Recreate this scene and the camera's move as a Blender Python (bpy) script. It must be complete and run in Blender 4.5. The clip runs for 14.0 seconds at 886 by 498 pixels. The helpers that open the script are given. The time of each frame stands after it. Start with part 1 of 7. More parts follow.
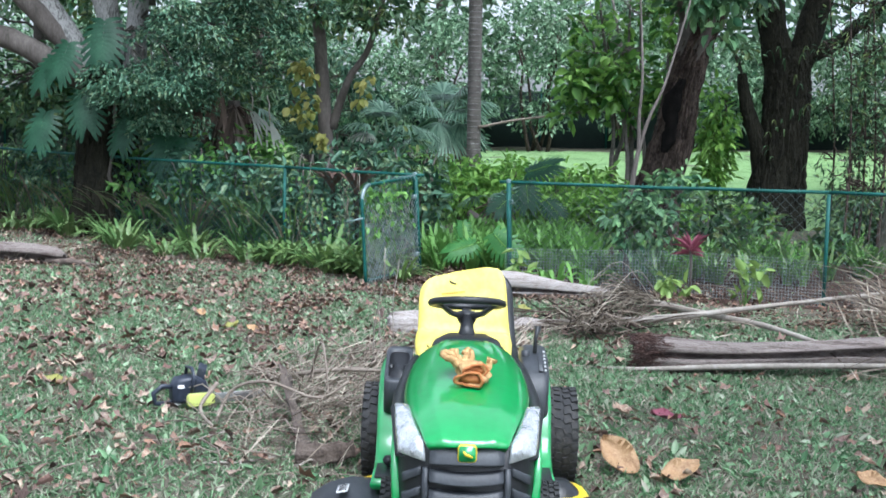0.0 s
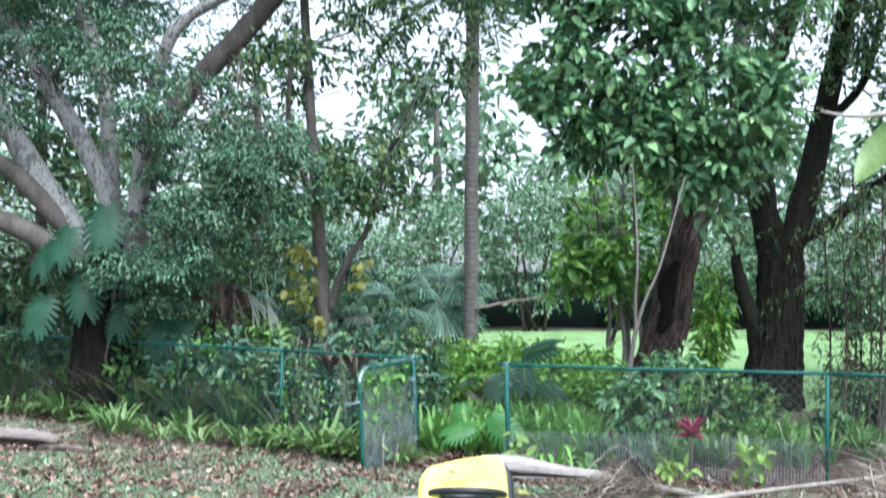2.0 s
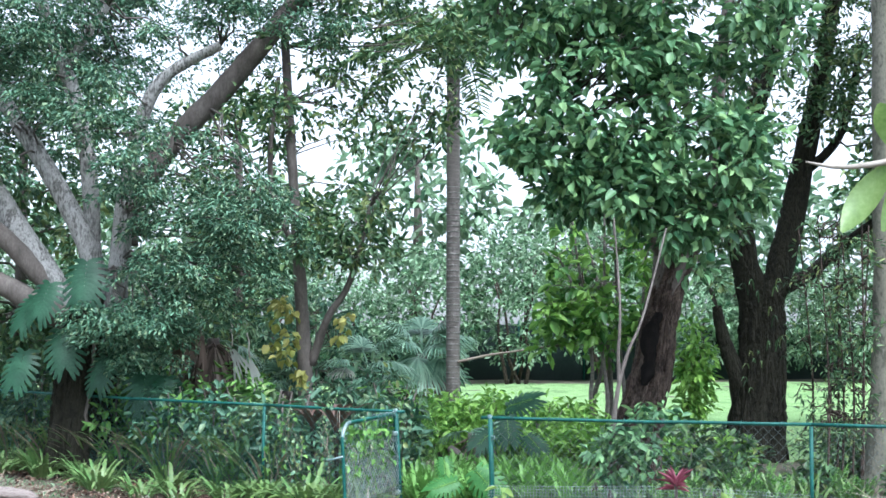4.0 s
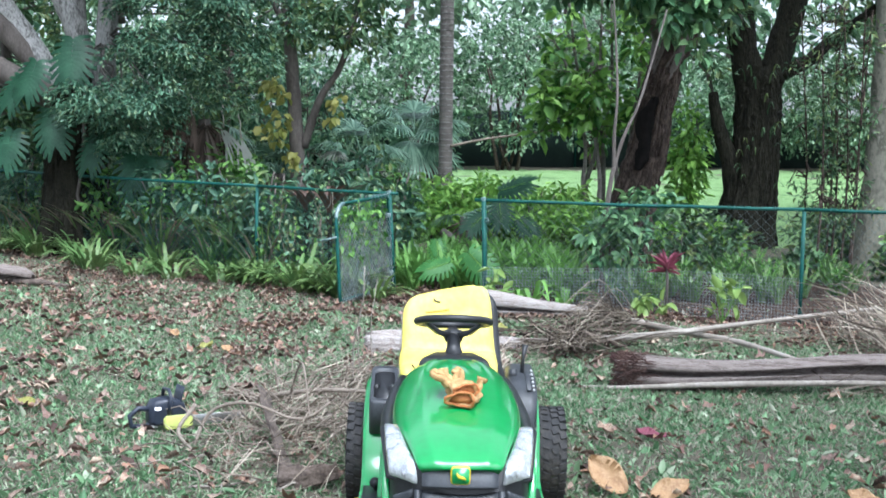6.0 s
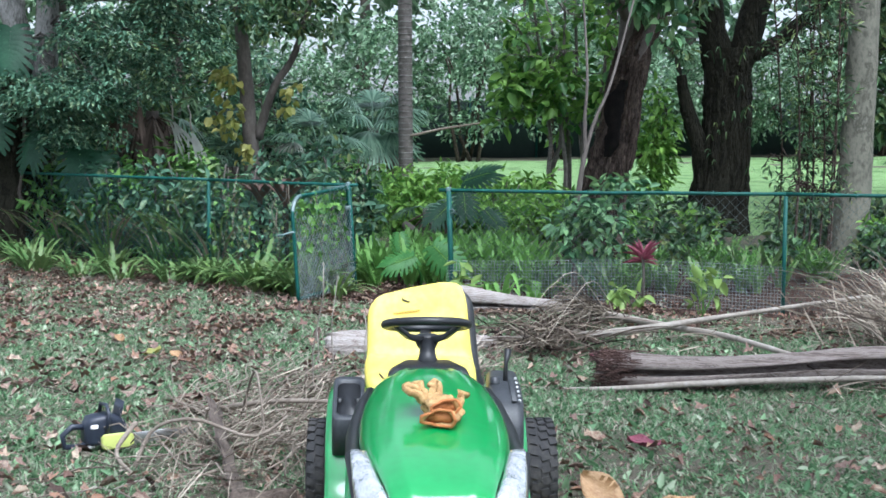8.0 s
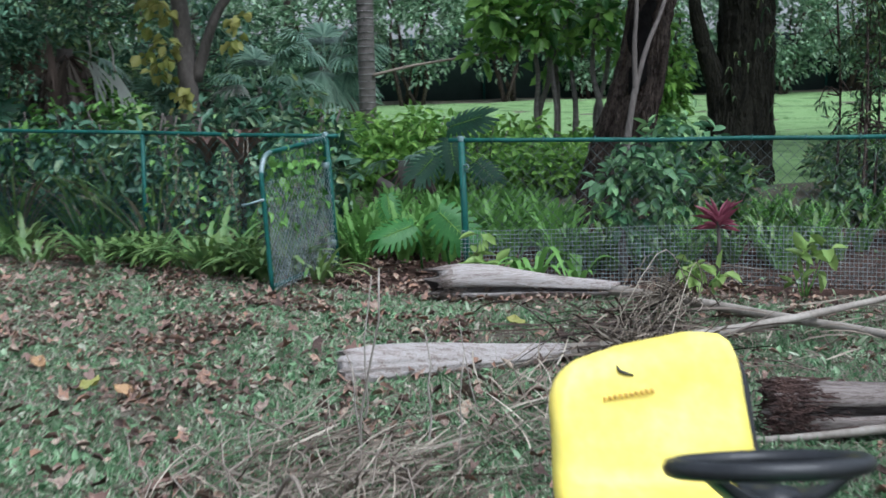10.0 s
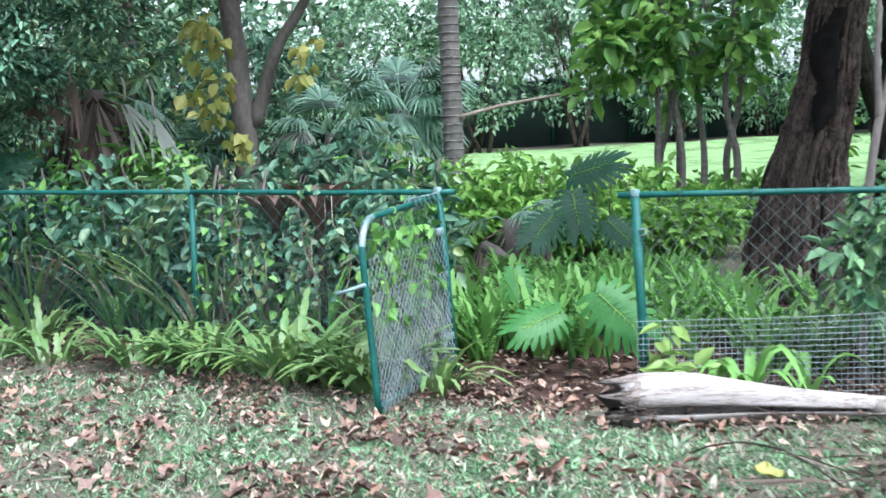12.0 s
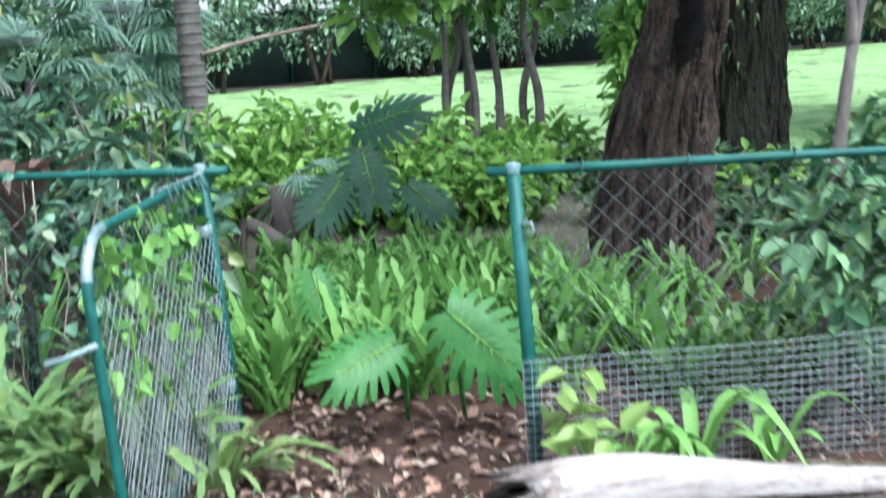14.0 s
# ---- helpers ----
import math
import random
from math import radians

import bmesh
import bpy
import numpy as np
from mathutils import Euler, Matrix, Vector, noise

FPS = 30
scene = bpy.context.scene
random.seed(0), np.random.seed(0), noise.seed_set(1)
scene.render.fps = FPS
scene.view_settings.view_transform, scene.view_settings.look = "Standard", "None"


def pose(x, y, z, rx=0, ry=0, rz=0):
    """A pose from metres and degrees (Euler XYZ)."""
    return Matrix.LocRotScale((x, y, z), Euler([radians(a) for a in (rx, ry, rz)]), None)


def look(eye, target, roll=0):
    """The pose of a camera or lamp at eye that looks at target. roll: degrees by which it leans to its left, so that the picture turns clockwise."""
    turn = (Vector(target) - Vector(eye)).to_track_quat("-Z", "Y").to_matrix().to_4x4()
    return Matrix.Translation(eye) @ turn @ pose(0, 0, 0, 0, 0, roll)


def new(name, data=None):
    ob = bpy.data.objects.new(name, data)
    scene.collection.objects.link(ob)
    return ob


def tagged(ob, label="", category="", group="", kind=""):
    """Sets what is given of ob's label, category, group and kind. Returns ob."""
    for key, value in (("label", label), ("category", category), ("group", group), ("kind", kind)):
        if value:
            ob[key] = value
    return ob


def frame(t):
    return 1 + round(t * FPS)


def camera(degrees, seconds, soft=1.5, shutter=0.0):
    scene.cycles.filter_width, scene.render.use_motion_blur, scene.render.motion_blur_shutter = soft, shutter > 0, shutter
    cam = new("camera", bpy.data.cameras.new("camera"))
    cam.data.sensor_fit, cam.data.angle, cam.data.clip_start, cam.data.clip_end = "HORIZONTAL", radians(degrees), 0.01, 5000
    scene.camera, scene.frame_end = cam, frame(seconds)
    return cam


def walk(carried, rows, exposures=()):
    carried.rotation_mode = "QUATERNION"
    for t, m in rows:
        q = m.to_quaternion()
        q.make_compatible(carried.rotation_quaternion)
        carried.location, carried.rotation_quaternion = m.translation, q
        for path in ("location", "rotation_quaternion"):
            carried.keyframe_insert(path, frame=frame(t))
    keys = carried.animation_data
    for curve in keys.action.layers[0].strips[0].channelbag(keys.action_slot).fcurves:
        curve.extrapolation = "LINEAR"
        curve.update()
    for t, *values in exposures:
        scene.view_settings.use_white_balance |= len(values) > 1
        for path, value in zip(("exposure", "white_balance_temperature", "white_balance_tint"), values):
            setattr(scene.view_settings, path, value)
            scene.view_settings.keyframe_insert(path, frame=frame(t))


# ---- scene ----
cam = camera(38.4, 14.0, soft=1.6, shutter=0.5)

# ---- camera ----
PATH = [
    (0, (0.504, -1.124, 1.688), (0.332, 0.86, 1.505), 1.5),
    (0.5, (0.505, -1.139, 1.704), (0.326, 0.848, 1.56), 1.2),
    (1, (0.488, -1.12, 1.716), (0.305, 0.869, 1.618), 1.0),
    (1.5, (0.493, -1.108, 1.742), (0.312, 0.883, 1.727), 0.6),
    (2, (0.489, -1.141, 1.735), (0.316, 0.849, 1.832), 1.2),
    (2.2, (0.535, -1.181, 1.736), (0.359, 0.807, 1.874), 1.3),
    (4.3, (0.464, -1.143, 1.729), (0.326, 0.844, 1.91), 0.9),
    (4.5, (0.467, -1.137, 1.709), (0.33, 0.851, 1.874), 1.3),
    (5, (0.453, -1.052, 1.663), (0.324, 0.944, 1.662), 1.8),
    (5.5, (0.412, -1.031, 1.676), (0.282, 0.962, 1.58), 1.7),
    (6, (0.408, -1.03, 1.667), (0.287, 0.961, 1.516), 1.4),
    (6.5, (0.414, -1.005, 1.663), (0.312, 0.984, 1.474), 1.1),
    (7, (0.388, -0.982, 1.66), (0.295, 1.005, 1.45), 0.9),
    (7.5, (0.332, -0.73, 1.647), (0.267, 1.257, 1.423), 1.9),
    (7.7, (0.352, -0.584, 1.63), (0.277, 1.408, 1.47), 1.0),
    (9.8, (-0.471, 2.346, 1.54), (-0.461, 4.334, 1.319), -1.0),
    (10, (-0.542, 2.628, 1.552), (-0.466, 4.611, 1.306), -0.6),
    (10.5, (-0.663, 3.422, 1.554), (-0.567, 5.408, 1.332), -1.8),
    (11, (-0.885, 4.129, 1.52), (-0.755, 6.112, 1.294), 0.8),
    (11.5, (-1.052, 4.896, 1.494), (-0.993, 6.886, 1.303), -1.7),
    (12, (-1.164, 5.528, 1.5), (-1.148, 7.521, 1.332), -1.8),
    (12.5, (-1.307, 6.215, 1.497), (-1.159, 8.199, 1.293), 0.1),
    (13, (-1.333, 6.947, 1.493), (-1.093, 8.907, 1.171), -3.1),
    (13.5, (-1.293, 7.609, 1.481), (-0.897, 9.536, 1.122), -2.4),
    (14, (-1.306, 8.204, 1.572), (-0.875, 10.136, 1.285), -3.1),
]
EXPOSURES = [(0, 1.2, 5550, 9), (2.2, 1.62, 5550, 9), (4.5, 1.7, 5550, 9), (5.0, 1.72, 5550, 9), (6.0, 1.35, 5550, 9), (7.5, 1.25, 5550, 9), (9.8, 0.65, 5550, 9), (10.5, 0.9, 5550, 9), (11.0, 1.4, 5550, 9), (12.0, 1.8, 5550, 9), (14, 1.83, 5550, 9)]
walk(cam, [(t, look(eye, target, roll)) for t, eye, target, roll in PATH], EXPOSURES)

# ---- world, sun ----
SUN_ELEVATION, SUN_AZIMUTH = 60.0, 150.0   # high behind the camera, veiled by cloud
world = bpy.data.worlds.new("sky")
scene.world = world
world.use_nodes = True
wn, wl = world.node_tree.nodes, world.node_tree.links
sky = wn.new("ShaderNodeTexSky")
sky.sky_type = "NISHITA"
sky.sun_disc = False
sky.sun_elevation, sky.sun_rotation = radians(SUN_ELEVATION), radians(SUN_AZIMUTH)
sky.dust_density, sky.air_density = 4.0, 1.0
veil = wn.new("ShaderNodeHueSaturation")
veil.inputs["Saturation"].default_value = 0.22
veil.inputs["Value"].default_value = 1.0
wl.new(sky.outputs[0], veil.inputs["Color"])
wl.new(veil.outputs[0], wn["Background"].inputs["Color"])
wn["Background"].inputs["Strength"].default_value = 0.15
sun = new("sun", bpy.data.lights.new("sun", "SUN"))
sun.data.energy, sun.data.angle, sun.data.color = 1.5, radians(40), (1.0, 0.97, 0.92)
sun.matrix_world = look((math.sin(radians(SUN_AZIMUTH)) * 20, math.cos(radians(SUN_AZIMUTH)) * 20, 20 * math.tan(radians(SUN_ELEVATION))), (0, 0, 0))

# ---- materials ----
def material(name, colors, rough=0.6, scale=8.0, bump=0.0, bump_scale=60.0, metallic=0.0, island=0.0, translucent=0.0, stretch=(1, 1, 1), specular=0.5, coat=0.0, fine=None, depth=0.01):
    """A node material: a colour ramp over two scales of noise, brightness varied by mesh island or by object."""
    m = bpy.data.materials.new(name)
    m.use_nodes = True
    n, l = m.node_tree.nodes, m.node_tree.links
    bsdf = n["Principled BSDF"]
    coord, mapping = n.new("ShaderNodeTexCoord"), n.new("ShaderNodeMapping")
    mapping.inputs["Scale"].default_value = stretch
    l.new(coord.outputs["Object"], mapping.inputs["Vector"])
    big, small = n.new("ShaderNodeTexNoise"), n.new("ShaderNodeTexNoise")
    big.inputs["Scale"].default_value, big.inputs["Detail"].default_value = scale, 6
    small.inputs["Scale"].default_value, small.inputs["Detail"].default_value = fine or scale * 7, 4
    for tex in (big, small):
        l.new(mapping.outputs[0], tex.inputs["Vector"])
    blend = n.new("ShaderNodeMix")
    blend.inputs[0].default_value = 0.4
    l.new(big.outputs[0], blend.inputs[2])
    l.new(small.outputs[0], blend.inputs[3])
    value = blend.outputs[0]
    if island:
        geo, add = n.new("ShaderNodeNewGeometry"), n.new("ShaderNodeMath")
        add.operation = "MULTIPLY_ADD"
        add.inputs[1].default_value = island
        l.new(geo.outputs["Random Per Island"], add.inputs[0])
        shift = n.new("ShaderNodeMath")
        shift.operation = "SUBTRACT"
        shift.inputs[1].default_value = island / 2
        l.new(value, shift.inputs[0])
        l.new(shift.outputs[0], add.inputs[2])
        value = add.outputs[0]
    ramp = n.new("ShaderNodeValToRGB")
    lo, hi = (0.3, 0.7) if not island else (0.5 - island / 2, 0.5 + island / 2)
    while len(ramp.color_ramp.elements) < len(colors):
        ramp.color_ramp.elements.new(0.5)
    for k, c in enumerate(colors):
        e = ramp.color_ramp.elements[k]
        e.position = lo + (hi - lo) * k / max(1, len(colors) - 1)
        e.color = (*c, 1)
    l.new(value, ramp.inputs[0])
    l.new(ramp.outputs[0], bsdf.inputs["Base Color"])
    bsdf.inputs["Roughness"].default_value = rough
    bsdf.inputs["Metallic"].default_value = metallic
    bsdf.inputs["Specular IOR Level"].default_value = specular
    bsdf.inputs["Coat Weight"].default_value = coat
    bsdf.inputs["Coat Roughness"].default_value = 0.08
    if bump:
        grain, b = n.new("ShaderNodeTexNoise"), n.new("ShaderNodeBump")
        grain.inputs["Scale"].default_value, grain.inputs["Detail"].default_value = bump_scale, 6
        l.new(mapping.outputs[0], grain.inputs["Vector"])
        b.inputs["Strength"].default_value, b.inputs["Distance"].default_value = bump, depth
        l.new(grain.outputs[0], b.inputs["Height"])
        l.new(b.outputs[0], bsdf.inputs["Normal"])
    if translucent:
        tr, mix = n.new("ShaderNodeBsdfTranslucent"), n.new("ShaderNodeMixShader")
        l.new(ramp.outputs[0], tr.inputs["Color"])
        mix.inputs[0].default_value = translucent
        l.new(bsdf.outputs[0], mix.inputs[1])
        l.new(tr.outputs[0], mix.inputs[2])
        l.new(mix.outputs[0], n["Material Output"].inputs["Surface"])
    return m


def leafy(name, dark, light, rough=0.42, translucent=0.3, extra=(), specular=0.32):
    mid = tuple((a + b) / 2 for a, b in zip(dark, light))
    return material(name, [dark, mid, light, *extra], rough=rough, scale=3.0, island=1.15, translucent=translucent, bump=0.15, bump_scale=40, specular=specular)


M_GROUND = material("lawn_soil", [(0.055, 0.062, 0.042), (0.1, 0.1, 0.07), (0.145, 0.122, 0.098), (0.07, 0.095, 0.055), (0.105, 0.128, 0.08)], rough=0.95, scale=2.2, bump=1.0, bump_scale=70, specular=0.1, fine=60, depth=0.03)
M_GRASS = leafy("grass_blade", (0.077, 0.172, 0.076), (0.252, 0.415, 0.217), rough=0.5, translucent=0.3, extra=((0.4, 0.46, 0.33), (0.4, 0.36, 0.29)))
M_LAWN = material("mown_lawn", [(0.055, 0.11, 0.04), (0.125, 0.22, 0.08), (0.22, 0.34, 0.145), (0.085, 0.15, 0.056), (0.2, 0.255, 0.125)], rough=0.95, scale=1.1, bump=1.0, bump_scale=50, specular=0.1, fine=40, depth=0.03)
M_MEADOW = leafy("sunny_grass", (0.1, 0.2, 0.072), (0.25, 0.4, 0.17), rough=0.6, translucent=0.3, extra=((0.4, 0.45, 0.26),))
M_LITTER = material("fallen_leaf", [(0.06, 0.04, 0.033), (0.13, 0.085, 0.068), (0.2, 0.142, 0.118), (0.14, 0.08, 0.064), (0.32, 0.25, 0.195), (0.13, 0.092, 0.078), (0.25, 0.145, 0.1), (0.43, 0.36, 0.27), (0.17, 0.118, 0.1), (0.28, 0.15, 0.09), (0.24, 0.19, 0.16), (0.14, 0.085, 0.068)], rough=0.8, scale=30, island=1.3, bump=0.6, bump_scale=90, specular=0.2)
M_MULCH = material("leaf_mulch", [(0.018, 0.011, 0.008), (0.042, 0.025, 0.019), (0.085, 0.052, 0.04)], rough=0.95, scale=9, bump=1.0, bump_scale=60, specular=0.1)
M_LEAF_GREY = leafy("small_blue_green_leaf", (0.022, 0.066, 0.038), (0.115, 0.235, 0.145), translucent=0.2, extra=((0.19, 0.27, 0.15),))
M_LEAF_DARK = leafy("dark_glossy_leaf", (0.02, 0.056, 0.025), (0.11, 0.205, 0.09), rough=0.35, translucent=0.22, extra=((0.19, 0.24, 0.085),))
M_LEAF_BROAD = leafy("broad_glossy_leaf", (0.03, 0.09, 0.042), (0.15, 0.29, 0.135), rough=0.42, translucent=0.26, extra=((0.22, 0.36, 0.15),))
M_LEAF_LIME = leafy("lime_leaf", (0.09, 0.22, 0.04), (0.32, 0.54, 0.12), rough=0.45, translucent=0.4)
M_LEAF_YELLOW = leafy("yellowing_leaf", (0.2, 0.23, 0.05), (0.5, 0.47, 0.16), translucent=0.4)
M_LEAF_FERN = leafy("fern_green", (0.055, 0.155, 0.032), (0.22, 0.42, 0.105), rough=0.5, translucent=0.35)
M_LEAF_STRAP = leafy("strap_leaf_green", (0.016, 0.055, 0.017), (0.085, 0.175, 0.055), rough=0.42, translucent=0.2, extra=((0.2, 0.26, 0.1), (0.22, 0.17, 0.09)))
M_LEAF_MONSTERA = material("monstera_green", [(0.026, 0.105, 0.022), (0.046, 0.165, 0.038), (0.09, 0.24, 0.065)], rough=0.4, scale=9, translucent=0.35, specular=0.25, bump=0.2, bump_scale=30)
# monstera green again, with the shade under the trees put into its colour
M_LEAF_MONSTERA_SHADED = material("shaded_monstera_green", [(0.008, 0.04, 0.02), (0.018, 0.068, 0.034), (0.038, 0.115, 0.06)], rough=0.45, scale=5, translucent=0.25, specular=0.3, bump=0.2, bump_scale=30)
M_LEAF_FAN = leafy("fan_palm_green", (0.06, 0.14, 0.09), (0.25, 0.4, 0.28), rough=0.35, specular=0.5)
# dead-frond brown darkened for the shade where the skirt hangs
M_LEAF_SKIRT = leafy("shaded_brown_frond", (0.022, 0.015, 0.012), (0.11, 0.08, 0.062), rough=0.8, translucent=0.1, extra=((0.2, 0.165, 0.135),))
M_LEAF_DEAD = leafy("dead_frond", (0.06, 0.046, 0.034), (0.26, 0.215, 0.165), rough=0.8, translucent=0.15, extra=((0.45, 0.4, 0.32),))
M_LEAF_PALE = leafy("bleached_frond", (0.11, 0.12, 0.1), (0.33, 0.35, 0.3), rough=0.6, translucent=0.2)
M_LEAF_PINK = leafy("pink_cordyline_leaf", (0.13, 0.028, 0.045), (0.36, 0.11, 0.16), translucent=0.3)
M_LEAF_MAROON = leafy("maroon_bromeliad_leaf", (0.04, 0.024, 0.02), (0.16, 0.1, 0.08), rough=0.5, translucent=0.2)
M_LEAF_VARIEGATED = leafy("variegated_leaf", (0.08, 0.2, 0.04), (0.32, 0.42, 0.13), translucent=0.35)
M_LEAF_OLIVE = material("olive_green_leaf", [(0.09, 0.16, 0.04), (0.16, 0.26, 0.07), (0.24, 0.34, 0.12)], rough=0.4, scale=14, translucent=0.35, bump=0.2, bump_scale=40)
M_LEAF_SAPLING = leafy("sapling_leaf", (0.04, 0.12, 0.027), (0.24, 0.42, 0.09), rough=0.4, translucent=0.4)
M_HEDGE = leafy("hedge_leaf", (0.042, 0.105, 0.055), (0.22, 0.35, 0.2), extra=((0.34, 0.45, 0.32),))
M_BARK_PALE = material("pale_grey_bark", [(0.04, 0.04, 0.036), (0.14, 0.138, 0.13), (0.33, 0.325, 0.31), (0.07, 0.067, 0.06), (0.26, 0.255, 0.24)], rough=0.85, scale=6, bump=1.0, bump_scale=18, stretch=(1, 1, 0.35), depth=0.03)
M_BARK_DARK = material("dark_fissured_bark", [(0.003, 0.003, 0.003), (0.026, 0.02, 0.017), (0.09, 0.068, 0.055), (0.014, 0.011, 0.01), (0.2, 0.155, 0.12)], rough=0.95, scale=4.5, bump=1.0, bump_scale=14, stretch=(1.5, 1.5, 0.55), specular=0.2, depth=0.08)
M_BARK_BROWN = material("brown_bark", [(0.045, 0.038, 0.032), (0.095, 0.082, 0.072), (0.16, 0.14, 0.125)], rough=0.9, scale=6, bump=0.6, bump_scale=30, stretch=(1, 1, 0.4))
M_BARK_OLIVE = material("olive_grey_bark", [(0.04, 0.042, 0.03), (0.1, 0.1, 0.076), (0.17, 0.165, 0.13), (0.065, 0.066, 0.048), (0.23, 0.22, 0.185)], rough=0.9, scale=3, bump=0.8, bump_scale=24, stretch=(1, 1, 0.6))
M_BARK_RIDGE = material("corky_bark_ridge", [(0.008, 0.006, 0.005), (0.035, 0.026, 0.021), (0.12, 0.088, 0.068)], rough=0.95, scale=5, bump=1.0, bump_scale=30, specular=0.2, depth=0.03)
# mossy bark, deepened to near black for trunks in the dark understorey
M_BARK_MOSS_SHADE = material("moss_and_shade_bark", [(0.003, 0.003, 0.0025), (0.01, 0.01, 0.007), (0.024, 0.023, 0.015), (0.006, 0.006, 0.0045), (0.042, 0.042, 0.026)], rough=0.95, scale=4, bump=1.0, bump_scale=14, stretch=(2.0, 2.0, 0.7), specular=0.2, depth=0.06)
M_HOLLOW_BLACK = material("char_and_hollow_shade", [(0.001, 0.001, 0.001), (0.004, 0.0035, 0.003), (0.012, 0.009, 0.008)], rough=0.95, scale=8, bump=1.0, bump_scale=25, specular=0.15)
M_BARK_TWIG = material("grey_twig", [(0.07, 0.054, 0.042), (0.18, 0.145, 0.115), (0.36, 0.315, 0.26)], rough=0.9, scale=5, bump=0.4, island=1.0)
M_PALM_TRUNK = material("ringed_palm_trunk", [(0.08, 0.07, 0.062), (0.14, 0.125, 0.115), (0.21, 0.19, 0.175)], rough=0.9, scale=5, bump=0.6, bump_scale=40, stretch=(1, 1, 4))
M_PALM_FOOT = material("red_palm_root", [(0.12, 0.05, 0.035), (0.23, 0.1, 0.07)], rough=0.95, scale=14, bump=0.8)
M_SHEATH = material("bleached_palm_sheath", [(0.09, 0.062, 0.05), (0.24, 0.2, 0.18), (0.36, 0.335, 0.315), (0.15, 0.11, 0.092), (0.42, 0.4, 0.385)], rough=0.75, scale=5, bump=0.8, bump_scale=30, stretch=(0.45, 7, 7))
M_SHEATH_BROWN = material("brown_palm_sheath", [(0.03, 0.022, 0.018), (0.1, 0.075, 0.064), (0.24, 0.205, 0.185), (0.07, 0.05, 0.042), (0.46, 0.43, 0.4)], rough=0.85, scale=4, bump=0.8, bump_scale=30, stretch=(0.35, 7, 7))
M_SHEATH_INSIDE = material("dark_brown_sheath_fibre", [(0.018, 0.01, 0.008), (0.055, 0.028, 0.022), (0.1, 0.055, 0.042)], rough=0.9, scale=9, bump=0.8)
M_RACHIS = material("tan_frond_stalk", [(0.14, 0.118, 0.095), (0.26, 0.23, 0.195), (0.36, 0.33, 0.29)], rough=0.75, scale=5, bump=0.3)
M_FENCE = material("green_fence_paint", [(0.003, 0.04, 0.032), (0.006, 0.072, 0.058), (0.016, 0.115, 0.094)], rough=0.55, scale=10, bump=0.15, specular=0.3)
M_FENCE_WORN = material("worn_galvanised_pipe", [(0.03, 0.11, 0.1), (0.15, 0.21, 0.21), (0.33, 0.38, 0.38)], rough=0.5, metallic=0.3, scale=9, bump=0.1)
M_WIRE = material("green_coated_wire", [(0.008, 0.05, 0.045), (0.02, 0.085, 0.078)], rough=0.55, scale=9)
M_WIRE_DULL = material("dull_weathered_wire", [(0.04, 0.06, 0.056), (0.13, 0.16, 0.155)], rough=0.55, metallic=0.2, scale=9)
M_WIRE_GREY = material("grey_galvanised_wire", [(0.14, 0.17, 0.175), (0.32, 0.37, 0.38)], rough=0.5, metallic=0.3, scale=9)
M_GREEN_PAINT = material("glossy_green_paint", [(0.008, 0.21, 0.045), (0.011, 0.26, 0.058), (0.016, 0.3, 0.07)], rough=0.3, scale=3, coat=1.0, bump=0.03, bump_scale=6)
M_BLACK_PLASTIC = material("black_plastic", [(0.007, 0.008, 0.009), (0.013, 0.014, 0.016), (0.024, 0.025, 0.028)], rough=0.42, scale=14, bump=0.08, bump_scale=200)
M_GREY_PLASTIC = material("dark_grey_plastic", [(0.02, 0.023, 0.027), (0.034, 0.038, 0.044), (0.055, 0.06, 0.066)], rough=0.45, scale=12, bump=0.08, bump_scale=200)
M_RUBBER = material("black_tyre_rubber", [(0.012, 0.012, 0.013), (0.026, 0.026, 0.027), (0.06, 0.055, 0.05)], rough=0.8, scale=9, bump=0.3)
M_YELLOW_PAINT = material("yellow_paint", [(0.62, 0.45, 0.02), (0.75, 0.56, 0.03)], rough=0.35, scale=5)
M_YELLOW_SEAT = material("yellow_vinyl", [(0.78, 0.6, 0.08), (0.86, 0.7, 0.13), (0.9, 0.77, 0.22)], rough=0.48, scale=5, bump=0.25, bump_scale=12)
M_HEADLAMP = material("clear_headlamp_reflector", [(0.3, 0.32, 0.35), (0.62, 0.64, 0.67), (0.84, 0.86, 0.88)], rough=0.12, metallic=0.6, scale=22, bump=1.0, bump_scale=18, coat=1.0, depth=0.02)
M_STEEL = material("dull_steel", [(0.3, 0.3, 0.3), (0.5, 0.5, 0.5)], rough=0.4, metallic=0.9, scale=12)
M_WHITE_LABEL = material("white_sticker", [(0.6, 0.6, 0.6), (0.75, 0.75, 0.75)], rough=0.5, scale=20)
M_BLACK_INK = material("black_ink", [(0.02, 0.02, 0.02), (0.05, 0.05, 0.05)], rough=0.6)
M_OCHRE_INK = material("rust_print", [(0.6, 0.38, 0.08), (0.66, 0.44, 0.1)], rough=0.6)
M_GLOVE = material("tan_leather", [(0.22, 0.115, 0.04), (0.43, 0.26, 0.1), (0.6, 0.42, 0.2)], rough=0.75, scale=30, bump=1.0, bump_scale=45)
M_GLOVE_CUFF = material("orange_leather", [(0.3, 0.1, 0.025), (0.45, 0.17, 0.05)], rough=0.75, scale=20, bump=0.5)
M_SAW_BODY = material("navy_black_plastic", [(0.012, 0.017, 0.03), (0.03, 0.037, 0.055)], rough=0.4, scale=12)
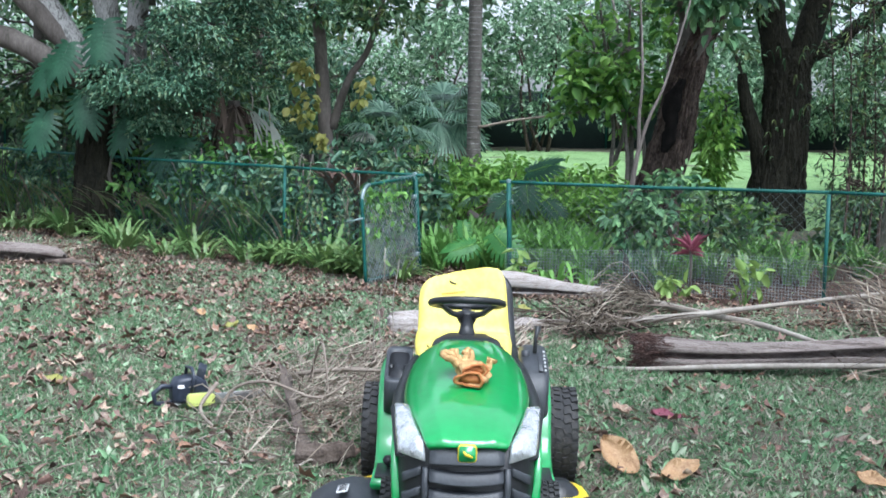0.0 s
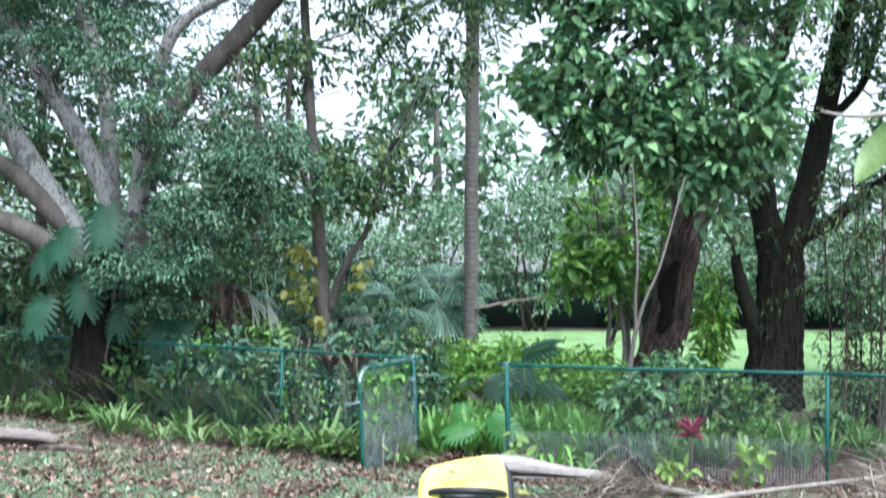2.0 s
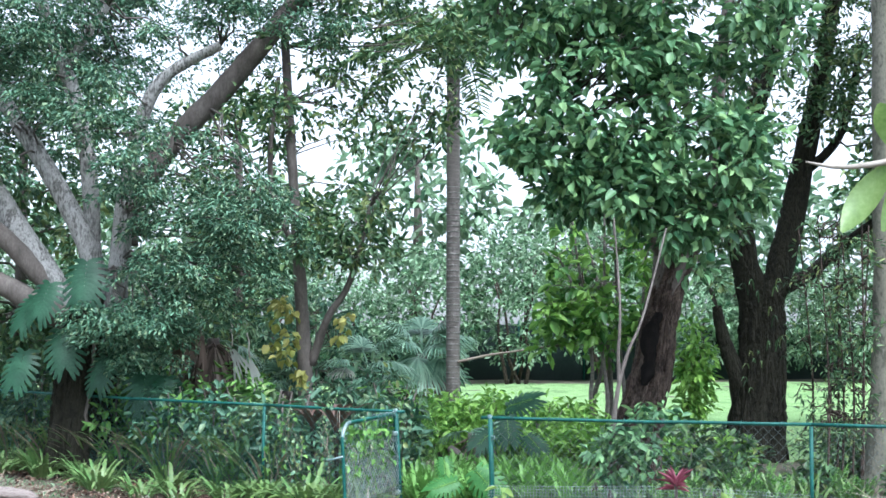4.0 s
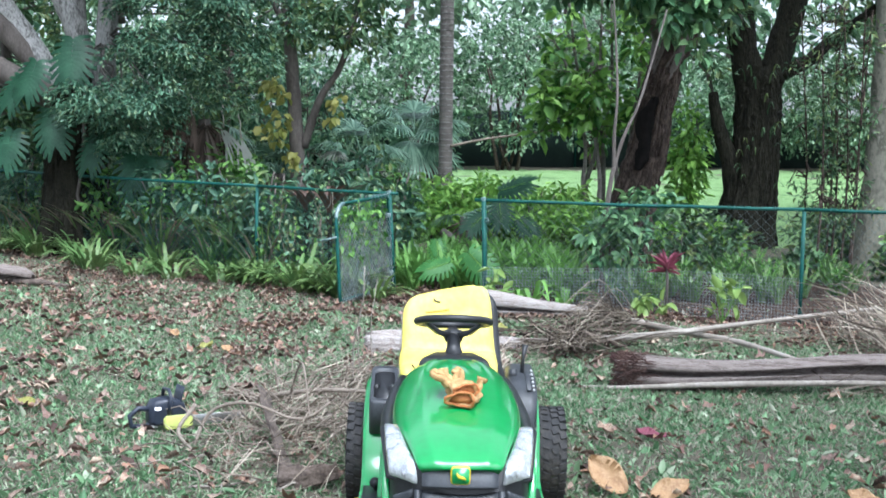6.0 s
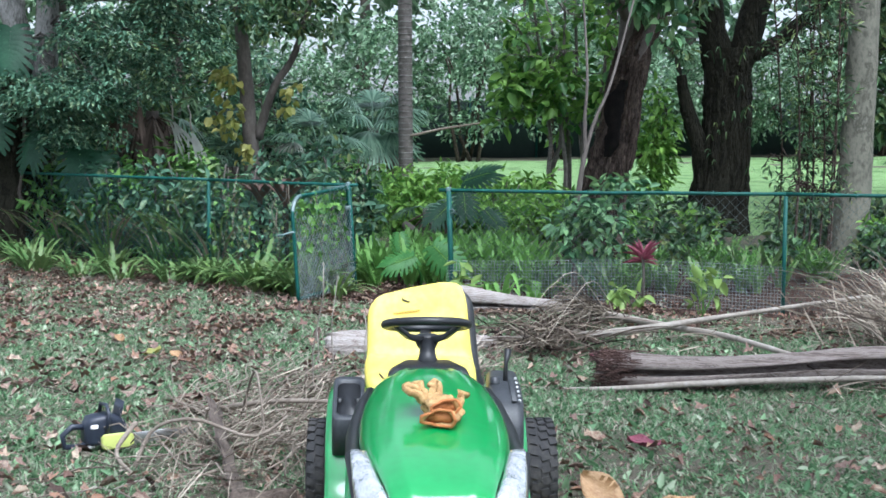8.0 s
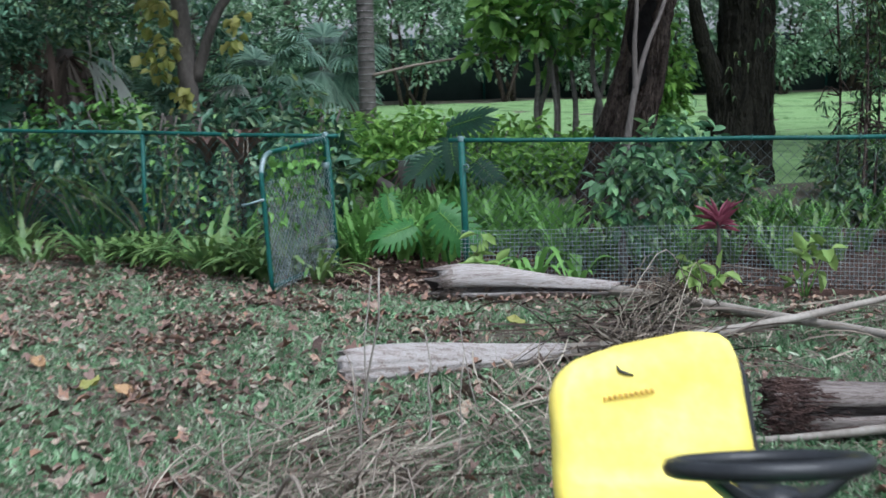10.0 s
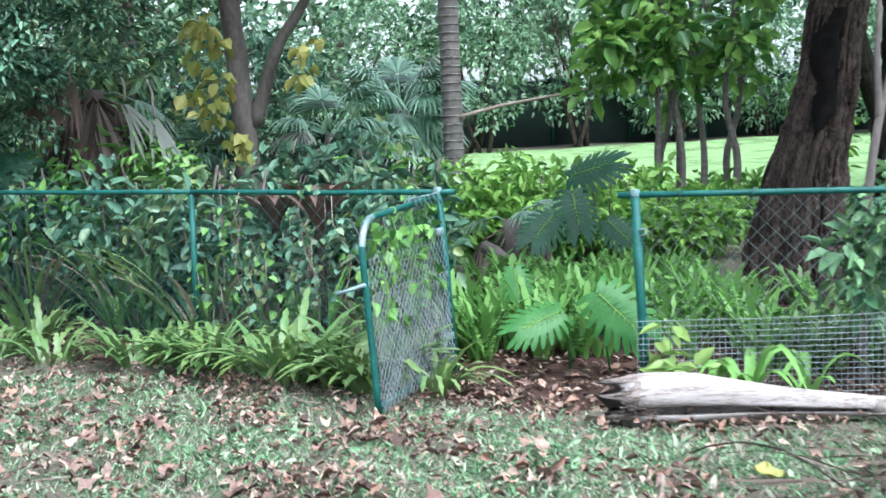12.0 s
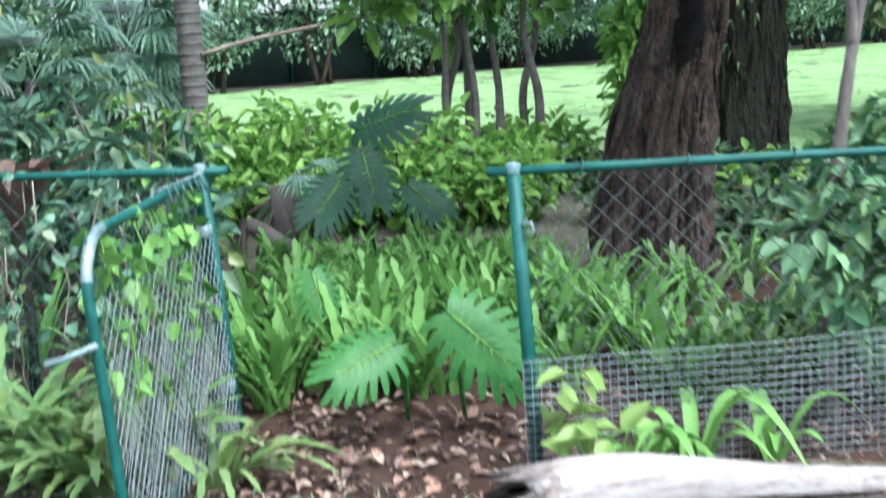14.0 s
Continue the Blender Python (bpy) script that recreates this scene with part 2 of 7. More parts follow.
M_SAW_LIME = material("lime_plastic", [(0.5, 0.55, 0.14), (0.6, 0.66, 0.2)], rough=0.4, scale=12)
M_BARK_CHUNK = material("rotten_bark", [(0.02, 0.014, 0.011), (0.06, 0.044, 0.035), (0.125, 0.098, 0.08), (0.04, 0.03, 0.024)], rough=0.95, scale=14, bump=1.0, bump_scale=30, depth=0.015)
M_BIGLEAF = material("dry_magnolia_leaf", [(0.1, 0.048, 0.022), (0.24, 0.13, 0.06), (0.38, 0.24, 0.12), (0.17, 0.085, 0.04)], rough=0.6, scale=14, bump=0.5, island=0.6)
M_SHADE_CLOTH = material("dark_green_shade_cloth", [(0.008, 0.02, 0.018), (0.018, 0.035, 0.032)], rough=0.9, scale=2)


# ---- geometry tools ----
RNG = np.random.RandomState(7)


def ground_z(x, y):
    """Lawn level, flat to the fence and rising behind it."""
    x, y = np.asarray(x, float), np.asarray(y, float)
    rise = np.clip(y + 0.22 * x - 13.2, 0, 40)
    bumps = 0.02 * np.sin(x * 1.7 + y * 0.9) + 0.015 * np.sin(x * 0.6 - y * 2.1)
    return 0.052 * rise + bumps * np.clip((y - 2) / 2, 0, 1)


def gz(x, y):
    return float(ground_z(x, y))


class Geo:
    """Collects vertices and faces of one mesh."""

    def __init__(self):
        self.v, self.f, self.n = [], [], 0

    def add(self, verts, faces):
        self.v.append(np.asarray(verts, float).reshape(-1, 3))
        self.f.extend([tuple(i + self.n for i in face) for face in faces])
        self.n += len(self.v[-1])
        return self

    def tube(self, pts, radii, sides=8, wobble=0.0, cap=True):
        """A tube along pts; radii: one per point, or one for all."""
        pts = np.asarray(pts, float)
        radii = np.full(len(pts), radii, float) if np.isscalar(radii) else np.asarray(radii, float)
        tangent = np.gradient(pts, axis=0)
        tangent /= np.linalg.norm(tangent, axis=1)[:, None] + 1e-9
        ref = np.eye(3)[np.argmin(abs(tangent).max(0) + (0.02, 0.01, 0.0))]
        u = np.cross(tangent, ref)
        u /= np.linalg.norm(u, axis=1)[:, None] + 1e-9
        w = np.cross(tangent, u)
        a = np.arange(sides) * 2 * math.pi / sides
        ring = []
        for k in range(len(pts)):
            r = radii[k] * (1 + wobble * RNG.uniform(-1, 1, sides))
            ring.append(pts[k] + r[:, None] * (np.cos(a)[:, None] * u[k] + np.sin(a)[:, None] * w[k]))
        faces = []
        for k in range(len(pts) - 1):
            for j in range(sides):
                j2 = (j + 1) % sides
                faces.append((k * sides + j, k * sides + j2, (k + 1) * sides + j2, (k + 1) * sides + j))
        if cap:
            faces.append(tuple(range(sides - 1, -1, -1)))
            faces.append(tuple((len(pts) - 1) * sides + j for j in range(sides)))
        return self.add(np.concatenate(ring), faces)

    def loft(self, rings, close=True, caps=True):
        """Skins equal rings of points."""
        m = len(rings[0])
        faces = []
        for k in range(len(rings) - 1):
            for j in range(m if close else m - 1):
                j2 = (j + 1) % m
                faces.append((k * m + j, k * m + j2, (k + 1) * m + j2, (k + 1) * m + j))
        if caps and close:
            faces.append(tuple(range(m - 1, -1, -1)))
            faces.append(tuple((len(rings) - 1) * m + j for j in range(m)))
        return self.add(np.concatenate([np.asarray(r, float) for r in rings]), faces)

    def box(self, center, size, turn=None, bevel=0.0):
        bm = bmesh.new()
        bmesh.ops.create_cube(bm, size=1)
        bmesh.ops.scale(bm, vec=size, verts=bm.verts)
        if bevel:
            bmesh.ops.bevel(bm, geom=bm.edges[:], offset=bevel, segments=2, affect="EDGES", profile=0.5)
        bm.verts.ensure_lookup_table()
        m = Matrix.Translation(center) @ (turn or Matrix())
        verts = [(m @ v.co)[:] for v in bm.verts]
        faces = [tuple(v.index for v in f.verts) for f in bm.faces]
        bm.verts.index_update()
        faces = [tuple(v.index for v in f.verts) for f in bm.faces]
        bm.free()
        return self.add(verts, faces)

    def lathe(self, profile, center, axis="x", steps=28):
        """profile: (radius, along) pairs turned round an axis through center."""
        rings = []
        for k in range(steps):
            a = 2 * math.pi * k / steps
            c, s = math.cos(a), math.sin(a)
            if axis == "x":
                rings.append([(center[0] + h, center[1] + r * c, center[2] + r * s) for r, h in profile])
            else:
                rings.append([(center[0] + r * c, center[1] + r * s, center[2] + h) for r, h in profile])
        m = len(profile)
        faces = [(k * m + j, k * m + j + 1, ((k + 1) % steps) * m + j + 1, ((k + 1) % steps) * m + j) for k in range(steps) for j in range(m - 1)]
        return self.add(np.concatenate([np.asarray(r, float) for r in rings]), faces)

    def mesh(self, name, mat, smooth=True):
        me = bpy.data.meshes.new(name)
        verts = np.concatenate(self.v) if self.v else np.zeros((0, 3))
        me.vertices.add(len(verts))
        me.vertices.foreach_set("co", verts.ravel())
        sizes = np.fromiter((len(f) for f in self.f), int, len(self.f))
        me.loops.add(int(sizes.sum()))
        me.loops.foreach_set("vertex_index", np.fromiter((i for f in self.f for i in f), int, int(sizes.sum())))
        me.polygons.add(len(sizes))
        me.polygons.foreach_set("loop_start", np.concatenate(([0], np.cumsum(sizes)[:-1])).astype(int))
        me.polygons.foreach_set("use_smooth", np.full(len(sizes), smooth))
        me.materials.append(mat)
        me.update(calc_edges=True)
        me.validate()
        return me


def part(name, geo, mat, parent=None, label="", smooth=True, at=None):
    """One mesh object, under a thing or a part."""
    ob = new(name, geo.mesh(name, mat, smooth))
    if at is not None:
        ob.matrix_basis = at
    if parent is not None:
        ob.parent = parent
    if label:
        tagged(ob, label)
    if name in ("branch_tracery", "stem_cluster", "dry_leaflet", "leaflet", "dry_grass", "fibre", "epiphyte", "wire_tie", "dead_vine", "twig_tangle", "bark_ridge"):
        tagged(ob, kind="stuff")
    return ob


def thing(name, label, category, m=None, group="", kind=""):
    """An Empty at the base of a thing."""
    ob = new(name)
    ob.empty_display_size = 0.1
    ob.matrix_basis = m or Matrix()
    return tagged(ob, label, category, group, kind)


def solid(name, geo, mat, label, category, m=None, group="", kind="", smooth=True):
    """A thing of one mesh."""
    return tagged(part(name, geo, mat, smooth=smooth, at=m), label, category, group, kind)


def unit(a):
    a = np.asarray(a, float)
    return a / (np.linalg.norm(a, axis=-1, keepdims=True) + 1e-9)


def leaves(geo, base, along, length, width, fold=0.2, curl=0.25, normal=None):
    """Many folded leaves of two quads each. base, along: (n, 3); length, width: scalar or (n,)."""
    base, along = np.asarray(base, float), unit(along)
    n = len(base)
    length, width = np.broadcast_to(length, n).astype(float)[:, None], np.broadcast_to(width, n).astype(float)[:, None]
    up = unit(RNG.normal(size=(n, 3)) * 0.5 + (0, 0, 1.0)) if normal is None else np.broadcast_to(normal, (n, 3))
    side = unit(np.cross(along, up))
    up = np.cross(side, along)
    tip = base + along * length - up * length * curl
    m1, m2 = base + along * length * 0.3 + up * length * 0.03, base + along * length * 0.68 - up * length * curl * 0.35
    lift = up * width * fold
    v = np.stack([base, tip, m1 - side * width * 0.5 + lift, m2 - side * width * 0.42 + lift, m1 + side * width * 0.5 + lift, m2 + side * width * 0.42 + lift], 1).reshape(-1, 3)
    faces = []
    for k in range(n):
        i = geo.n + 6 * k
        faces.append((i, i + 2, i + 3, i + 1))
        faces.append((i, i + 1, i + 5, i + 4))
    geo.v.append(v)
    geo.f.extend(faces)
    geo.n += len(v)
    return geo


def sprays(geo, centers, count, spread, length, width, droop=0.3, rng=RNG, vary=0.35):
    """Twig ends with leaves that radiate from each centre."""
    centers = np.asarray(centers, float)
    c = np.repeat(centers, count, 0)
    d = unit(rng.normal(size=c.shape) * (1, 1, 0.75) + (0, 0, -droop))
    size = rng.uniform(1 - vary, 1 + vary, len(c))
    return leaves(geo, c + d * spread * rng.uniform(0.15, 1, (len(c), 1)), d + rng.normal(size=c.shape) * 0.35, length * size, width * size)


def blob(center, radius, n, rng=RNG, hollow=0.25):
    """n places in an ellipsoid, denser towards its skin."""
    d = unit(rng.normal(size=(n, 3)))
    r = rng.uniform(hollow, 1, (n, 1)) ** 0.5
    return np.asarray(center, float) + d * r * np.asarray(radius, float)


def bent(a, b, n=6, sag=0.0, jitter=0.0, rng=RNG):
    """Points from a to b with sag and jitter."""
    a, b = np.asarray(a, float), np.asarray(b, float)
    t = np.linspace(0, 1, n)[:, None]
    p = a + (b - a) * t
    p[:, 2] -= sag * 4 * (t * (1 - t))[:, 0]
    p[1:-1] += rng.normal(size=(n - 2, 3)) * jitter
    return p


def curve_through(pts, n=14):
    """A smooth line through a few points."""
    pts = np.asarray(pts, float)
    k = np.linspace(0, len(pts) - 1, n)
    out = []
    for s in k:
        i = min(int(s), len(pts) - 2)
        f = s - i
        p0, p1, p2, p3 = pts[max(i - 1, 0)], pts[i], pts[i + 1], pts[min(i + 2, len(pts) - 1)]
        out.append(0.5 * ((2 * p1) + (p2 - p0) * f + (2 * p0 - 5 * p1 + 4 * p2 - p3) * f ** 2 + (3 * p1 - p0 - 3 * p2 + p3) * f ** 3))
    return np.array(out)


def ribbons(geo, base, along, length, width, arch, rng, n=5):
    """Many thin bent strips, each a row of quads."""
    base, along = np.asarray(base, float), unit(along)
    k = len(base)
    length = np.broadcast_to(length, k).astype(float)
    up = unit(rng.normal(size=(k, 3)) * 0.6 + (0, 0, 1.0))
    side = unit(np.cross(along, up))
    up = np.cross(side, along)
    t = np.linspace(0, 1, n)
    bow = arch * rng.uniform(-0.5, 1.0, k)
    sway = rng.normal(size=k) * 0.12
    line = base[:, None] + along[:, None] * (length[:, None] * t)[..., None] + up[:, None] * (length[:, None] * bow[:, None] * (t - t * t) * 4)[..., None] + side[:, None] * (length[:, None] * sway[:, None] * t ** 2)[..., None]
    w = width * np.sin(np.pi * (0.12 + 0.84 * t)) ** 0.6
    left, right = line - side[:, None] * w[None, :, None] / 2, line + side[:, None] * w[None, :, None] / 2
    line[..., 2] = np.maximum(line[..., 2], 0.01)
    v = np.stack([left, right], 2).reshape(-1, 3)
    faces = []
    for j in range(k):
        o = geo.n + j * 2 * n
        faces += [(o + 2 * i, o + 2 * i + 1, o + 2 * i + 3, o + 2 * i + 2) for i in range(n - 1)]
    geo.v.append(v)
    geo.f.extend(faces)
    geo.n += len(v)
    return geo


# ---- ground ----
def build_ground():
    xs = np.sinh(np.linspace(-1, 1, 121) * 5.2) / math.sinh(5.2) * 600
    ys = 12 + np.sinh(np.linspace(-1, 1, 141) * 5.2) / math.sinh(5.2) * 600
    gx, gy = np.meshgrid(xs, ys)
    v = np.stack([gx, gy, ground_z(gx, gy)], -1).reshape(-1, 3)
    w = len(xs)
    faces = [(j * w + i, j * w + i + 1, (j + 1) * w + i + 1, (j + 1) * w + i) for j in range(len(ys) - 1) for i in range(w - 1)]
    ob = part("ground", Geo().add(v, faces), M_GROUND)
    tagged(ob, "shaded suburban lawn with bare soil and leaf litter", "ground", kind="structure")


def scatter(n, x0, x1, y0, y1, rng, keep=None):
    x, y = rng.uniform(x0, x1, n), rng.uniform(y0, y1, n)
    if keep is not None:
        k = rng.uniform(size=n) < keep(x, y)
        x, y = x[k], y[k]
    return np.stack([x, y, ground_z(x, y)], -1)


def patchy(x, y):
    """Uneven cover of the lawn, 0 to 1."""
    p = np.array([noise.noise((a * 0.9, b * 0.9, 3.0)) + 0.6 * noise.noise((a * 3.1, b * 3.1, 7.0)) for a, b in zip(x, y)])
    return np.clip(0.68 + 0.9 * p, 0.08, 1)


def edge_y(x):
    """Where the lawn gives way to the bed along the fence."""
    return np.interp(x, [-9, -6.5, -2.6, -1.2, -0.3, 0.4, 3.2, 7], [17.6, 16.0, 13.7, 12.9, 12.7, 12.1, 11.3, 10.6])


def blades(geo, p, height, width, lean, rng):
    n = len(p)
    d = unit(np.concatenate([rng.normal(size=(n, 2)) * lean, np.ones((n, 1))], 1))
    return leaves(geo, p - (0, 0, 0.01), d, height * rng.uniform(0.5, 1.4, n), width, fold=0.1, curl=0.35)


def build_grass():
    rng = np.random.RandomState(11)
    geo = Geo()
    lawn = lambda x, y: patchy(x, y) * np.clip((edge_y(x) - y) * 0.9 + 0.15, 0.05, 1)
    near = lambda x, y: lawn(x, y) * np.clip(np.minimum(np.minimum(x + 5.2, 4.8 - x), np.minimum(y - 1.6, 10.0 - y)) / 1.6, 0, 1)
    blades(geo, scatter(210000, -5.2, 4.8, 1.6, 10.0, rng, near), 0.05, 0.0072, 0.8, rng)
    far = lambda x, y: lawn(x, y) * np.clip(np.minimum(np.minimum(x + 10, 9 - x), y - 6.5) / 2.5, 0, 1)
    blades(geo, scatter(160000, -10, 9, 6.5, 17.5, rng, far), 0.055, 0.013, 0.8, rng)
    middle = lambda x, y: patchy(x, y) * np.clip((edge_y(x) - y) * 1.2 + 0.1, 0, 1)
    blades(geo, scatter(230000, -6.0, 5.0, 7.0, 14.0, rng, middle), 0.044, 0.0068, 0.9, rng)
    blades(geo, scatter(70000, -16, 16, -10, 17, rng, lawn), 0.07, 0.035, 0.9, rng)
    solid("lawn_grass", geo, M_GRASS, "short patchy green lawn grass with bare spots", "grass", kind="stuff")
    geo = Geo()
    blades(geo, scatter(60000, -9, 14, 16.5, 26, rng, lambda x, y: np.clip((y - 16.5) / 3, 0, 1) * np.clip((26 - y) / 4, 0, 1)), 0.04, 0.014, 1.3, rng)
    blades(geo, scatter(110000, -12, 24, 21, 37, rng), 0.035, 0.02, 1.6, rng)
    solid("back_lawn_grass", geo, M_MEADOW, "bright green grass of the open lawn behind the fence", "grass", kind="stuff")


def build_litter():
    rng = np.random.RandomState(12)
    geo = Geo()
    clumps = lambda x, y: np.clip(0.2 + 3.0 * np.array([noise.noise((a * 1.9, b * 1.9, 11.0)) for a, b in zip(x, y)]), 0.05, 1.7)
    dense = lambda x, y: clumps(x, y) * np.clip(0.26 + 0.5 * np.clip(1 - (edge_y(x) - y) / 5.0, 0, 1) + 0.5 * (0.5 - patchy(x, y)), 0.03, 1) * np.clip((edge_y(x) + 0.9 - y) * 2, 0, 1)
    p = scatter(66000, -7.5, 5.5, 3.0, 17.0, rng, lambda x, y: dense(x, y) * np.clip(0.8 - 0.13 * x + 0.12 * np.clip(y - 8, 0, 3), 0.35, 1.5))
    n = len(p)
    d = np.concatenate([rng.normal(size=(n, 2)), rng.uniform(-0.1, 0.35, (n, 1))], 1)
    leaves(geo, p + np.c_[np.zeros((n, 2)), rng.uniform(0.025, 0.065, n)], d, rng.uniform(0.022, 0.055, n) * rng.choice([1, 1, 1, 1.7], n), rng.uniform(0.01, 0.028, n) * rng.choice([1, 1, 1.5], n), fold=0.4, curl=0.5)
    # crumbs of broken leaf that fill the bare spots
    p = scatter(40000, -6.5, 4.8, 4.0, 15.5, rng, lambda x, y: np.clip((edge_y(x) + 0.8 - y) * 2, 0, 1) * np.clip(0.75 - 0.12 * x, 0.25, 1) * np.clip(1.1 - 0.6 * patchy(x, y), 0.2, 1))
    n = len(p)
    d = np.concatenate([rng.normal(size=(n, 2)), rng.uniform(-0.1, 0.3, (n, 1))], 1)
    leaves(geo, p + np.c_[np.zeros((n, 2)), rng.uniform(0.006, 0.03, n)], d, rng.uniform(0.012, 0.034, n), rng.uniform(0.006, 0.016, n), fold=0.3, curl=0.4)
    # lobed leaves lying over the grass
    p = scatter(4200, -6.5, 4.5, 3.5, 14.5, rng, lambda x, y: np.clip(0.35 - 0.12 * x, 0.12, 1) * np.clip((edge_y(x) - y) * 2, 0, 1))
    for q in p:
        size, yaw, tip = rng.uniform(0.022, 0.055), rng.uniform(0, 6.28), rng.normal(size=2) * 0.35
        ring = []
        for j in range(10):
            a = yaw + j * math.pi / 5
            r = size * (rng.uniform(0.65, 1.25) if j % 2 == 0 else rng.uniform(0.45, 0.75)) * (0.5 if j == 0 else 1.0)
            u, w = r * math.cos(a), r * math.sin(a)
            ring.append((q[0] + u, q[1] + w, q[2] + 0.05 + tip[0] * u + tip[1] * w + 11.0 * r * r * rng.uniform(-0.9, 1.6)))
        ring.append((q[0], q[1], q[2] + 0.045))
        geo.add(ring, [(j, (j + 1) % 10, 10) for j in range(10)])
    # larger curled leaves, thickest towards the trees at the side
    p = scatter(5200, -5.5, 4.0, 3.2, 12.5, rng, lambda x, y: clumps(x, y) * np.clip(0.42 - 0.18 * x, 0.06, 1.0))
    n = len(p)
    d = np.concatenate([rng.normal(size=(n, 2)), rng.uniform(-0.1, 0.45, (n, 1))], 1)
    leaves(geo, p + np.c_[np.zeros((n, 2)), rng.uniform(0.035, 0.07, n)], d, rng.uniform(0.045, 0.095, n), rng.uniform(0.022, 0.042, n), fold=0.45, curl=0.5)
    bed = lambda x, y: np.clip((1.5 - abs(y - edge_y(x) - 0.5)) * 0.9, 0, 1)
    p = scatter(4500, -7.0, 5.0, 10.8, 17.5, rng, bed)
    n = len(p)
    d = np.concatenate([rng.normal(size=(n, 2)), rng.uniform(-0.1, 0.5, (n, 1))], 1)
    leaves(geo, p + np.c_[np.zeros((n, 2)), rng.uniform(0.01, 0.05, n)], d, rng.uniform(0.03, 0.08, n), rng.uniform(0.018, 0.04, n), fold=0.2, curl=0.25)
    # broad curled leaves over the soil of the gateway
    p = scatter(800, -1.75, 0.9, 12.3, 14.4, rng, lambda x, y: np.clip(1.25 - ((x + 0.5) / 1.1) ** 2 - ((y - 13.35) / 0.95) ** 2, 0, 1))
    n = len(p)
    d = np.concatenate([rng.normal(size=(n, 2)), rng.uniform(-0.15, 0.35, (n, 1))], 1)
    leaves(geo, p + np.c_[np.zeros((n, 2)), rng.uniform(0.02, 0.05, n)], d, rng.uniform(0.035, 0.1, n), rng.uniform(0.02, 0.045, n), fold=0.2, curl=0.25)
    solid("leaf_litter", geo, M_LITTER, "dry brown and russet leaves scattered over the lawn", "fallen leaves", kind="stuff")
    geo = Geo()
    for k in range(260):
        x, y = rng.uniform(-6, 4.5), rng.uniform(4, 13.5)
        a, length = rng.uniform(0, math.pi), rng.uniform(0.08, 0.4)
        z = gz(x, y) + 0.02
        geo.tube(bent((x, y, z), (x + math.cos(a) * length, y + math.sin(a) * length, z + rng.uniform(0, 0.04)), 4, 0, 0.012, rng), rng.uniform(0.002, 0.005), 4)
    solid("fallen_twigs", geo, M_BARK_TWIG, "thin dry twigs lying on the lawn", "twigs", kind="stuff")


def back_lawn():
    """The mown lawn beyond the trees, up to the hedge."""
    rings = []
    for x in np.arange(-26, 30.01, 1.0):
        near = 19.2 + 0.7 * math.sin(0.9 * x) + 0.4 * math.sin(2.3 * x + 1)
        rings.append([(x, y, gz(x, y) + h) for y, h in [(near, -0.01), (near + 0.4, 0.012)] + [(q, 0.014) for q in np.linspace(near + 1.2, 36.4 + 0.12 * x, 14)] + [(36.9 + 0.12 * x, -0.01)]])
    solid("back_lawn", Geo().loft(rings, close=False, caps=False), M_LAWN, "bright mown lawn beyond the trees", "lawn", kind="structure")


def mulch_patch():
    """Dark leaf mould in the gateway."""
    n, rings = 40, []
    geo = Geo()
    outline = [(0.95 + 0.12 * math.sin(3 * a) + 0.07 * math.sin(7 * a + 1)) for a in np.linspace(0, 2 * math.pi, n, endpoint=False)]
    for r in (0.02, 0.3, 0.6, 0.85, 1.0):
        ring = []
        for k in range(n):
            a = 2 * math.pi * k / n
            x, y = -0.55 + 1.25 * r * outline[k] * math.cos(a), 13.25 + 0.72 * r * outline[k] * math.sin(a) - 0.3 * r * math.cos(a)
            ring.append((x, y, gz(x, y) + 0.016 * (1 - r ** 3) - 0.008 * r + 0.006))
        rings.append(ring)
    geo.loft(rings, caps=False)
    solid("leaf_mould", geo, M_MULCH, "dark leaf mould trodden into the gateway soil", "soil", kind="structure")


def mulch_bed():
    """Bare dark soil and leaf mould under the trees along the fence."""
    xs = np.arange(-10, 8.01, 0.25)
    rings = []
    for x in xs:
        y0 = float(edge_y(x)) + 0.25 + 0.18 * math.sin(2.3 * x) + 0.1 * math.sin(7.1 * x)
        deep = 4.2 + 0.5 * math.sin(1.3 * x) + 0.3 * math.sin(3.7 * x)
        rings.append([(x, y0 + deep * f, gz(x, y0 + deep * f) + h) for f, h in ((0, -0.01), (0.06, 0.008), (0.3, 0.01), (0.6, 0.01), (0.9, 0.008), (1.0, -0.01))])
    geo = Geo().loft(rings, close=False, caps=False)
    solid("soil_bed", geo, M_MULCH, "dark bare soil with leaf mould under the trees", "soil", kind="structure")


# ---- fence and gate ----
RAIL_Z = 1.18
HINGE, POST_R = (-1.12, 13.62), (0.0, 12.78)
LEFT_LINE = [(-11.5, 20.6), (-8.9, 18.7), (-5.9, 16.6), (-2.86, 14.55), HINGE]
RIGHT_LINE = [POST_R, (3.28, 12.1), (6.5, 11.4)]


def wire(geo, a, b, r):
    a, b = np.asarray(a, float), np.asarray(b, float)
    d = unit(b - a)
    u = unit(np.cross(d, (0.3, 0.9, 0.2)))
    w = np.cross(d, u)
    ring = [u * r, (-0.5 * u + 0.87 * w) * r, (-0.5 * u - 0.87 * w) * r]
    geo.add([a + q for q in ring] + [b + q for q in ring], [(0, 1, 4, 3), (1, 2, 5, 4), (2, 0, 3, 5)])


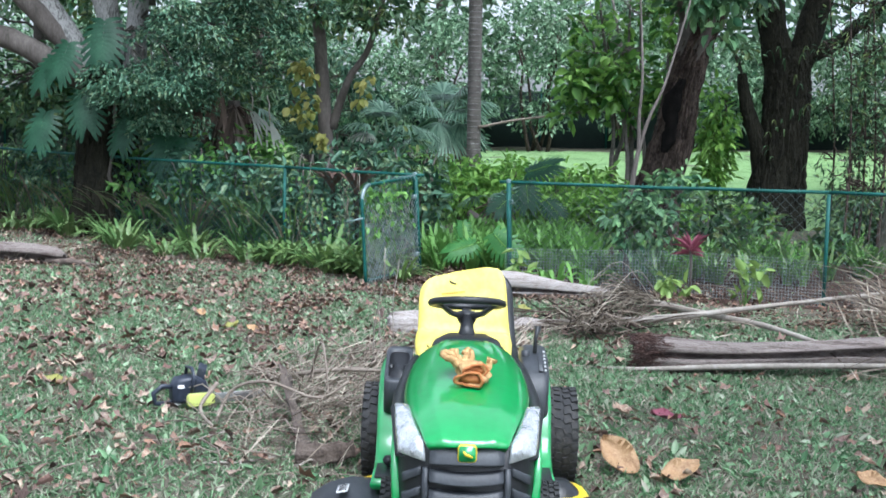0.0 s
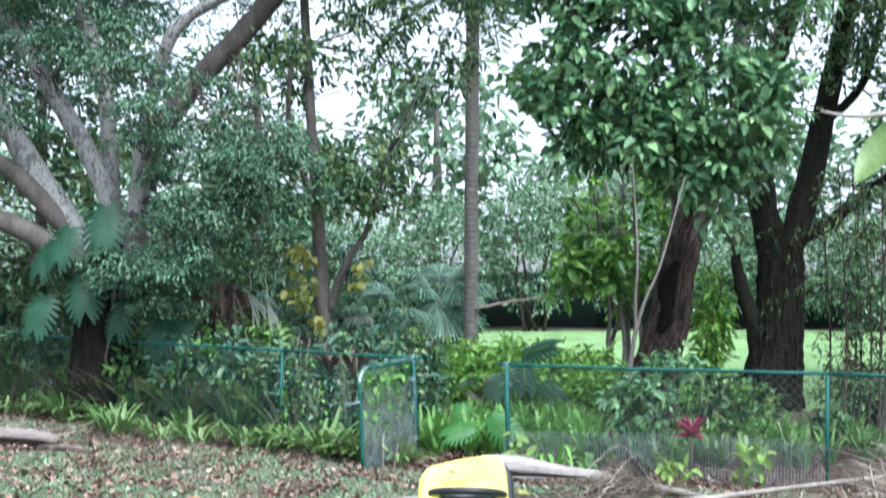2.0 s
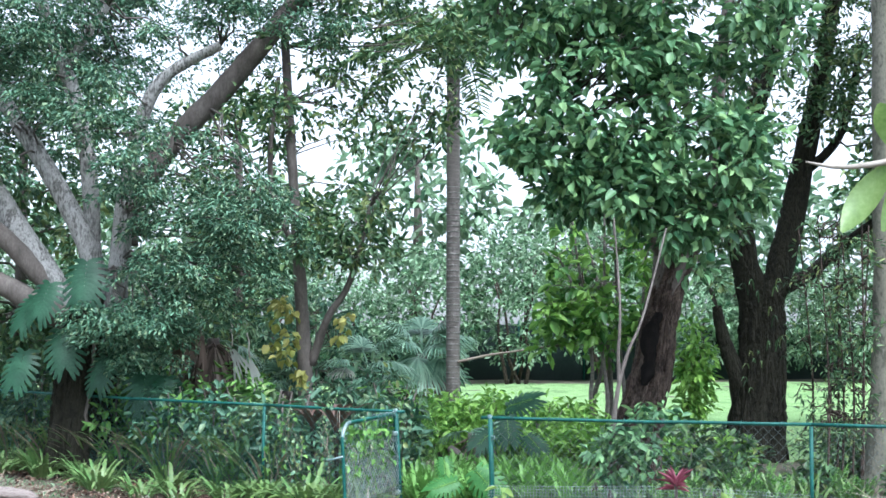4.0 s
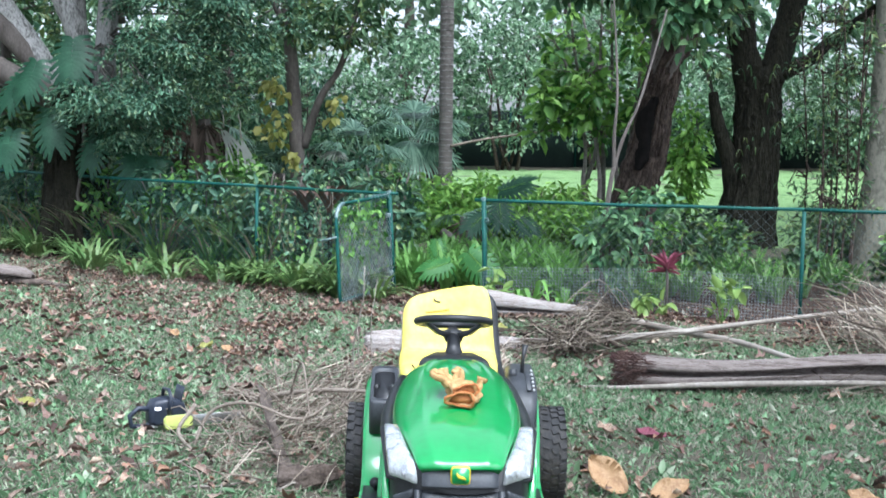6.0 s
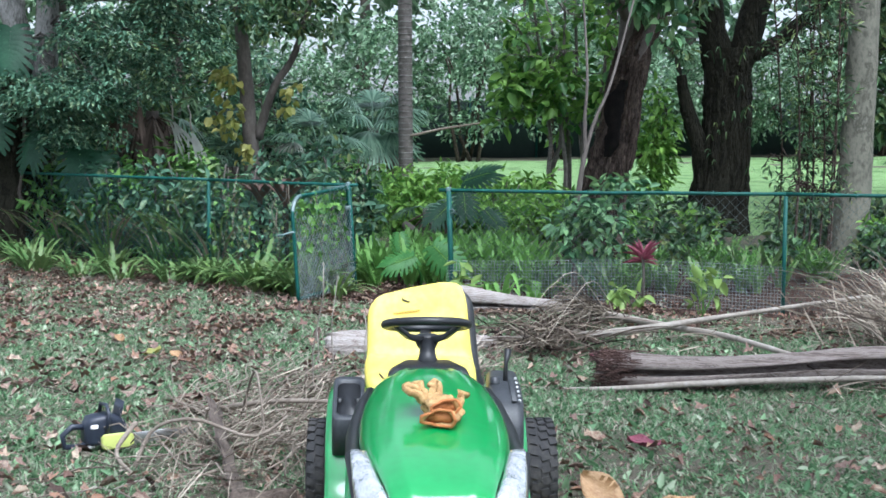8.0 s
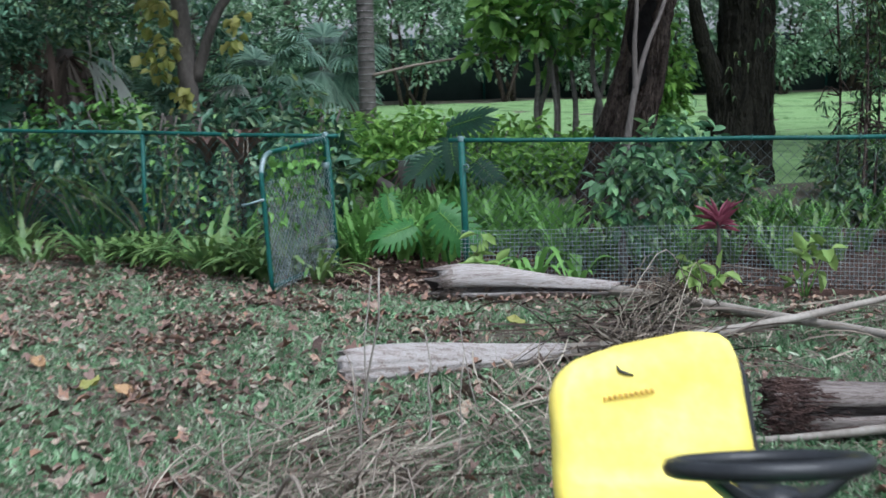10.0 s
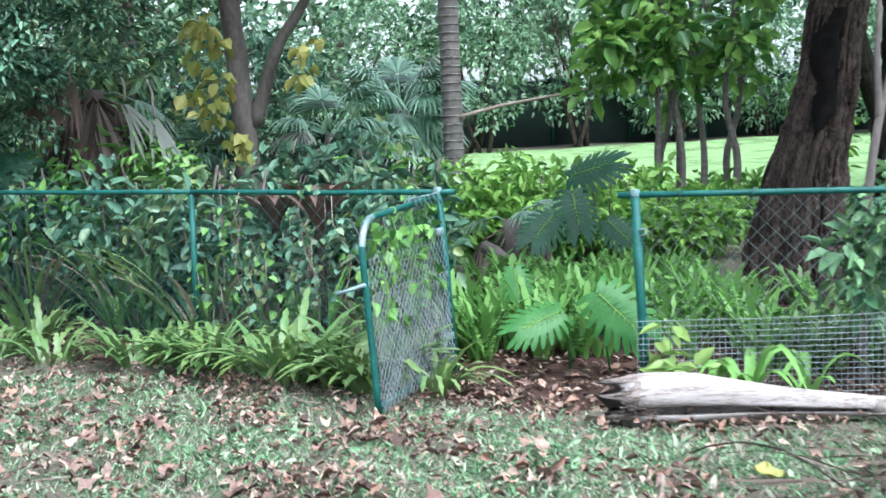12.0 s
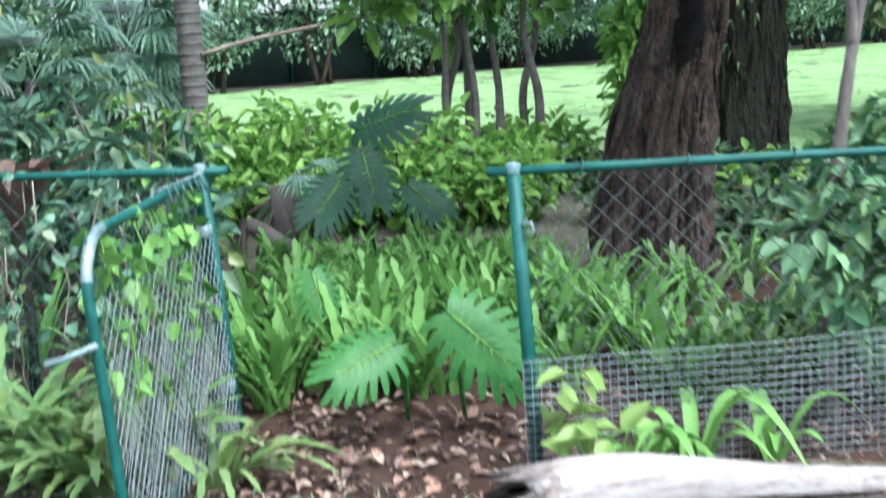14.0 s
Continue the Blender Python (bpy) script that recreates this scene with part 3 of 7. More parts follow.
def link_panel(geo, a, b, z0, z1, pitch, r, rng=None, sag=0.0):
    """Diamond wire mesh between two uprights."""
    a, b = np.asarray(a, float), np.asarray(b, float)
    length, h = np.linalg.norm(b - a), z1 - z0
    d = (b - a) / length
    for lean in (1, -1):
        s = -h
        while s < length + h:
            s0, s1 = (s, s + h) if lean > 0 else (s + h, s)
            t0, t1 = 0.0, 1.0
            lo, hi = min(s0, s1), max(s0, s1)
            if hi > 0 and lo < length:
                f = lambda q: (q - s0) / (s1 - s0)
                c0, c1 = sorted((f(max(lo, 0)), f(min(hi, length))))
                p = [(*(a + d * (s0 + (s1 - s0) * c)), z0 + h * c) for c in (c0, c1)]
                wire(geo, p[0], p[1], r)
            s += pitch
    return geo


def grid_panel(geo, a, b, z0, z1, cell, r, rng):
    """Square welded mesh, a little slack."""
    a, b = np.asarray(a, float), np.asarray(b, float)
    length = np.linalg.norm(b - a)
    n, m = int(length / cell), int((z1 - z0) / cell)
    out = np.array((-(b - a)[1], (b - a)[0])) / length
    slack = lambda s, z: 0.025 * math.sin(s * 2.3) + 0.02 * math.sin(s * 5.1 + z * 6)
    place = lambda s, z: (*(a + (b - a) * (s / length) - out * (0.035 + slack(s, z))), z + gz(*(a + (b - a) * (s / length))))
    for j in range(m + 1):
        z = z0 + j * cell
        for k in range(0, n, 4):
            wire(geo, place(k * cell, z), place(min(k + 4, n) * cell, z), r)
    for k in range(n + 1):
        for j in range(0, m, 6):
            wire(geo, place(k * cell, z0 + j * cell), place(k * cell, z0 + min(j + 6, m) * cell), r)


def post(parent, x, y, top, r=0.024, capped=True, lean=(0, 0)):
    geo = Geo().tube([(x + lean[0], y + lean[1], gz(x, y) - 0.1), (x, y, top)], r, 10)
    ob = part("post", geo, M_FENCE, parent)
    if capped:
        part("post_cap", Geo().lathe([(0.0, 0.014), (r * 0.8, 0.012), (r * 1.1, 0.004), (r * 1.12, -0.028)], (x, y, top), "z", 10), M_FENCE_WORN, ob, "pale worn metal cap")
    return ob


def build_fence():
    rng = np.random.RandomState(5)
    for line, name, label in ((LEFT_LINE, "fence", "green chain-link fence overgrown with strap-leaved plants"), (RIGHT_LINE, "fence", "green chain-link fence with grey welded mesh along its foot")):
        f = thing(name, label, "fence", group="garden fence")
        for k, (x, y) in enumerate(line):
            gate_post = (x, y) in (HINGE, POST_R)
            post(f, x, y, RAIL_Z + gz(x, y) * (0.6 if k == 0 and line is LEFT_LINE else 0.5) + (0.02 if gate_post else -0.02), 0.027 if gate_post else 0.021, gate_post, lean=(0.05, 0) if (x, y) == POST_R else (0.085, 0) if (x, y) == HINGE else (0, 0))
        for k in range(len(line) - 1):
            a, b = np.array(line[k]), np.array(line[k + 1])
            za, zb = RAIL_Z + 0.5 * gz(*a), RAIL_Z + 0.5 * gz(*b)
            u = (b - a) / np.linalg.norm(b - a)
            a2 = a - u * (0.1 if line is RIGHT_LINE and k == 0 else 0)
            b2 = b + u * (0.12 if line is LEFT_LINE and k == len(line) - 2 else 0)
            part("rail", Geo().tube(bent((*a2, za), (*b2, zb), 7, 0.006, 0.002, rng), 0.0185, 10), M_FENCE, f)
            geo = Geo()
            link_panel(geo, a, b, 0.05 + gz(*a), za, 0.1, 0.0021)
            part("chain_link", geo, M_WIRE if line is LEFT_LINE else M_WIRE_DULL, f)
            ties = Geo()
            for s in np.arange(0.25, np.linalg.norm(b - a), 0.4):
                c = a + u * s
                zz = za + (zb - za) * s / np.linalg.norm(b - a)
                ties.tube([(c[0] - 0.01, c[1] - 0.026, zz - 0.035), (c[0], c[1] - 0.03, zz), (c[0] + 0.008, c[1] - 0.012, zz + 0.025), (c[0] + 0.016, c[1] + 0.022, zz + 0.01)], 0.004, 4)
            part("wire_tie", ties, M_WIRE, f)
        if line is RIGHT_LINE:
            geo = Geo()
            grid_panel(geo, line[0], line[1], 0.01, 0.5, 0.033, 0.0021, rng)
            part("welded_mesh", geo, M_WIRE_GREY, f, "grey welded square mesh")
            geo = Geo()
            grid_panel(geo, line[1], line[2], 0.01, 0.5, 0.035, 0.0013, rng)
            part("welded_mesh", geo, M_WIRE_DULL, f, "grey welded square mesh")
        else:
            geo = Geo()
            grid_panel(geo, line[3], line[4], 0.01, 0.55, 0.03, 0.001, rng)
            grid_panel(geo, line[2], line[3], 0.01, 0.55, 0.04, 0.0012, rng)
            part("welded_mesh", geo, M_WIRE, f, "grey welded square mesh")
    # spring latch clip on the latch post
    clip = Geo().tube([(0.02, 12.745, 0.93), (0.055, 12.73, 0.94), (0.05, 12.74, 0.97), (0.015, 12.75, 0.965)], 0.006, 6)
    solid("latch_clip", clip, M_FENCE_WORN, "small galvanised clip on the latch post", "latch")


def build_gate():
    """Open garden gate: a bent pipe frame, wire mesh, a latch tongue."""
    rng = np.random.RandomState(6)
    g = thing("garden_gate", "open green pipe garden gate hung with wire mesh and a vine", "gate", pose(HINGE[0] + 0.06, HINGE[1] - 0.03, 0.015, 0, -4.0, 0))
    end = np.array((-0.42, -1.27))
    length = np.linalg.norm(end)
    u = end / length
    top, low = 1.13, 0.06
    at = lambda s, z: (u[0] * s, u[1] * s, z)
    line = [at(0, low), at(0, top - 0.02), at(0.06, top + 0.015)]
    line += [at(s, top + 0.015 - 0.03 * s) for s in np.linspace(0.15, length - 0.2, 6)]
    line += [at(length - 0.2 + 0.2 * math.sin(a), top - 0.2 + 0.2 * math.cos(a) - 0.02) for a in np.linspace(0.2, math.pi / 2, 6)]
    line += [at(length, z) for z in np.linspace(top - 0.3, low, 7)]
    frame_pipe = part("gate_frame", Geo().tube(line, 0.019, 10), M_FENCE, g)
    part("worn_corner", Geo().tube(line[8:14], 0.0198, 10, cap=False), M_FENCE_WORN, frame_pipe, "bare galvanised bend where paint has worn off")
    part("bottom_bar", Geo().tube([at(0, low + 0.03), at(length, low + 0.03)], 0.017, 8), M_FENCE, g)
    mesh_geo = Geo()
    o = np.array((0.0, 0.0))
    link_panel(mesh_geo, o, end, low + 0.03, top - 0.02, 0.1, 0.0021)
    part("chain_link", mesh_geo, M_WIRE, g)
    net = Geo()
    for layer in range(2):
        shift = np.array((0.02 + 0.012 * layer, 0.006 * layer))
        link_panel(net, o + shift, end + shift, low, 0.7 + 0.2 * layer, 0.055 + 0.012 * layer, 0.0019)
    part("rabbit_netting", net, M_WIRE_GREY, g, "bunched grey rabbit netting")
    tongue = Geo().tube([at(length - 0.02, 0.76), at(length + 0.03, 0.765), (at(length, 0)[0] - 0.1, at(length + 0.05, 0)[1], 0.745), (at(length, 0)[0] - 0.16, at(length + 0.05, 0)[1], 0.735)], [0.018, 0.012, 0.01, 0.016], 6)
    part("latch", tongue, M_FENCE_WORN, g, "galvanised fork latch")
    for z in (0.25, 0.92):
        part("hinge", Geo().lathe([(0.03, -0.025), (0.034, -0.02), (0.034, 0.02), (0.03, 0.025)], (0, 0, z), "z", 10), M_FENCE_WORN, g)
    for k in range(6):
        s = 0.12 + 0.09 * k
        x, y, z = at(s, top - 0.02)
        rope = Geo().tube([(x - 0.01, y - 0.03, z - 0.02), (x, y - 0.02, z + 0.05), (x + 0.05, y + 0.02, z + 0.06), (x + 0.07, y + 0.04, z - 0.01)], 0.006, 5)
        part("wire_lashing", rope, M_FENCE_WORN, g, "coil of pale lashing wire")
    vine = Geo()
    base = np.array([at(rng.uniform(0.15, length - 0.1), z) for z in rng.uniform(0.5, 1.12, 150)])
    leaves(vine, base + rng.normal(size=base.shape) * 0.025, rng.normal(size=base.shape) + (0, -0.6, -0.5), rng.uniform(0.05, 0.1, 150), rng.uniform(0.045, 0.085, 150))
    for k in range(9):
        s = rng.uniform(0.1, length - 0.1)
        vine.tube(bent(at(s, 1.1), (at(s + rng.uniform(-0.2, 0.2), 0)[0], at(s, 0)[1] - 0.02, rng.uniform(0.15, 0.5)), 6, 0, 0.03, rng), 0.003, 4)
    part("vine", vine, M_LEAF_FERN, g, "green climbing vine")
    dry = Geo()
    for k in range(70):
        s, z = rng.uniform(0.03, length - 0.05), rng.uniform(0.1, 0.9)
        a, b = at(s, z), at(min(length - 0.03, max(0.03, s + rng.uniform(-0.2, 0.2))), max(0.07, z - rng.uniform(0.1, 0.45)))
        dry.tube(bent(a, b, 5, 0, 0.03, rng), 0.002, 3)
    part("dead_vine", dry, M_BARK_TWIG, g, "dry grey vine stems")


build_ground()
build_grass()
build_litter()
back_lawn()
mulch_patch()
mulch_bed()
build_fence()
build_gate()


# ---- trees ----
def limb(parent, pts, r0, r1, mat, sides=10, name="limb", wobble=0.06):
    line = curve_through(pts, max(8, 4 * len(pts)))
    t = np.linspace(0, 1, len(line))
    return part(name, Geo().tube(line, r0 + (r1 - r0) * t, sides, wobble), mat, parent)


def flared(parent, pts, r0, r1, mat, flare=1.5, sides=18, wobble=0.08, ridges=0.0, seed=1, ridge_mat=None):
    """A trunk with a root flare; ridges: depth of the bark's long furrows."""
    line = curve_through(pts, 64 if ridges else 22)
    t = np.linspace(0, 1, len(line))
    r = (r0 + (r1 - r0) * t) * (1 + (flare - 1) * np.exp(-t * 7))
    geo = Geo()
    if not ridges:
        geo.tube(line, r, sides, wobble)
    else:
        sides = 72
        tangent = unit(np.gradient(line, axis=0))
        rings = []
        for k in range(len(line)):
            u = unit(np.cross(tangent[k], (0.0, 1.0, 0.0)))
            w = np.cross(tangent[k], u)
            ring = []
            for s in range(sides):
                a = 2 * math.pi * s / sides
                f = noise.noise((5.0 * math.cos(a), 5.0 * math.sin(a), line[k][2] * 0.7 + seed)) + 0.5 * noise.noise((13 * math.cos(a), 13 * math.sin(a), line[k][2] * 1.6 + seed)) + 0.4 * noise.noise((26 * math.cos(a), 26 * math.sin(a), line[k][2] * 5.0 + seed))
                ring.append(line[k] + (u * math.cos(a) + w * math.sin(a)) * r[k] * (1 + ridges * f * (1 + 0.8 * math.exp(-t[k] * 6))))
            rings.append(ring)
        geo.loft(rings)
        ridge, rr = Geo(), np.random.RandomState(seed)
        for k in range(170):
            i0 = rr.randint(0, len(line) - 16)
            n = rr.randint(8, 15)
            a = rr.uniform(0, 2 * math.pi)
            pts = []
            for i in range(i0, i0 + n):
                a += rr.normal() * 0.035
                u = unit(np.cross(tangent[i], (0.0, 1.0, 0.0)))
                w = np.cross(tangent[i], u)
                f = noise.noise((5.0 * math.cos(a), 5.0 * math.sin(a), line[i][2] * 0.7 + seed)) + 0.5 * noise.noise((13 * math.cos(a), 13 * math.sin(a), line[i][2] * 1.6 + seed))
                pts.append(line[i] + (u * math.cos(a) + w * math.sin(a)) * r[i] * (1.0 + ridges * f * (1 + 0.8 * math.exp(-t[i] * 6))))
            ridge.tube(pts, np.interp(np.linspace(0, 1, n), [0, 0.3, 0.7, 1], [0.004, 1, 1, 0.004]) * rr.uniform(0.01, 0.034), 6, 0.4)
        part("bark_ridge", ridge, ridge_mat or mat, parent, "corky bark ridges")
    return part("trunk", geo, mat, parent)


def twigs(parent, starts, centers, r, mat, rng, limit=120):
    geo = Geo()
    starts, centers = np.asarray(starts, float), np.asarray(centers, float)
    pick = centers[rng.permutation(len(centers))[:limit]]
    for c in pick:
        s = starts[np.argmin(((starts - c) ** 2).sum(1))]
        geo.tube(bent(s, c, 5, -0.05, 0.06, rng), np.linspace(r, r * 0.3, 5), 5)
    return part("branch_tracery", geo, mat, parent)


def crown(parent, centers, count, spread, length, width, mat, rng, droop=0.3, label=""):
    geo = Geo()
    knots = np.asarray(centers, float)
    knots = knots[rng.permutation(len(knots))[: int(len(knots) * 0.48)]]
    sprays(geo, knots, int(count * 2.2), spread * 1.1, length, width, droop, rng)
    return part("crown", geo, mat, parent, label)


def left_tree():
    rng = np.random.RandomState(21)
    x, y = -5.95, 16.9
    g = gz(x, y)
    t = thing("spreading_tree", "large spreading tree with pale grey limbs and fine blue-green leaves", "tree", pose(0, 0, 0))
    # trunk far blacker than its pale limbs: the shade there is in its colour
    flared(t, [(x, y, g - 0.1), (x - 0.05, y, 1.3), (x - 0.05, y, 2.2), (x, y, 2.7)], 0.44, 0.3, M_BARK_MOSS_SHADE, ridges=0.15, seed=2)
    limbs = [
        ([(-6.05, y, 2.1), (-6.5, 16.75, 2.85), (-7.05, 16.7, 3.65), (-7.65, 16.7, 4.6), (-8.3, 16.6, 5.8)], 0.23, 0.14),
        ([(-6.5, 16.7, 2.8), (-6.95, 16.5, 3.3), (-7.4, 16.4, 3.7), (-8.3, 16.3, 4.1)], 0.16, 0.1),
        ([(-5.8, y, 2.6), (-5.95, 16.7, 3.35), (-6.31, 16.7, 4.0), (-6.67, 16.7, 4.58), (-7.12, 16.7, 5.24), (-7.9, 16.7, 6.3)], 0.17, 0.11),
        ([(-5.6, y, 2.0), (-5.54, 16.8, 2.6), (-5.5, 16.8, 3.45), (-5.46, 16.8, 4.1), (-5.24, 16.7, 5.18), (-4.89, 16.7, 5.85), (-4.1, 16.7, 6.3)], 0.18, 0.07),
        ([(-5.5, 17.0, 3.4), (-5.48, 17.0, 4.0), (-5.16, 17.0, 4.5), (-4.75, 17.0, 5.06), (-4.26, 17.0, 5.56), (-3.69, 17.0, 6.23), (-2.9, 17.0, 7.2)], 0.19, 0.15),
        ([(-5.95, 16.9, 3.0), (-6.02, 16.8, 4.5), (-6.32, 16.8, 5.68), (-6.6, 16.8, 6.3), (-7.0, 16.8, 7.4)], 0.13, 0.09),
        ([(-6.45, 16.8, 5.9), (-6.2, 16.7, 6.3), (-5.8, 16.7, 6.9)], 0.08, 0.05),
        ([(-6.2, 16.7, 2.3), (-6.67, 16.6, 2.53), (-7.28, 16.5, 2.85), (-8.2, 16.4, 3.1)], 0.2, 0.13),
    ]
    for k, (pts, a, b) in enumerate(limbs):
        limb(t, pts, a, b, M_BARK_BROWN if k in (1, 4, 7) else M_BARK_PALE, 12)
    places = np.concatenate([
        blob((-4.0, 16.0, 3.2), (1.1, 0.7, 0.8), 120, rng), blob((-4.5, 15.9, 2.4), (0.6, 0.5, 0.3), 34, rng), blob((-4.5, 15.8, 4.5), (0.9, 0.7, 0.7), 44, rng), blob((-5.6, 15.9, 5.2), (0.35, 0.3, 0.7), 36, rng), blob((-6.5, 16.0, 5.3), (0.5, 0.3, 0.5), 22, rng), blob((-7.2, 16.0, 4.6), (0.4, 0.3, 0.4), 12, rng), blob((-6.9, 16.0, 6.2), (0.9, 0.3, 0.4), 34, rng), blob((-5.0, 16.1, 4.0), (0.5, 0.3, 0.6), 30, rng),
        blob((-6.6, 17.6, 5.9), (1.8, 0.6, 1.6), 110, rng), blob((-5.0, 16.9, 7.2), (2.6, 1.4, 1.2), 170, rng), blob((-8.6, 16.6, 6.2), (1.2, 1.0, 2.0), 130, rng),
        blob((-3.3, 16.5, 6.9), (1.6, 1.2, 0.7), 80, rng), blob((-8.4, 16.0, 3.9), (0.8, 0.9, 1.0), 60, rng),
        blob((-3.4, 15.9, 3.7), (0.7, 0.6, 0.7), 45, rng), blob((-5.2, 15.8, 2.3), (0.5, 0.4, 0.35), 30, rng), blob((-4.9, 16.0, 2.0), (0.6, 0.4, 0.3), 26, rng), blob((-6.8, 16.0, 6.9), (1.6, 0.6, 0.7), 50, rng), blob((-7.4, 18.0, 7.2), (2.2, 0.8, 1.3), 220, rng), blob((-8.4, 18.0, 5.4), (1.5, 0.8, 1.0), 80, rng)])
    starts = np.concatenate([curve_through(p, 12)[3:] for p, _, _ in limbs])
    twigs(t, starts, places, 0.02, M_BARK_BROWN, rng, 170)
    geo = Geo()
    for c in places[::3]:
        # a flat bough of small leaves, drooping towards its tip
        wide, turn = rng.uniform(0.3, 0.62), rng.uniform(0, 2 * math.pi)
        n = int(330 * wide)
        r, a = wide * rng.uniform(0, 1, n) ** 0.6, rng.uniform(0, 2 * math.pi, n)
        u, w = r * np.cos(a), 0.55 * r * np.sin(a)
        at = c + np.c_[u * math.cos(turn) - w * math.sin(turn), u * math.sin(turn) + w * math.cos(turn), -0.45 * r ** 2 / wide + rng.normal(size=n) * 0.045]
        leaves(geo, at, np.c_[np.cos(a + turn), np.sin(a + turn), np.full(n, -0.3)] + rng.normal(size=(n, 3)) * 0.45, rng.uniform(0.05, 0.1, n), rng.uniform(0.022, 0.04, n))
    part("crown", geo, M_LEAF_GREY, t)
    # climbing monstera on the trunk
    m = thing("climbing_monstera", "large split-leaved monstera climbing the grey tree trunk", "climbing plant", pose(0, 0, 0))
    for px, pz, size, face in ((-5.7, 3.05, 0.66, 0.15), (-6.25, 2.75, 0.55, -0.4), (-6.1, 2.1, 0.6, 0.5), (-4.95, 1.6, 0.68, 0.35), (-5.5, 1.75, 0.5, -0.3), (-6.6, 1.8, 0.55, -0.3), (-4.6, 1.45, 0.5, 0.5), (-6.5, 2.55, 0.5, -0.6), (-5.35, 2.35, 0.45, 0.2)):
        geo = Geo()
        monstera_leaf(geo, (px, y - 0.75 + rng.uniform(-0.2, 0.2), pz), (0.45 * face, -0.35, -0.85), size * 0.85, (0.2 * face, -0.9, 0.45))
        part("leaf_blade", geo, M_LEAF_MONSTERA_SHADED, m)
    stem = Geo().tube(bent((-5.85, y - 0.42, gz(-5.85, y)), (-5.7, y - 0.4, 3.1), 8, 0, 0.06, rng), 0.025, 6)
    part("stem", stem, M_BARK_BROWN, m)


def monstera_leaf(geo, base, along, size, normal):
    """A broad heart-shaped blade, whole round the midrib and cut into curved fingers towards its margin."""
    base, along = np.asarray(base, float), unit(along)
    side = unit(np.cross(along, normal))
    up = np.cross(side, along)
    geo.tube([base - along * size * 0.12 - up * 0.12 * size, base - along * size * 0.05, base], 0.009, 5)
    ribs = 9
    for s in (-1, 1):
        for k in range(ribs):
            t = k / (ribs - 1)
            root = base + along * size * (0.02 + 0.8 * t)
            a = radians(128 - 104 * t ** 0.85)                       # from swept back at the heart to forward at the tip
            d = along * math.cos(a) + side * s * math.sin(a)
            across = along * math.sin(a) - side * s * math.cos(a)
            reach = size * (0.42 + 0.2 * math.sin(math.pi * (0.12 + 0.66 * t)))
            rows = []
            for f, half in ((0.0, 0.06), (0.25, 0.075), (0.48, 0.08), (0.58, 0.06), (0.78, 0.058), (0.93, 0.044), (1.0, 0.014)):
                c = root + d * reach * f + along * size * 0.1 * f * f - up * size * 0.2 * f * f + up * size * 0.05 * f
                ridge = up * size * 0.012 * (1 - f)
                rows += [c - across * size * half, c + ridge, c + across * size * half]
            geo.add(rows, [q for r in range(6) for q in ((3 * r, 3 * r + 1, 3 * r + 4, 3 * r + 3), (3 * r + 1, 3 * r + 2, 3 * r + 5, 3 * r + 4))])
    return geo


def midrib(geo, base, along, size, normal):
    """The raised pale rib and side veins of a monstera blade."""
    base, along = np.asarray(base, float), unit(along)
    side = unit(np.cross(along, normal))
    up = np.cross(side, along)
    lift = up * size * 0.022
    geo.tube([base + lift, base + along * size * 0.5 + lift, base + along * size * 0.9 + lift * 0.6], [0.0055, 0.004, 0.0015], 5)
    for s in (-1, 1):
        for k in range(9):
            t = k / 8
            a = radians(128 - 104 * t ** 0.85)
            root = base + along * size * (0.02 + 0.8 * t) + lift
            d = along * math.cos(a) + side * s * math.sin(a)
            geo.tube([root, root + d * size * 0.16 + up * size * 0.002 + along * size * 0.008], [0.0022, 0.0008], 4)
    return geo


def fan_leaf(geo, hub, along, size, normal, fingers=26, spread=2.5, droop=0.25, only=None):
    """A palm fan: narrow fingers from one hub, tips drooping."""
    hub, along = np.asarray(hub, float), unit(along)
    side = unit(np.cross(along, normal))
    up = np.cross(side, along)
    for k in range(fingers) if only is None else (only,):
        a = (k / (fingers - 1) - 0.5) * spread
        d = along * math.cos(a) + side * math.sin(a)
        p = np.cross(d, up)
        length = size * (0.75 + 0.25 * math.cos(a))
        w = size * 0.034
        rows = []
        for f, ww in ((0.06, 0.4), (0.4, 1.0), (0.7, 0.8), (1.0, 0.1)):
            c = hub + d * length * f - np.array((0, 0, 1.0)) * droop * size * f ** 3 + up * 0.02 * (k % 2)
            rows.append([c - p * w * ww, c + p * w * ww])
        v = np.array(rows).reshape(-1, 3)
        geo.add(v, [(2 * r, 2 * r + 1, 2 * r + 3, 2 * r + 2) for r in range(3)])
    return geo


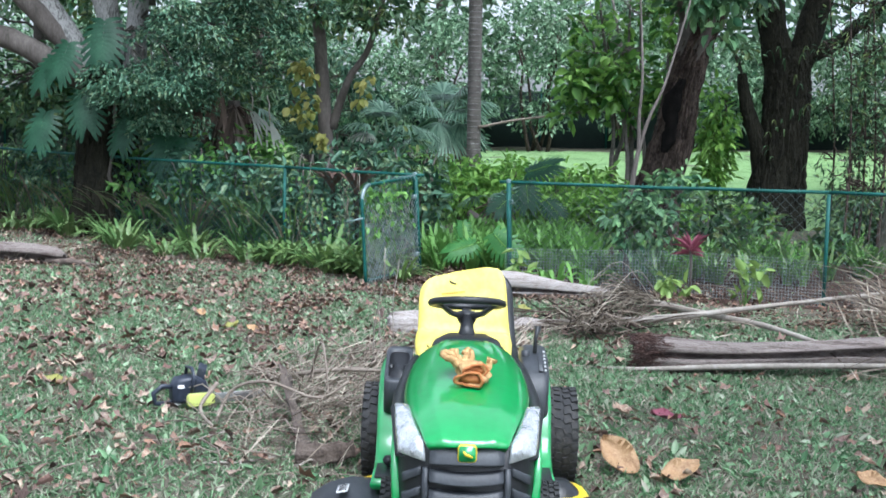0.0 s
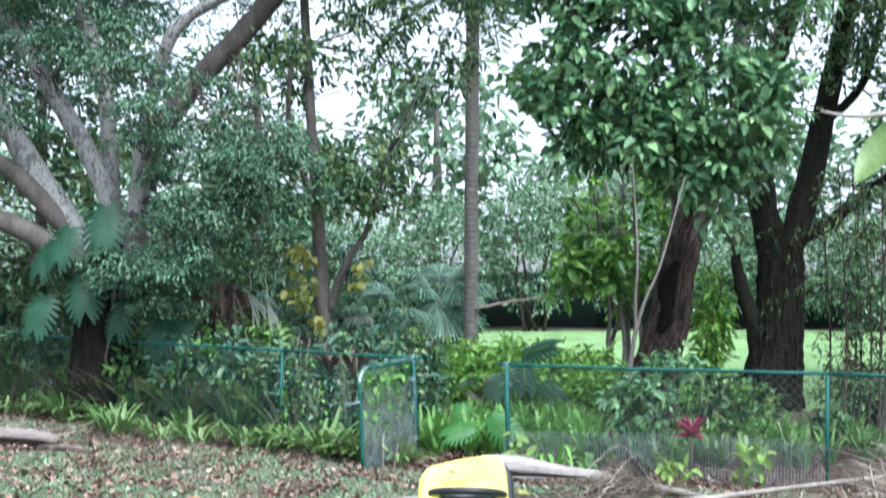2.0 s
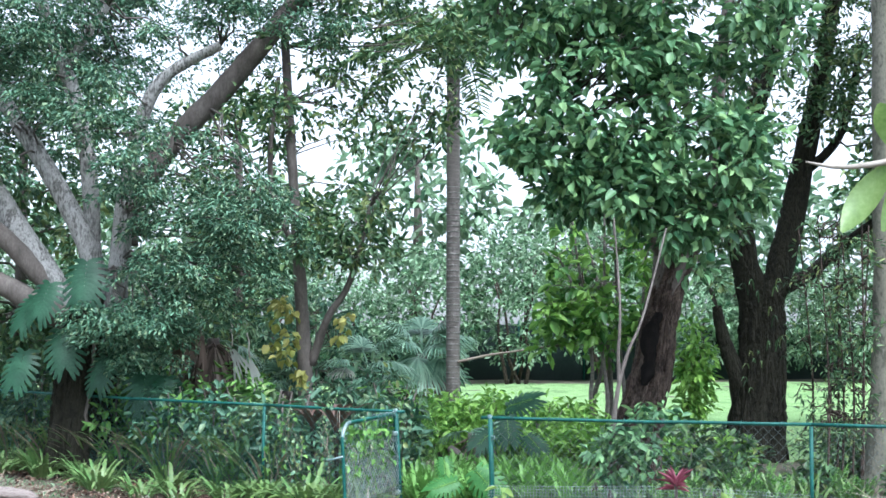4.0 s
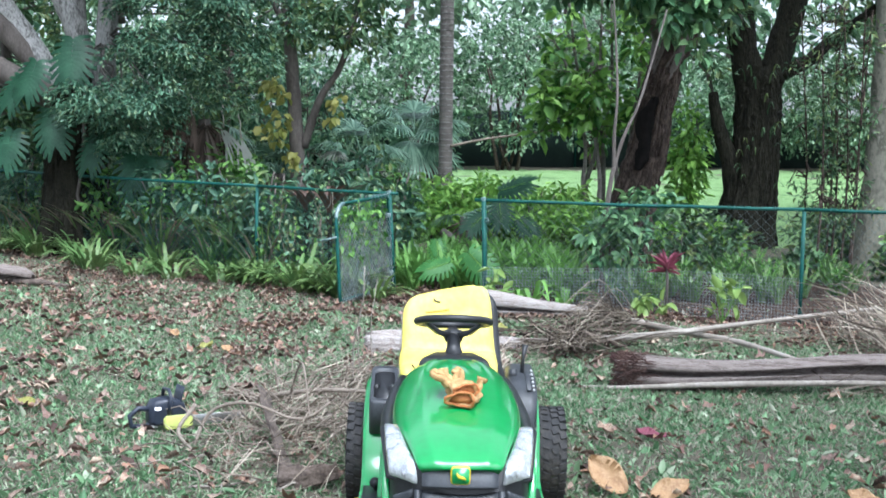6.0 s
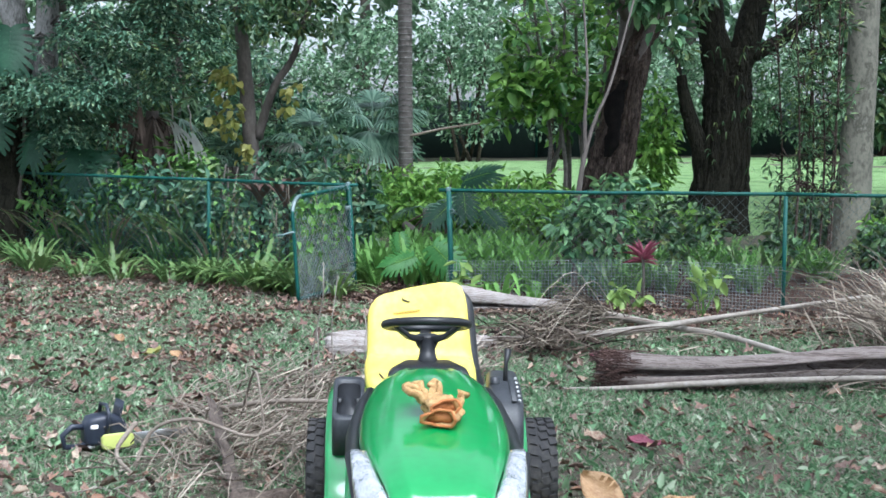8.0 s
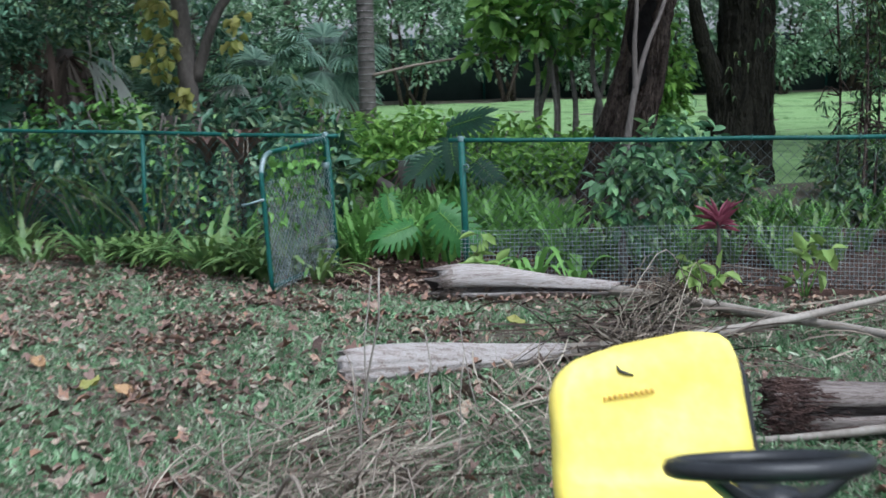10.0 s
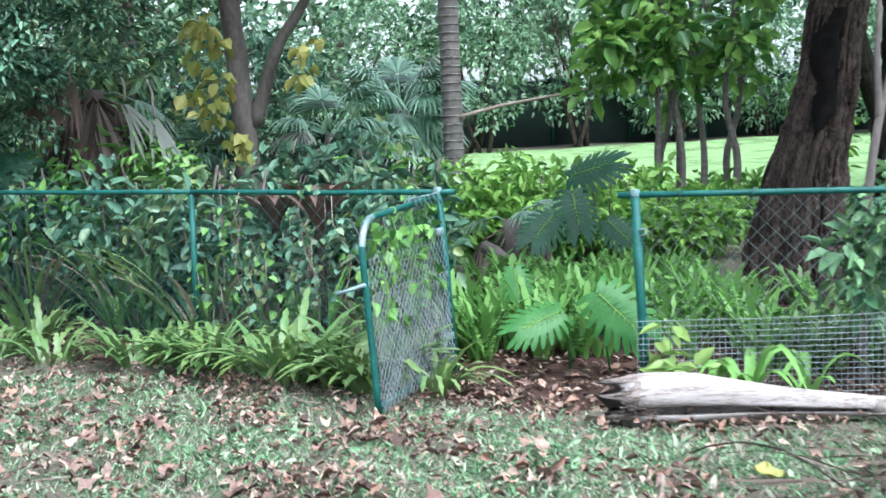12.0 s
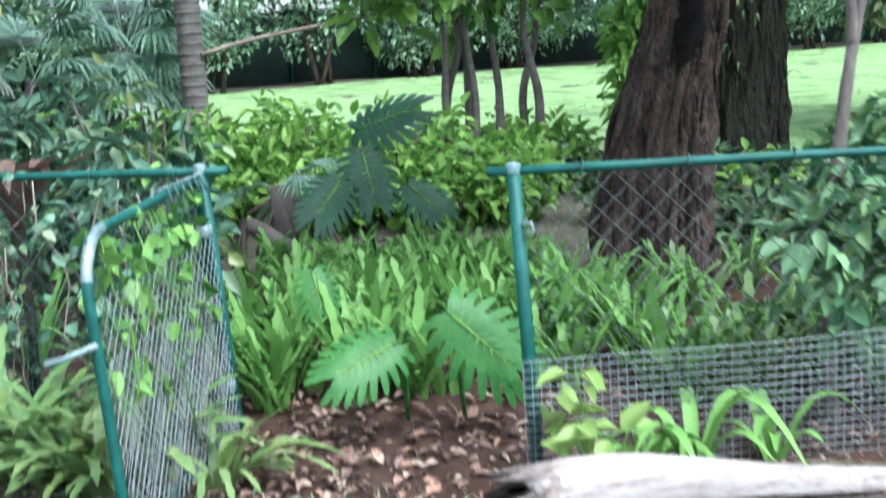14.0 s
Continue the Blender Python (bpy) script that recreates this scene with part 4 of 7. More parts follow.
def pinnate_frond(geo, base, along, size, pairs=26, arch=0.5, width=0.16, leaf=0.022, rng=RNG):
    """A fern or feather-palm frond: an arching rib with two rows of leaflets."""
    along = unit(along)
    t = np.linspace(0, 1, pairs)
    flat = unit(np.array((along[0], along[1], 0.0)) + 1e-6)
    line = np.asarray(base, float) + along * size * t[:, None] + flat * (0.35 * arch * size * t ** 2)[:, None] - np.array((0, 0, 1.0)) * (arch * size * t ** 2.2)[:, None]
    tangent = unit(np.gradient(line, axis=0))
    side = unit(np.cross(tangent, (0, 0, 1.0)))
    geo.tube(line[:: max(1, pairs // 8)], 0.004 + 0.004 * size, 4)
    reach = width * size * np.sin(np.pi * np.clip(t * 0.9 + 0.12, 0, 1)) ** 0.6 + 0.01
    for s in (-1, 1):
        leaves(geo, line[1:], side[1:] * s + tangent[1:] * 0.45 + rng.normal(size=(pairs - 1, 3)) * 0.08 + (0, 0, -0.12), reach[1:], leaf, fold=0.1, curl=0.15)
    return geo


def strap(geo, base, heading, length, width, arch):
    """One arching strap leaf with a channel along it."""
    t = np.linspace(0, 1, 8)
    d = np.array((math.cos(heading), math.sin(heading), 0.0))
    side = np.array((-d[1], d[0], 0.0))
    rise = np.sin(np.clip(t * 1.1, 0, 1.1) * math.pi * (0.45 + 0.35 * arch))
    line = np.asarray(base, float) + d * (length * 0.75 * t ** 1.25)[:, None] + np.array((0, 0, 1.0)) * (length * 0.62 * rise * (1 - 0.25 * arch * t))[:, None]
    w = width * np.sin(np.pi * (0.16 + 0.82 * t)) ** 0.7
    v = []
    for k in range(8):
        v += [line[k] - side * w[k] + (0, 0, w[k] * 0.5), line[k], line[k] + side * w[k] + (0, 0, w[k] * 0.5)]
    faces = []
    for k in range(7):
        i = 3 * k
        faces += [(i, i + 1, i + 4, i + 3), (i + 1, i + 2, i + 5, i + 4)]
    geo.add(v, faces)


def tongue(geo, base, heading, length, width, arch, rng):
    """One upright fern blade with a lobed, wavy margin and a sunken midrib."""
    n = 11
    t = np.linspace(0, 1, n)
    d = np.array((math.cos(heading), math.sin(heading), 0.0))
    side = np.array((-d[1], d[0], 0.0))
    line = np.asarray(base, float) + d * (length * (0.2 + 0.5 * min(arch, 1.2)) * t ** 1.4)[:, None] + np.array((0, 0, 1.0)) * (length * (t * (1 - 0.16 * arch) - 0.4 * arch * t ** 2.6))[:, None]
    w = width * (0.25 + 0.75 * np.sin(np.pi * np.clip(0.08 + 0.9 * t, 0, 1)) ** 0.5) * (1 + 0.22 * np.where(np.arange(n) % 2, 1, -1)) * np.where(t > 0.97, 0.2, 1)
    ripple = rng.uniform(-0.35, 0.35, (n, 2)) * width
    v = []
    for k in range(n):
        v += [line[k] - side * w[k] + (0, 0, 0.3 * w[k] + ripple[k, 0]), line[k], line[k] + side * w[k] + (0, 0, 0.3 * w[k] + ripple[k, 1])]
    geo.add(v, [f for k in range(n - 1) for f in ((3 * k, 3 * k + 1, 3 * k + 4, 3 * k + 3), (3 * k + 1, 3 * k + 2, 3 * k + 5, 3 * k + 4))])


def hollow_tree():
    """The dark leaning tree behind the fence; a black sheet paints its charred hollow and the shade in it."""
    rng = np.random.RandomState(22)
    x, y = 1.78, 15.8
    g = gz(x, y)
    t = thing("leaning_tree", "dark leaning tree with fissured bark and a charred hollow painted black", "tree", pose(0, 0, 0))
    main = [(x - 0.02, y, g - 0.15), (x + 0.06, y, 0.9), (x + 0.24, y, 1.7), (x + 0.36, y, 2.5), (x + 0.5, y, 2.95), (x + 0.76, y - 0.08, 3.5), (x + 1.0, y - 0.1, 4.1)]
    flared(t, main, 0.265, 0.13, M_BARK_DARK, 1.45, ridges=0.3, seed=4, ridge_mat=M_BARK_RIDGE)
    limbs = [
        ([(x + 0.34, y, 2.4), (x + 0.36, y - 0.05, 3.2), (x + 0.4, y - 0.1, 4.6), (x + 0.36, y - 0.2, 7.0)], 0.13, 0.07),
        ([(x + 0.38, y, 2.6), (x + 0.72, y - 0.1, 3.4), (x + 1.05, y - 0.1, 4.2), (x + 1.1, y, 5.2), (x + 1.3, y, 7.0)], 0.15, 0.07),
        ([(x + 0.36, y - 0.1, 3.2), (x - 0.2, y - 0.5, 4.2), (x - 1.0, y - 0.8, 5.2), (x - 1.8, y - 0.9, 6.0)], 0.08, 0.03)]
    for pts, a, b in limbs:
        limb(t, pts, a, b, M_BARK_BROWN)
    # black sheet proud of the trunk paints the hollow's char and inner shade
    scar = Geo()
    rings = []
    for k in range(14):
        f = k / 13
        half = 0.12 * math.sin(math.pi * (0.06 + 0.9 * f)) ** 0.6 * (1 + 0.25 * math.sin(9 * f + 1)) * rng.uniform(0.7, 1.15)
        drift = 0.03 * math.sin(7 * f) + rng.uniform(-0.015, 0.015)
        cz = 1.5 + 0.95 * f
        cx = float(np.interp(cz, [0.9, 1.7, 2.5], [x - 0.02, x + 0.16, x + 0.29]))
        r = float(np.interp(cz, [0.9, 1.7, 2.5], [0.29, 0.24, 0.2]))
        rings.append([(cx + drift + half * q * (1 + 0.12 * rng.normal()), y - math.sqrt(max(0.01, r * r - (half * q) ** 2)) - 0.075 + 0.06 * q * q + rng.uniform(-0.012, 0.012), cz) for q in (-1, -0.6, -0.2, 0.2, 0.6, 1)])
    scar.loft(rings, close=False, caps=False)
    part("hollow_shade_sheet", scar, M_HOLLOW_BLACK, t, "black sheet for the charred, shaded hollow in the bark")
    places = np.concatenate([
        blob((1.2, 14.2, 5.0), (1.4, 0.9, 1.3), 190, rng), blob((2.4, 14.3, 6.3), (1.7, 1.0, 1.1), 190, rng),
        blob((0.6, 14.4, 6.6), (1.3, 1.0, 0.9), 130, rng), blob((2.6, 14.0, 4.2), (0.8, 0.6, 0.8), 80, rng), blob((1.5, 14.0, 3.9), (0.9, 0.6, 0.5), 70, rng), blob((0.75, 14.0, 4.3), (0.6, 0.5, 0.8), 60, rng), blob((2.3, 13.9, 3.1), (0.35, 0.3, 0.4), 16, rng)])
    starts = np.concatenate([curve_through(p, 12)[3:] for p, _, _ in limbs])
    twigs(t, starts, places, 0.02, M_BARK_BROWN, rng, 150)
    crown(t, places, 13, 0.24, 0.15, 0.082, M_LEAF_BROAD, rng, 0.35)


def forked_tree():
    rng = np.random.RandomState(23)
    x, y = 4.02, 19.0
    g = gz(x, y)
    t = thing("forked_tree", "dark forked tree with mossy bark behind the fence", "tree", pose(0, 0, 0))
    flared(t, [(x - 0.15, y, g - 0.1), (x - 0.05, y, 1.4), (x, y, 2.4), (x + 0.01, y, 2.8), (x + 0.02, y, 3.1)], 0.36, 0.3, M_BARK_MOSS_SHADE, 1.55, ridges=0.12, seed=9)
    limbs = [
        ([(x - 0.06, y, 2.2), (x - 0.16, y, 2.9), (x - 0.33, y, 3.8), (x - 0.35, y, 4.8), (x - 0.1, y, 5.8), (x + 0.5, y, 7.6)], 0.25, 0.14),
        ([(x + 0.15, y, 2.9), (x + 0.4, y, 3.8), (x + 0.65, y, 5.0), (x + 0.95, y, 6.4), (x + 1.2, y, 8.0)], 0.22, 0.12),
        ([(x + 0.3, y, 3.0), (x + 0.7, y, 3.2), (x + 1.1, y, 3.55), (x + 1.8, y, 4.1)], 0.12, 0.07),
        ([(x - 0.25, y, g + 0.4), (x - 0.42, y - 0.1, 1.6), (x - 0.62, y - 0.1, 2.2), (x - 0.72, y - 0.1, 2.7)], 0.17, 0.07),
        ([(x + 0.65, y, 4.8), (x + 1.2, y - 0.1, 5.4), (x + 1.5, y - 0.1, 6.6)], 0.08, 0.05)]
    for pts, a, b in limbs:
        limb(t, pts, a, b, M_BARK_MOSS_SHADE, 14, wobble=0.12)
    places = np.concatenate([
        blob((3.3, 17.9, 5.2), (0.9, 0.8, 1.4), 70, rng), blob((4.4, 18.0, 7.9), (2.2, 1.2, 1.0), 170, rng), blob((5.7, 18.2, 6.2), (0.9, 0.9, 1.2), 80, rng),
        blob((4.75, 18.3, 6.3), (0.6, 0.4, 1.0), 60, rng), blob((3.0, 18.0, 3.6), (0.6, 0.6, 0.8), 50, rng), blob((6.2, 18.3, 4.4), (0.9, 0.8, 0.9), 70, rng)])
    starts = np.concatenate([curve_through(p, 12)[3:] for p, _, _ in limbs])
    twigs(t, starts, places, 0.02, M_BARK_BROWN, rng, 130)
    crown(t, places, 18, 0.26, 0.11, 0.045, M_LEAF_DARK, rng)
    fern = Geo()
    for k in range(26):
        z = rng.uniform(1.2, 3.0)
        a = rng.uniform(-2.6, -0.5)
        fern_base = (x + 0.36 * math.cos(a), y + 0.36 * math.sin(a), z)
        strap(fern, fern_base, a, rng.uniform(0.15, 0.35), 0.012, 0.9)
    part("epiphyte", fern, M_LEAF_DARK, t, "small strap ferns clinging to the bark")


def slim_tree(name, label, line, r0, r1, bark, centers, count, spread, ll, lw, leaf, rng, extra=(), limit=60):
    t = thing(name, label, "tree", pose(0, 0, 0))
    flared(t, line, r0, r1, bark, 1.25, 12)
    starts = [curve_through(line, 14)[5:]]
    for pts, a, b in extra:
        limb(t, pts, a, b, bark, 8)
        starts.append(curve_through(pts, 10))
    if len(centers):
        twigs(t, np.concatenate(starts), centers, 0.012, bark, rng, limit)
        crown(t, centers, count, spread, ll, lw, leaf, rng)
    return t


def middle_trees():
    rng = np.random.RandomState(24)
    g = gz(-2.85, 17.2)
    yt = slim_tree("yellowing_tree", "slim brown-barked tree with hanging yellow leaves", [(-2.75, 17.2, g - 0.1), (-2.85, 17.2, 1.7), (-2.95, 17.2, 3.0), (-3.1, 17.2, 4.6), (-3.3, 17.2, 7.0)], 0.12, 0.06, M_BARK_BROWN,
                   np.concatenate([blob((-2.9, 16.8, 5.6), (1.2, 0.9, 0.9), 60, rng), blob((-2.2, 16.9, 3.7), (0.9, 0.7, 0.6), 60, rng), blob((-1.6, 17.2, 6.8), (1.6, 1.0, 0.7), 80, rng), blob((-1.4, 17.3, 5.5), (1.1, 0.8, 0.7), 44, rng), blob((-0.3, 17.0, 6.4), (0.8, 0.8, 0.7), 45, rng)]), 16, 0.25, 0.12, 0.05, M_LEAF_DARK, rng,
                   extra=[([(-2.75, 17.2, 1.7), (-2.5, 17.1, 2.4), (-2.2, 17.1, 2.9), (-1.9, 17.0, 4.0)], 0.07, 0.03), ([(-3.0, 17.2, 3.3), (-3.4, 17.1, 4.4), (-3.3, 17.0, 5.9)], 0.05, 0.03)])
    geo = Geo()
    sprays(geo, np.concatenate([blob((-3.06, 16.75, 2.3), (0.18, 0.14, 0.55), 16, rng), blob((-2.24, 16.8, 2.3), (0.05, 0.1, 0.2), 4, rng), blob((-2.8, 16.75, 1.5), (0.08, 0.1, 0.18), 4, rng)]), 5, 0.13, 0.13, 0.1, 1.3, rng)
    part("yellow_leaves", geo, M_LEAF_YELLOW, yt, "broad yellow hanging leaves")
    g = gz(5.25, 16.6)
    slim_tree("grey_tree", "straight smooth grey trunk behind the fence", [(5.15, 16.6, g - 0.1), (5.25, 16.6, 1.5), (5.3, 16.6, 4.0), (5.3, 16.6, 9.0)], 0.24, 0.17, M_BARK_OLIVE,
              blob((6.0, 16.3, 8.0), (1.6, 1.0, 0.9), 70, rng), 13, 0.22, 0.15, 0.055, M_LEAF_BROAD, rng)
    # slender stems with round leaves beside the leaning tree
    stems = [((1.5, 20.1), (1.05, 19.9, 4.4)), ((1.62, 19.8), (1.6, 19.6, 4.8)), ((1.9, 20.0), (1.75, 19.9, 4.6)), ((2.2, 19.7), (2.3, 19.5, 4.6)), ((2.35, 20.3), (2.5, 20.3, 4.2)), ((1.75, 20.4), (1.35, 20.6, 4.0)), ((1.45, 19.9), (0.8, 19.7, 3.6))]
    for (sx, sy), top in stems:
        gg = gz(sx, sy)
        c = np.concatenate([blob((top[0] * 0.8 + sx * 0.2, top[1] - 0.1, 3.0), (0.7, 0.5, 1.3), 18, rng, 0.1)])
        sap = slim_tree("sapling", "slender sapling with broad yellow-green leaves", [(sx, sy, gg - 0.05), (sx + rng.uniform(-0.12, 0.12), sy, 1.2), (sx + rng.uniform(-0.12, 0.12), sy, 1.9), (sx * 0.5 + top[0] * 0.5, sy, 3.0), tuple(top)], rng.uniform(0.035, 0.055), 0.018, M_PALM_TRUNK, c, 10, 0.22, 0.19, 0.105, M_LEAF_SAPLING, rng, limit=20)
        tagged(sap, group="saplings beside the leaning tree")
    # dry branch caught between the palm and the saplings
    dry = Geo().tube(curve_through([(-0.8, 20.2, 1.78), (-0.3, 20.55, 1.9), (0.3, 20.8, 2.0), (0.8, 20.8, 2.08), (1.62, 19.95, 2.2)], 14), np.linspace(0.024, 0.012, 14), 7, 0.1)
    solid("bare_branch", dry, M_BARK_TWIG, "thin bare grey branch caught between palm and saplings", "branch")
    # pale sapling close behind the fence rail
    sap = thing("shrub", "pale-stemmed shrub with glossy leaves in the fence line", "shrub", pose(0, 0, 0))
    limb(sap, [(1.32, 12.8, gz(1.32, 12.8) - 0.05), (1.29, 12.78, 0.63), (1.34, 12.75, 1.24), (1.4, 12.75, 1.6), (1.5, 12.78, 1.93), (1.66, 12.9, 2.3), (1.95, 13.3, 3.3)], 0.036, 0.01, M_BARK_BROWN, 8, "stem")
    limb(sap, [(1.39, 12.75, 1.55), (1.38, 12.75, 1.9), (1.4, 12.8, 2.4), (1.35, 13.1, 3.4)], 0.024, 0.008, M_BARK_BROWN, 8, "stem")
    geo = Geo()
    sprays(geo, blob((1.42, 12.72, 0.75), (0.34, 0.14, 0.42), 42, rng), 9, 0.13, 0.115, 0.06, 0.4, rng)
    sprays(geo, blob((1.85, 13.1, 1.05), (0.35, 0.2, 0.3), 18, rng), 8, 0.13, 0.12, 0.05, 0.2, rng)
    part("foliage", geo, M_LEAF_BROAD, sap)
    # thin bamboo-like stems to the side of the forked tree
    for k in range(8):
        bx, by = 4.0 + 0.1 * k + rng.uniform(-0.08, 0.08), 15.3 + rng.uniform(-0.4, 0.6)
        gg = gz(bx, by)
        c = np.array([(bx + rng.uniform(-0.2, 0.2), by + rng.uniform(-0.15, 0.15), z) for z in rng.uniform(0.7, 3.6, 34)])
        b = slim_tree("wispy_stem", "thin wispy stem with sparse narrow leaves", [(bx, by, gg - 0.05), (bx + 0.04, by, 1.6), (bx + rng.uniform(-0.15, 0.2), by, 3.6)], 0.016, 0.008, M_BARK_DARK, c, 8, 0.12, 0.085, 0.022, M_LEAF_DARK, rng, limit=16)
        tagged(b, group="wispy stems")


def ringed_palm():
    rng = np.random.RandomState(25)
    x, y = -0.87, 20.3
    g = gz(x, y)
    t = thing("palm_tree", "slender palm with a ringed grey trunk and red-brown foot", "palm tree", pose(0, 0, 0))
    z = np.arange(g - 0.05, 7.2, 0.07)
    r = 0.115 + 0.02 * np.exp(-(z - g) * 2.2)
    part("trunk", Geo().tube(np.stack([x - 0.012 * (z - g), np.full(len(z), y), z], 1), r, 14), M_PALM_TRUNK, t)
    for k in range(44):
        zk = g + 0.3 + 0.095 * k
        part("leaf_scar", Geo().lathe([(0.112, -0.007), (0.127, -0.003), (0.127, 0.003), (0.112, 0.007)], (x - 0.012 * (zk - g), y, zk), "z", 14), M_BARK_PALE, t, "pale ring-shaped leaf scar")
    zz = np.linspace(g - 0.08, g + 0.42, 6)
    part("root_mass", Geo().tube(np.stack([np.full(6, x), np.full(6, y), zz], 1), [0.2, 0.175, 0.16, 0.155, 0.15, 0.147], 14, 0.05), M_PALM_FOOT, t, "red-brown root mass")
    geo = Geo()
    for k in range(14):
        a = 2 * math.pi * k / 14 + rng.uniform(-0.2, 0.2)
        pinnate_frond(geo, (x, y, 7.2), (math.cos(a), math.sin(a), rng.uniform(0.2, 1.1)), 2.3, 40, 0.7, 0.22, 0.05, rng)
    part("crown", geo, M_LEAF_DARK, t)


def fan_palms():
    rng = np.random.RandomState(26)
    for x, y, height, n, dead, size in ((-1.5, 21.3, 1.55, 24, 8, 0.72), (-4.2, 17.2, 1.9, 2, 34, 0.6), (-2.2, 19.4, 1.3, 14, 6, 0.6), (-3.3, 18.2, 1.1, 7, 14, 0.5), (-0.4, 17.7, 0.5, 6, 7, 0.42)):
        g = gz(x, y)
        t = thing("fan_palm", "fan palm with green fans above a skirt of dead fronds", "palm tree", pose(x, y, g), group="fan palms")
        part("trunk", Geo().tube([(0, 0, -0.1), (0.02, 0, height * 0.5), (0, 0, height)], [0.13, 0.11, 0.09], 10, 0.15), M_BARK_BROWN, t)
        for k in range(n):
            a, e = rng.uniform(0, 2 * math.pi), rng.uniform(-0.5, 1.1)
            d = np.array((math.cos(a) * math.cos(e), math.sin(a) * math.cos(e), math.sin(e)))
            hub = np.array((0, 0, height)) + d * size * 0.7
            geo = Geo().tube([(0, 0, height - 0.05), hub * 0.5 + np.array((0, 0, height * 0.5 + 0.03)), hub], 0.01, 4)
            fan_leaf(geo, hub, d + (0, 0, -0.2), size * rng.uniform(0.7, 1.0), (-d[0], -d[1], 1.0), 24, 2.7, 0.4)
            part("fan", geo, M_LEAF_FAN if rng.uniform() > 0.1 else M_LEAF_PALE, t)
        for k in range(dead):
            a = rng.uniform(math.pi, 2 * math.pi)
            hub = np.array((math.cos(a) * 0.3, math.sin(a) * 0.3, height - 0.1 - rng.uniform(0, 0.55)))
            geo = Geo().tube([(0, 0, height - 0.05), hub], 0.012, 4)
            fan_leaf(geo, hub, (math.cos(a) * 0.35, math.sin(a) * 0.35, -1.0), size * rng.uniform(0.7, 1.15), (math.cos(a), math.sin(a), 0.4), 14, 0.9, 0.1)
            part("dead_fan", geo, M_LEAF_SKIRT, t, "dry brown hanging fan")


def hedge_row():
    """Tall clipped shrubs and trees that close the lawn behind."""
    rng = np.random.RandomState(27)
    for k in range(19):
        x = -20 + 2.5 * k
        y = 36.5 + rng.uniform(-0.8, 0.8) + 0.12 * x
        g = gz(x, y)
        h = rng.uniform(3.0, 4.6) + (0.8 if 0 <= x <= 4 else 0)
        s = thing("hedge_shrub", "tall dense evergreen hedge shrub behind the back lawn", "hedge", pose(x, y, g), group="back hedge")
        for j in range(5):
            a = rng.uniform(0, 6.28)
            part("stem", Geo().tube(bent((rng.uniform(-0.3, 0.3), rng.uniform(-0.3, 0.3), -0.1), (math.cos(a) * 0.8, math.sin(a) * 0.6, h * 0.7), 5, 0, 0.08, rng), np.linspace(0.06, 0.02, 5), 6), M_BARK_DARK, s)
        geo = Geo()
        sprays(geo, blob((0, 0, h * 0.58), (1.6, 1.0, h * 0.45), 130, rng, 0.4), 30, 0.42, 0.15, 0.07, 0.2, rng)
        part("foliage", geo, M_HEDGE, s)
    f = thing("boundary_fence", "dark shade-cloth boundary fence behind the hedge", "fence", pose(0, 0, 0))
    for k in range(24):
        rings = []
        for x in np.linspace(-22 + 2.0 * k, -20 + 2.0 * k, 5):
            y = 37.9 + 0.12 * x
            z = gz(x, y)
            sag = 0.05 * math.sin(math.pi * (x + 22) / 2.0)
            rings.append([(x, y - 0.02, z - 0.1), (x, y + 0.02, z - 0.1), (x, y + 0.02, z + 1.7 - abs(sag)), (x, y - 0.02, z + 1.7 - abs(sag))])
        part("cloth_panel", Geo().loft(rings), M_SHADE_CLOTH, f)
        x = -22 + 2.0 * k
        y = 37.83 + 0.12 * x
        part("post", Geo().tube([(x, y, gz(x, y) - 0.1), (x, y, gz(x, y) + 1.8)], 0.03, 8), M_FENCE, f)
    for k in range(9):
        x, y = -26 + 7.0 * k + rng.uniform(-1, 1), 52 + rng.uniform(-4, 4)
        g = gz(x, y)
        h = rng.uniform(7, 11)
        t = thing("distant_tree", "pale hazy tree beyond the boundary fence", "tree", pose(x, y, g), group="distant trees")
        part("trunk", Geo().tube([(0, 0, -0.1), (0.1, 0, h * 0.5), (0, 0, h * 0.8)], [0.3, 0.2, 0.08], 8), M_BARK_BROWN, t)
        geo = Geo()
        sprays(geo, blob((0, 0, h * 0.62), (3.4, 2.4, h * 0.36), 130, rng, 0.3), 10, 0.8, 0.5, 0.24, 0.3, rng)
        part("crown", geo, M_HEDGE, t)


def back_trees():
    """Leafy canopy between the fence and the hedge, seen against the sky."""
    rng = np.random.RandomState(28)
    for x, y, h, w in ((7.4, 21.5, 6.2, 1.4), (-8.6, 20.5, 6.5, 2.4), (-5.2, 22.5, 6.6, 2.2), (8.2, 22.5, 6.0, 2.0), (10.5, 20.5, 6.0, 2.4), (-10.5, 16.5, 5.5, 2.0), (8.0, 16.0, 6.0, 1.6)):
        g = gz(x, y)
        t = thing("canopy_tree", "leafy dark-green tree between fence and back lawn", "tree", pose(x, y, g), group="canopy trees")
        line = [(0, 0, -0.1), (0.1, 0, h * 0.4), (0, 0.1, h * 0.85)]
        flared(t, line, 0.16, 0.06, M_BARK_BROWN, 1.3, 10)
        c = np.concatenate([blob((0, 0, h * 0.75), (w, w * 0.7, h * 0.34), 130, rng, 0.2), blob((0, -0.4, h * 0.4), (w * 0.8, w * 0.5, h * 0.24), 70, rng, 0.2)])
        twigs(t, curve_through(line, 10)[4:], c, 0.03, M_BARK_BROWN, rng, 40)
        crown(t, c, 16, 0.36, 0.17, 0.075, M_LEAF_DARK, rng)


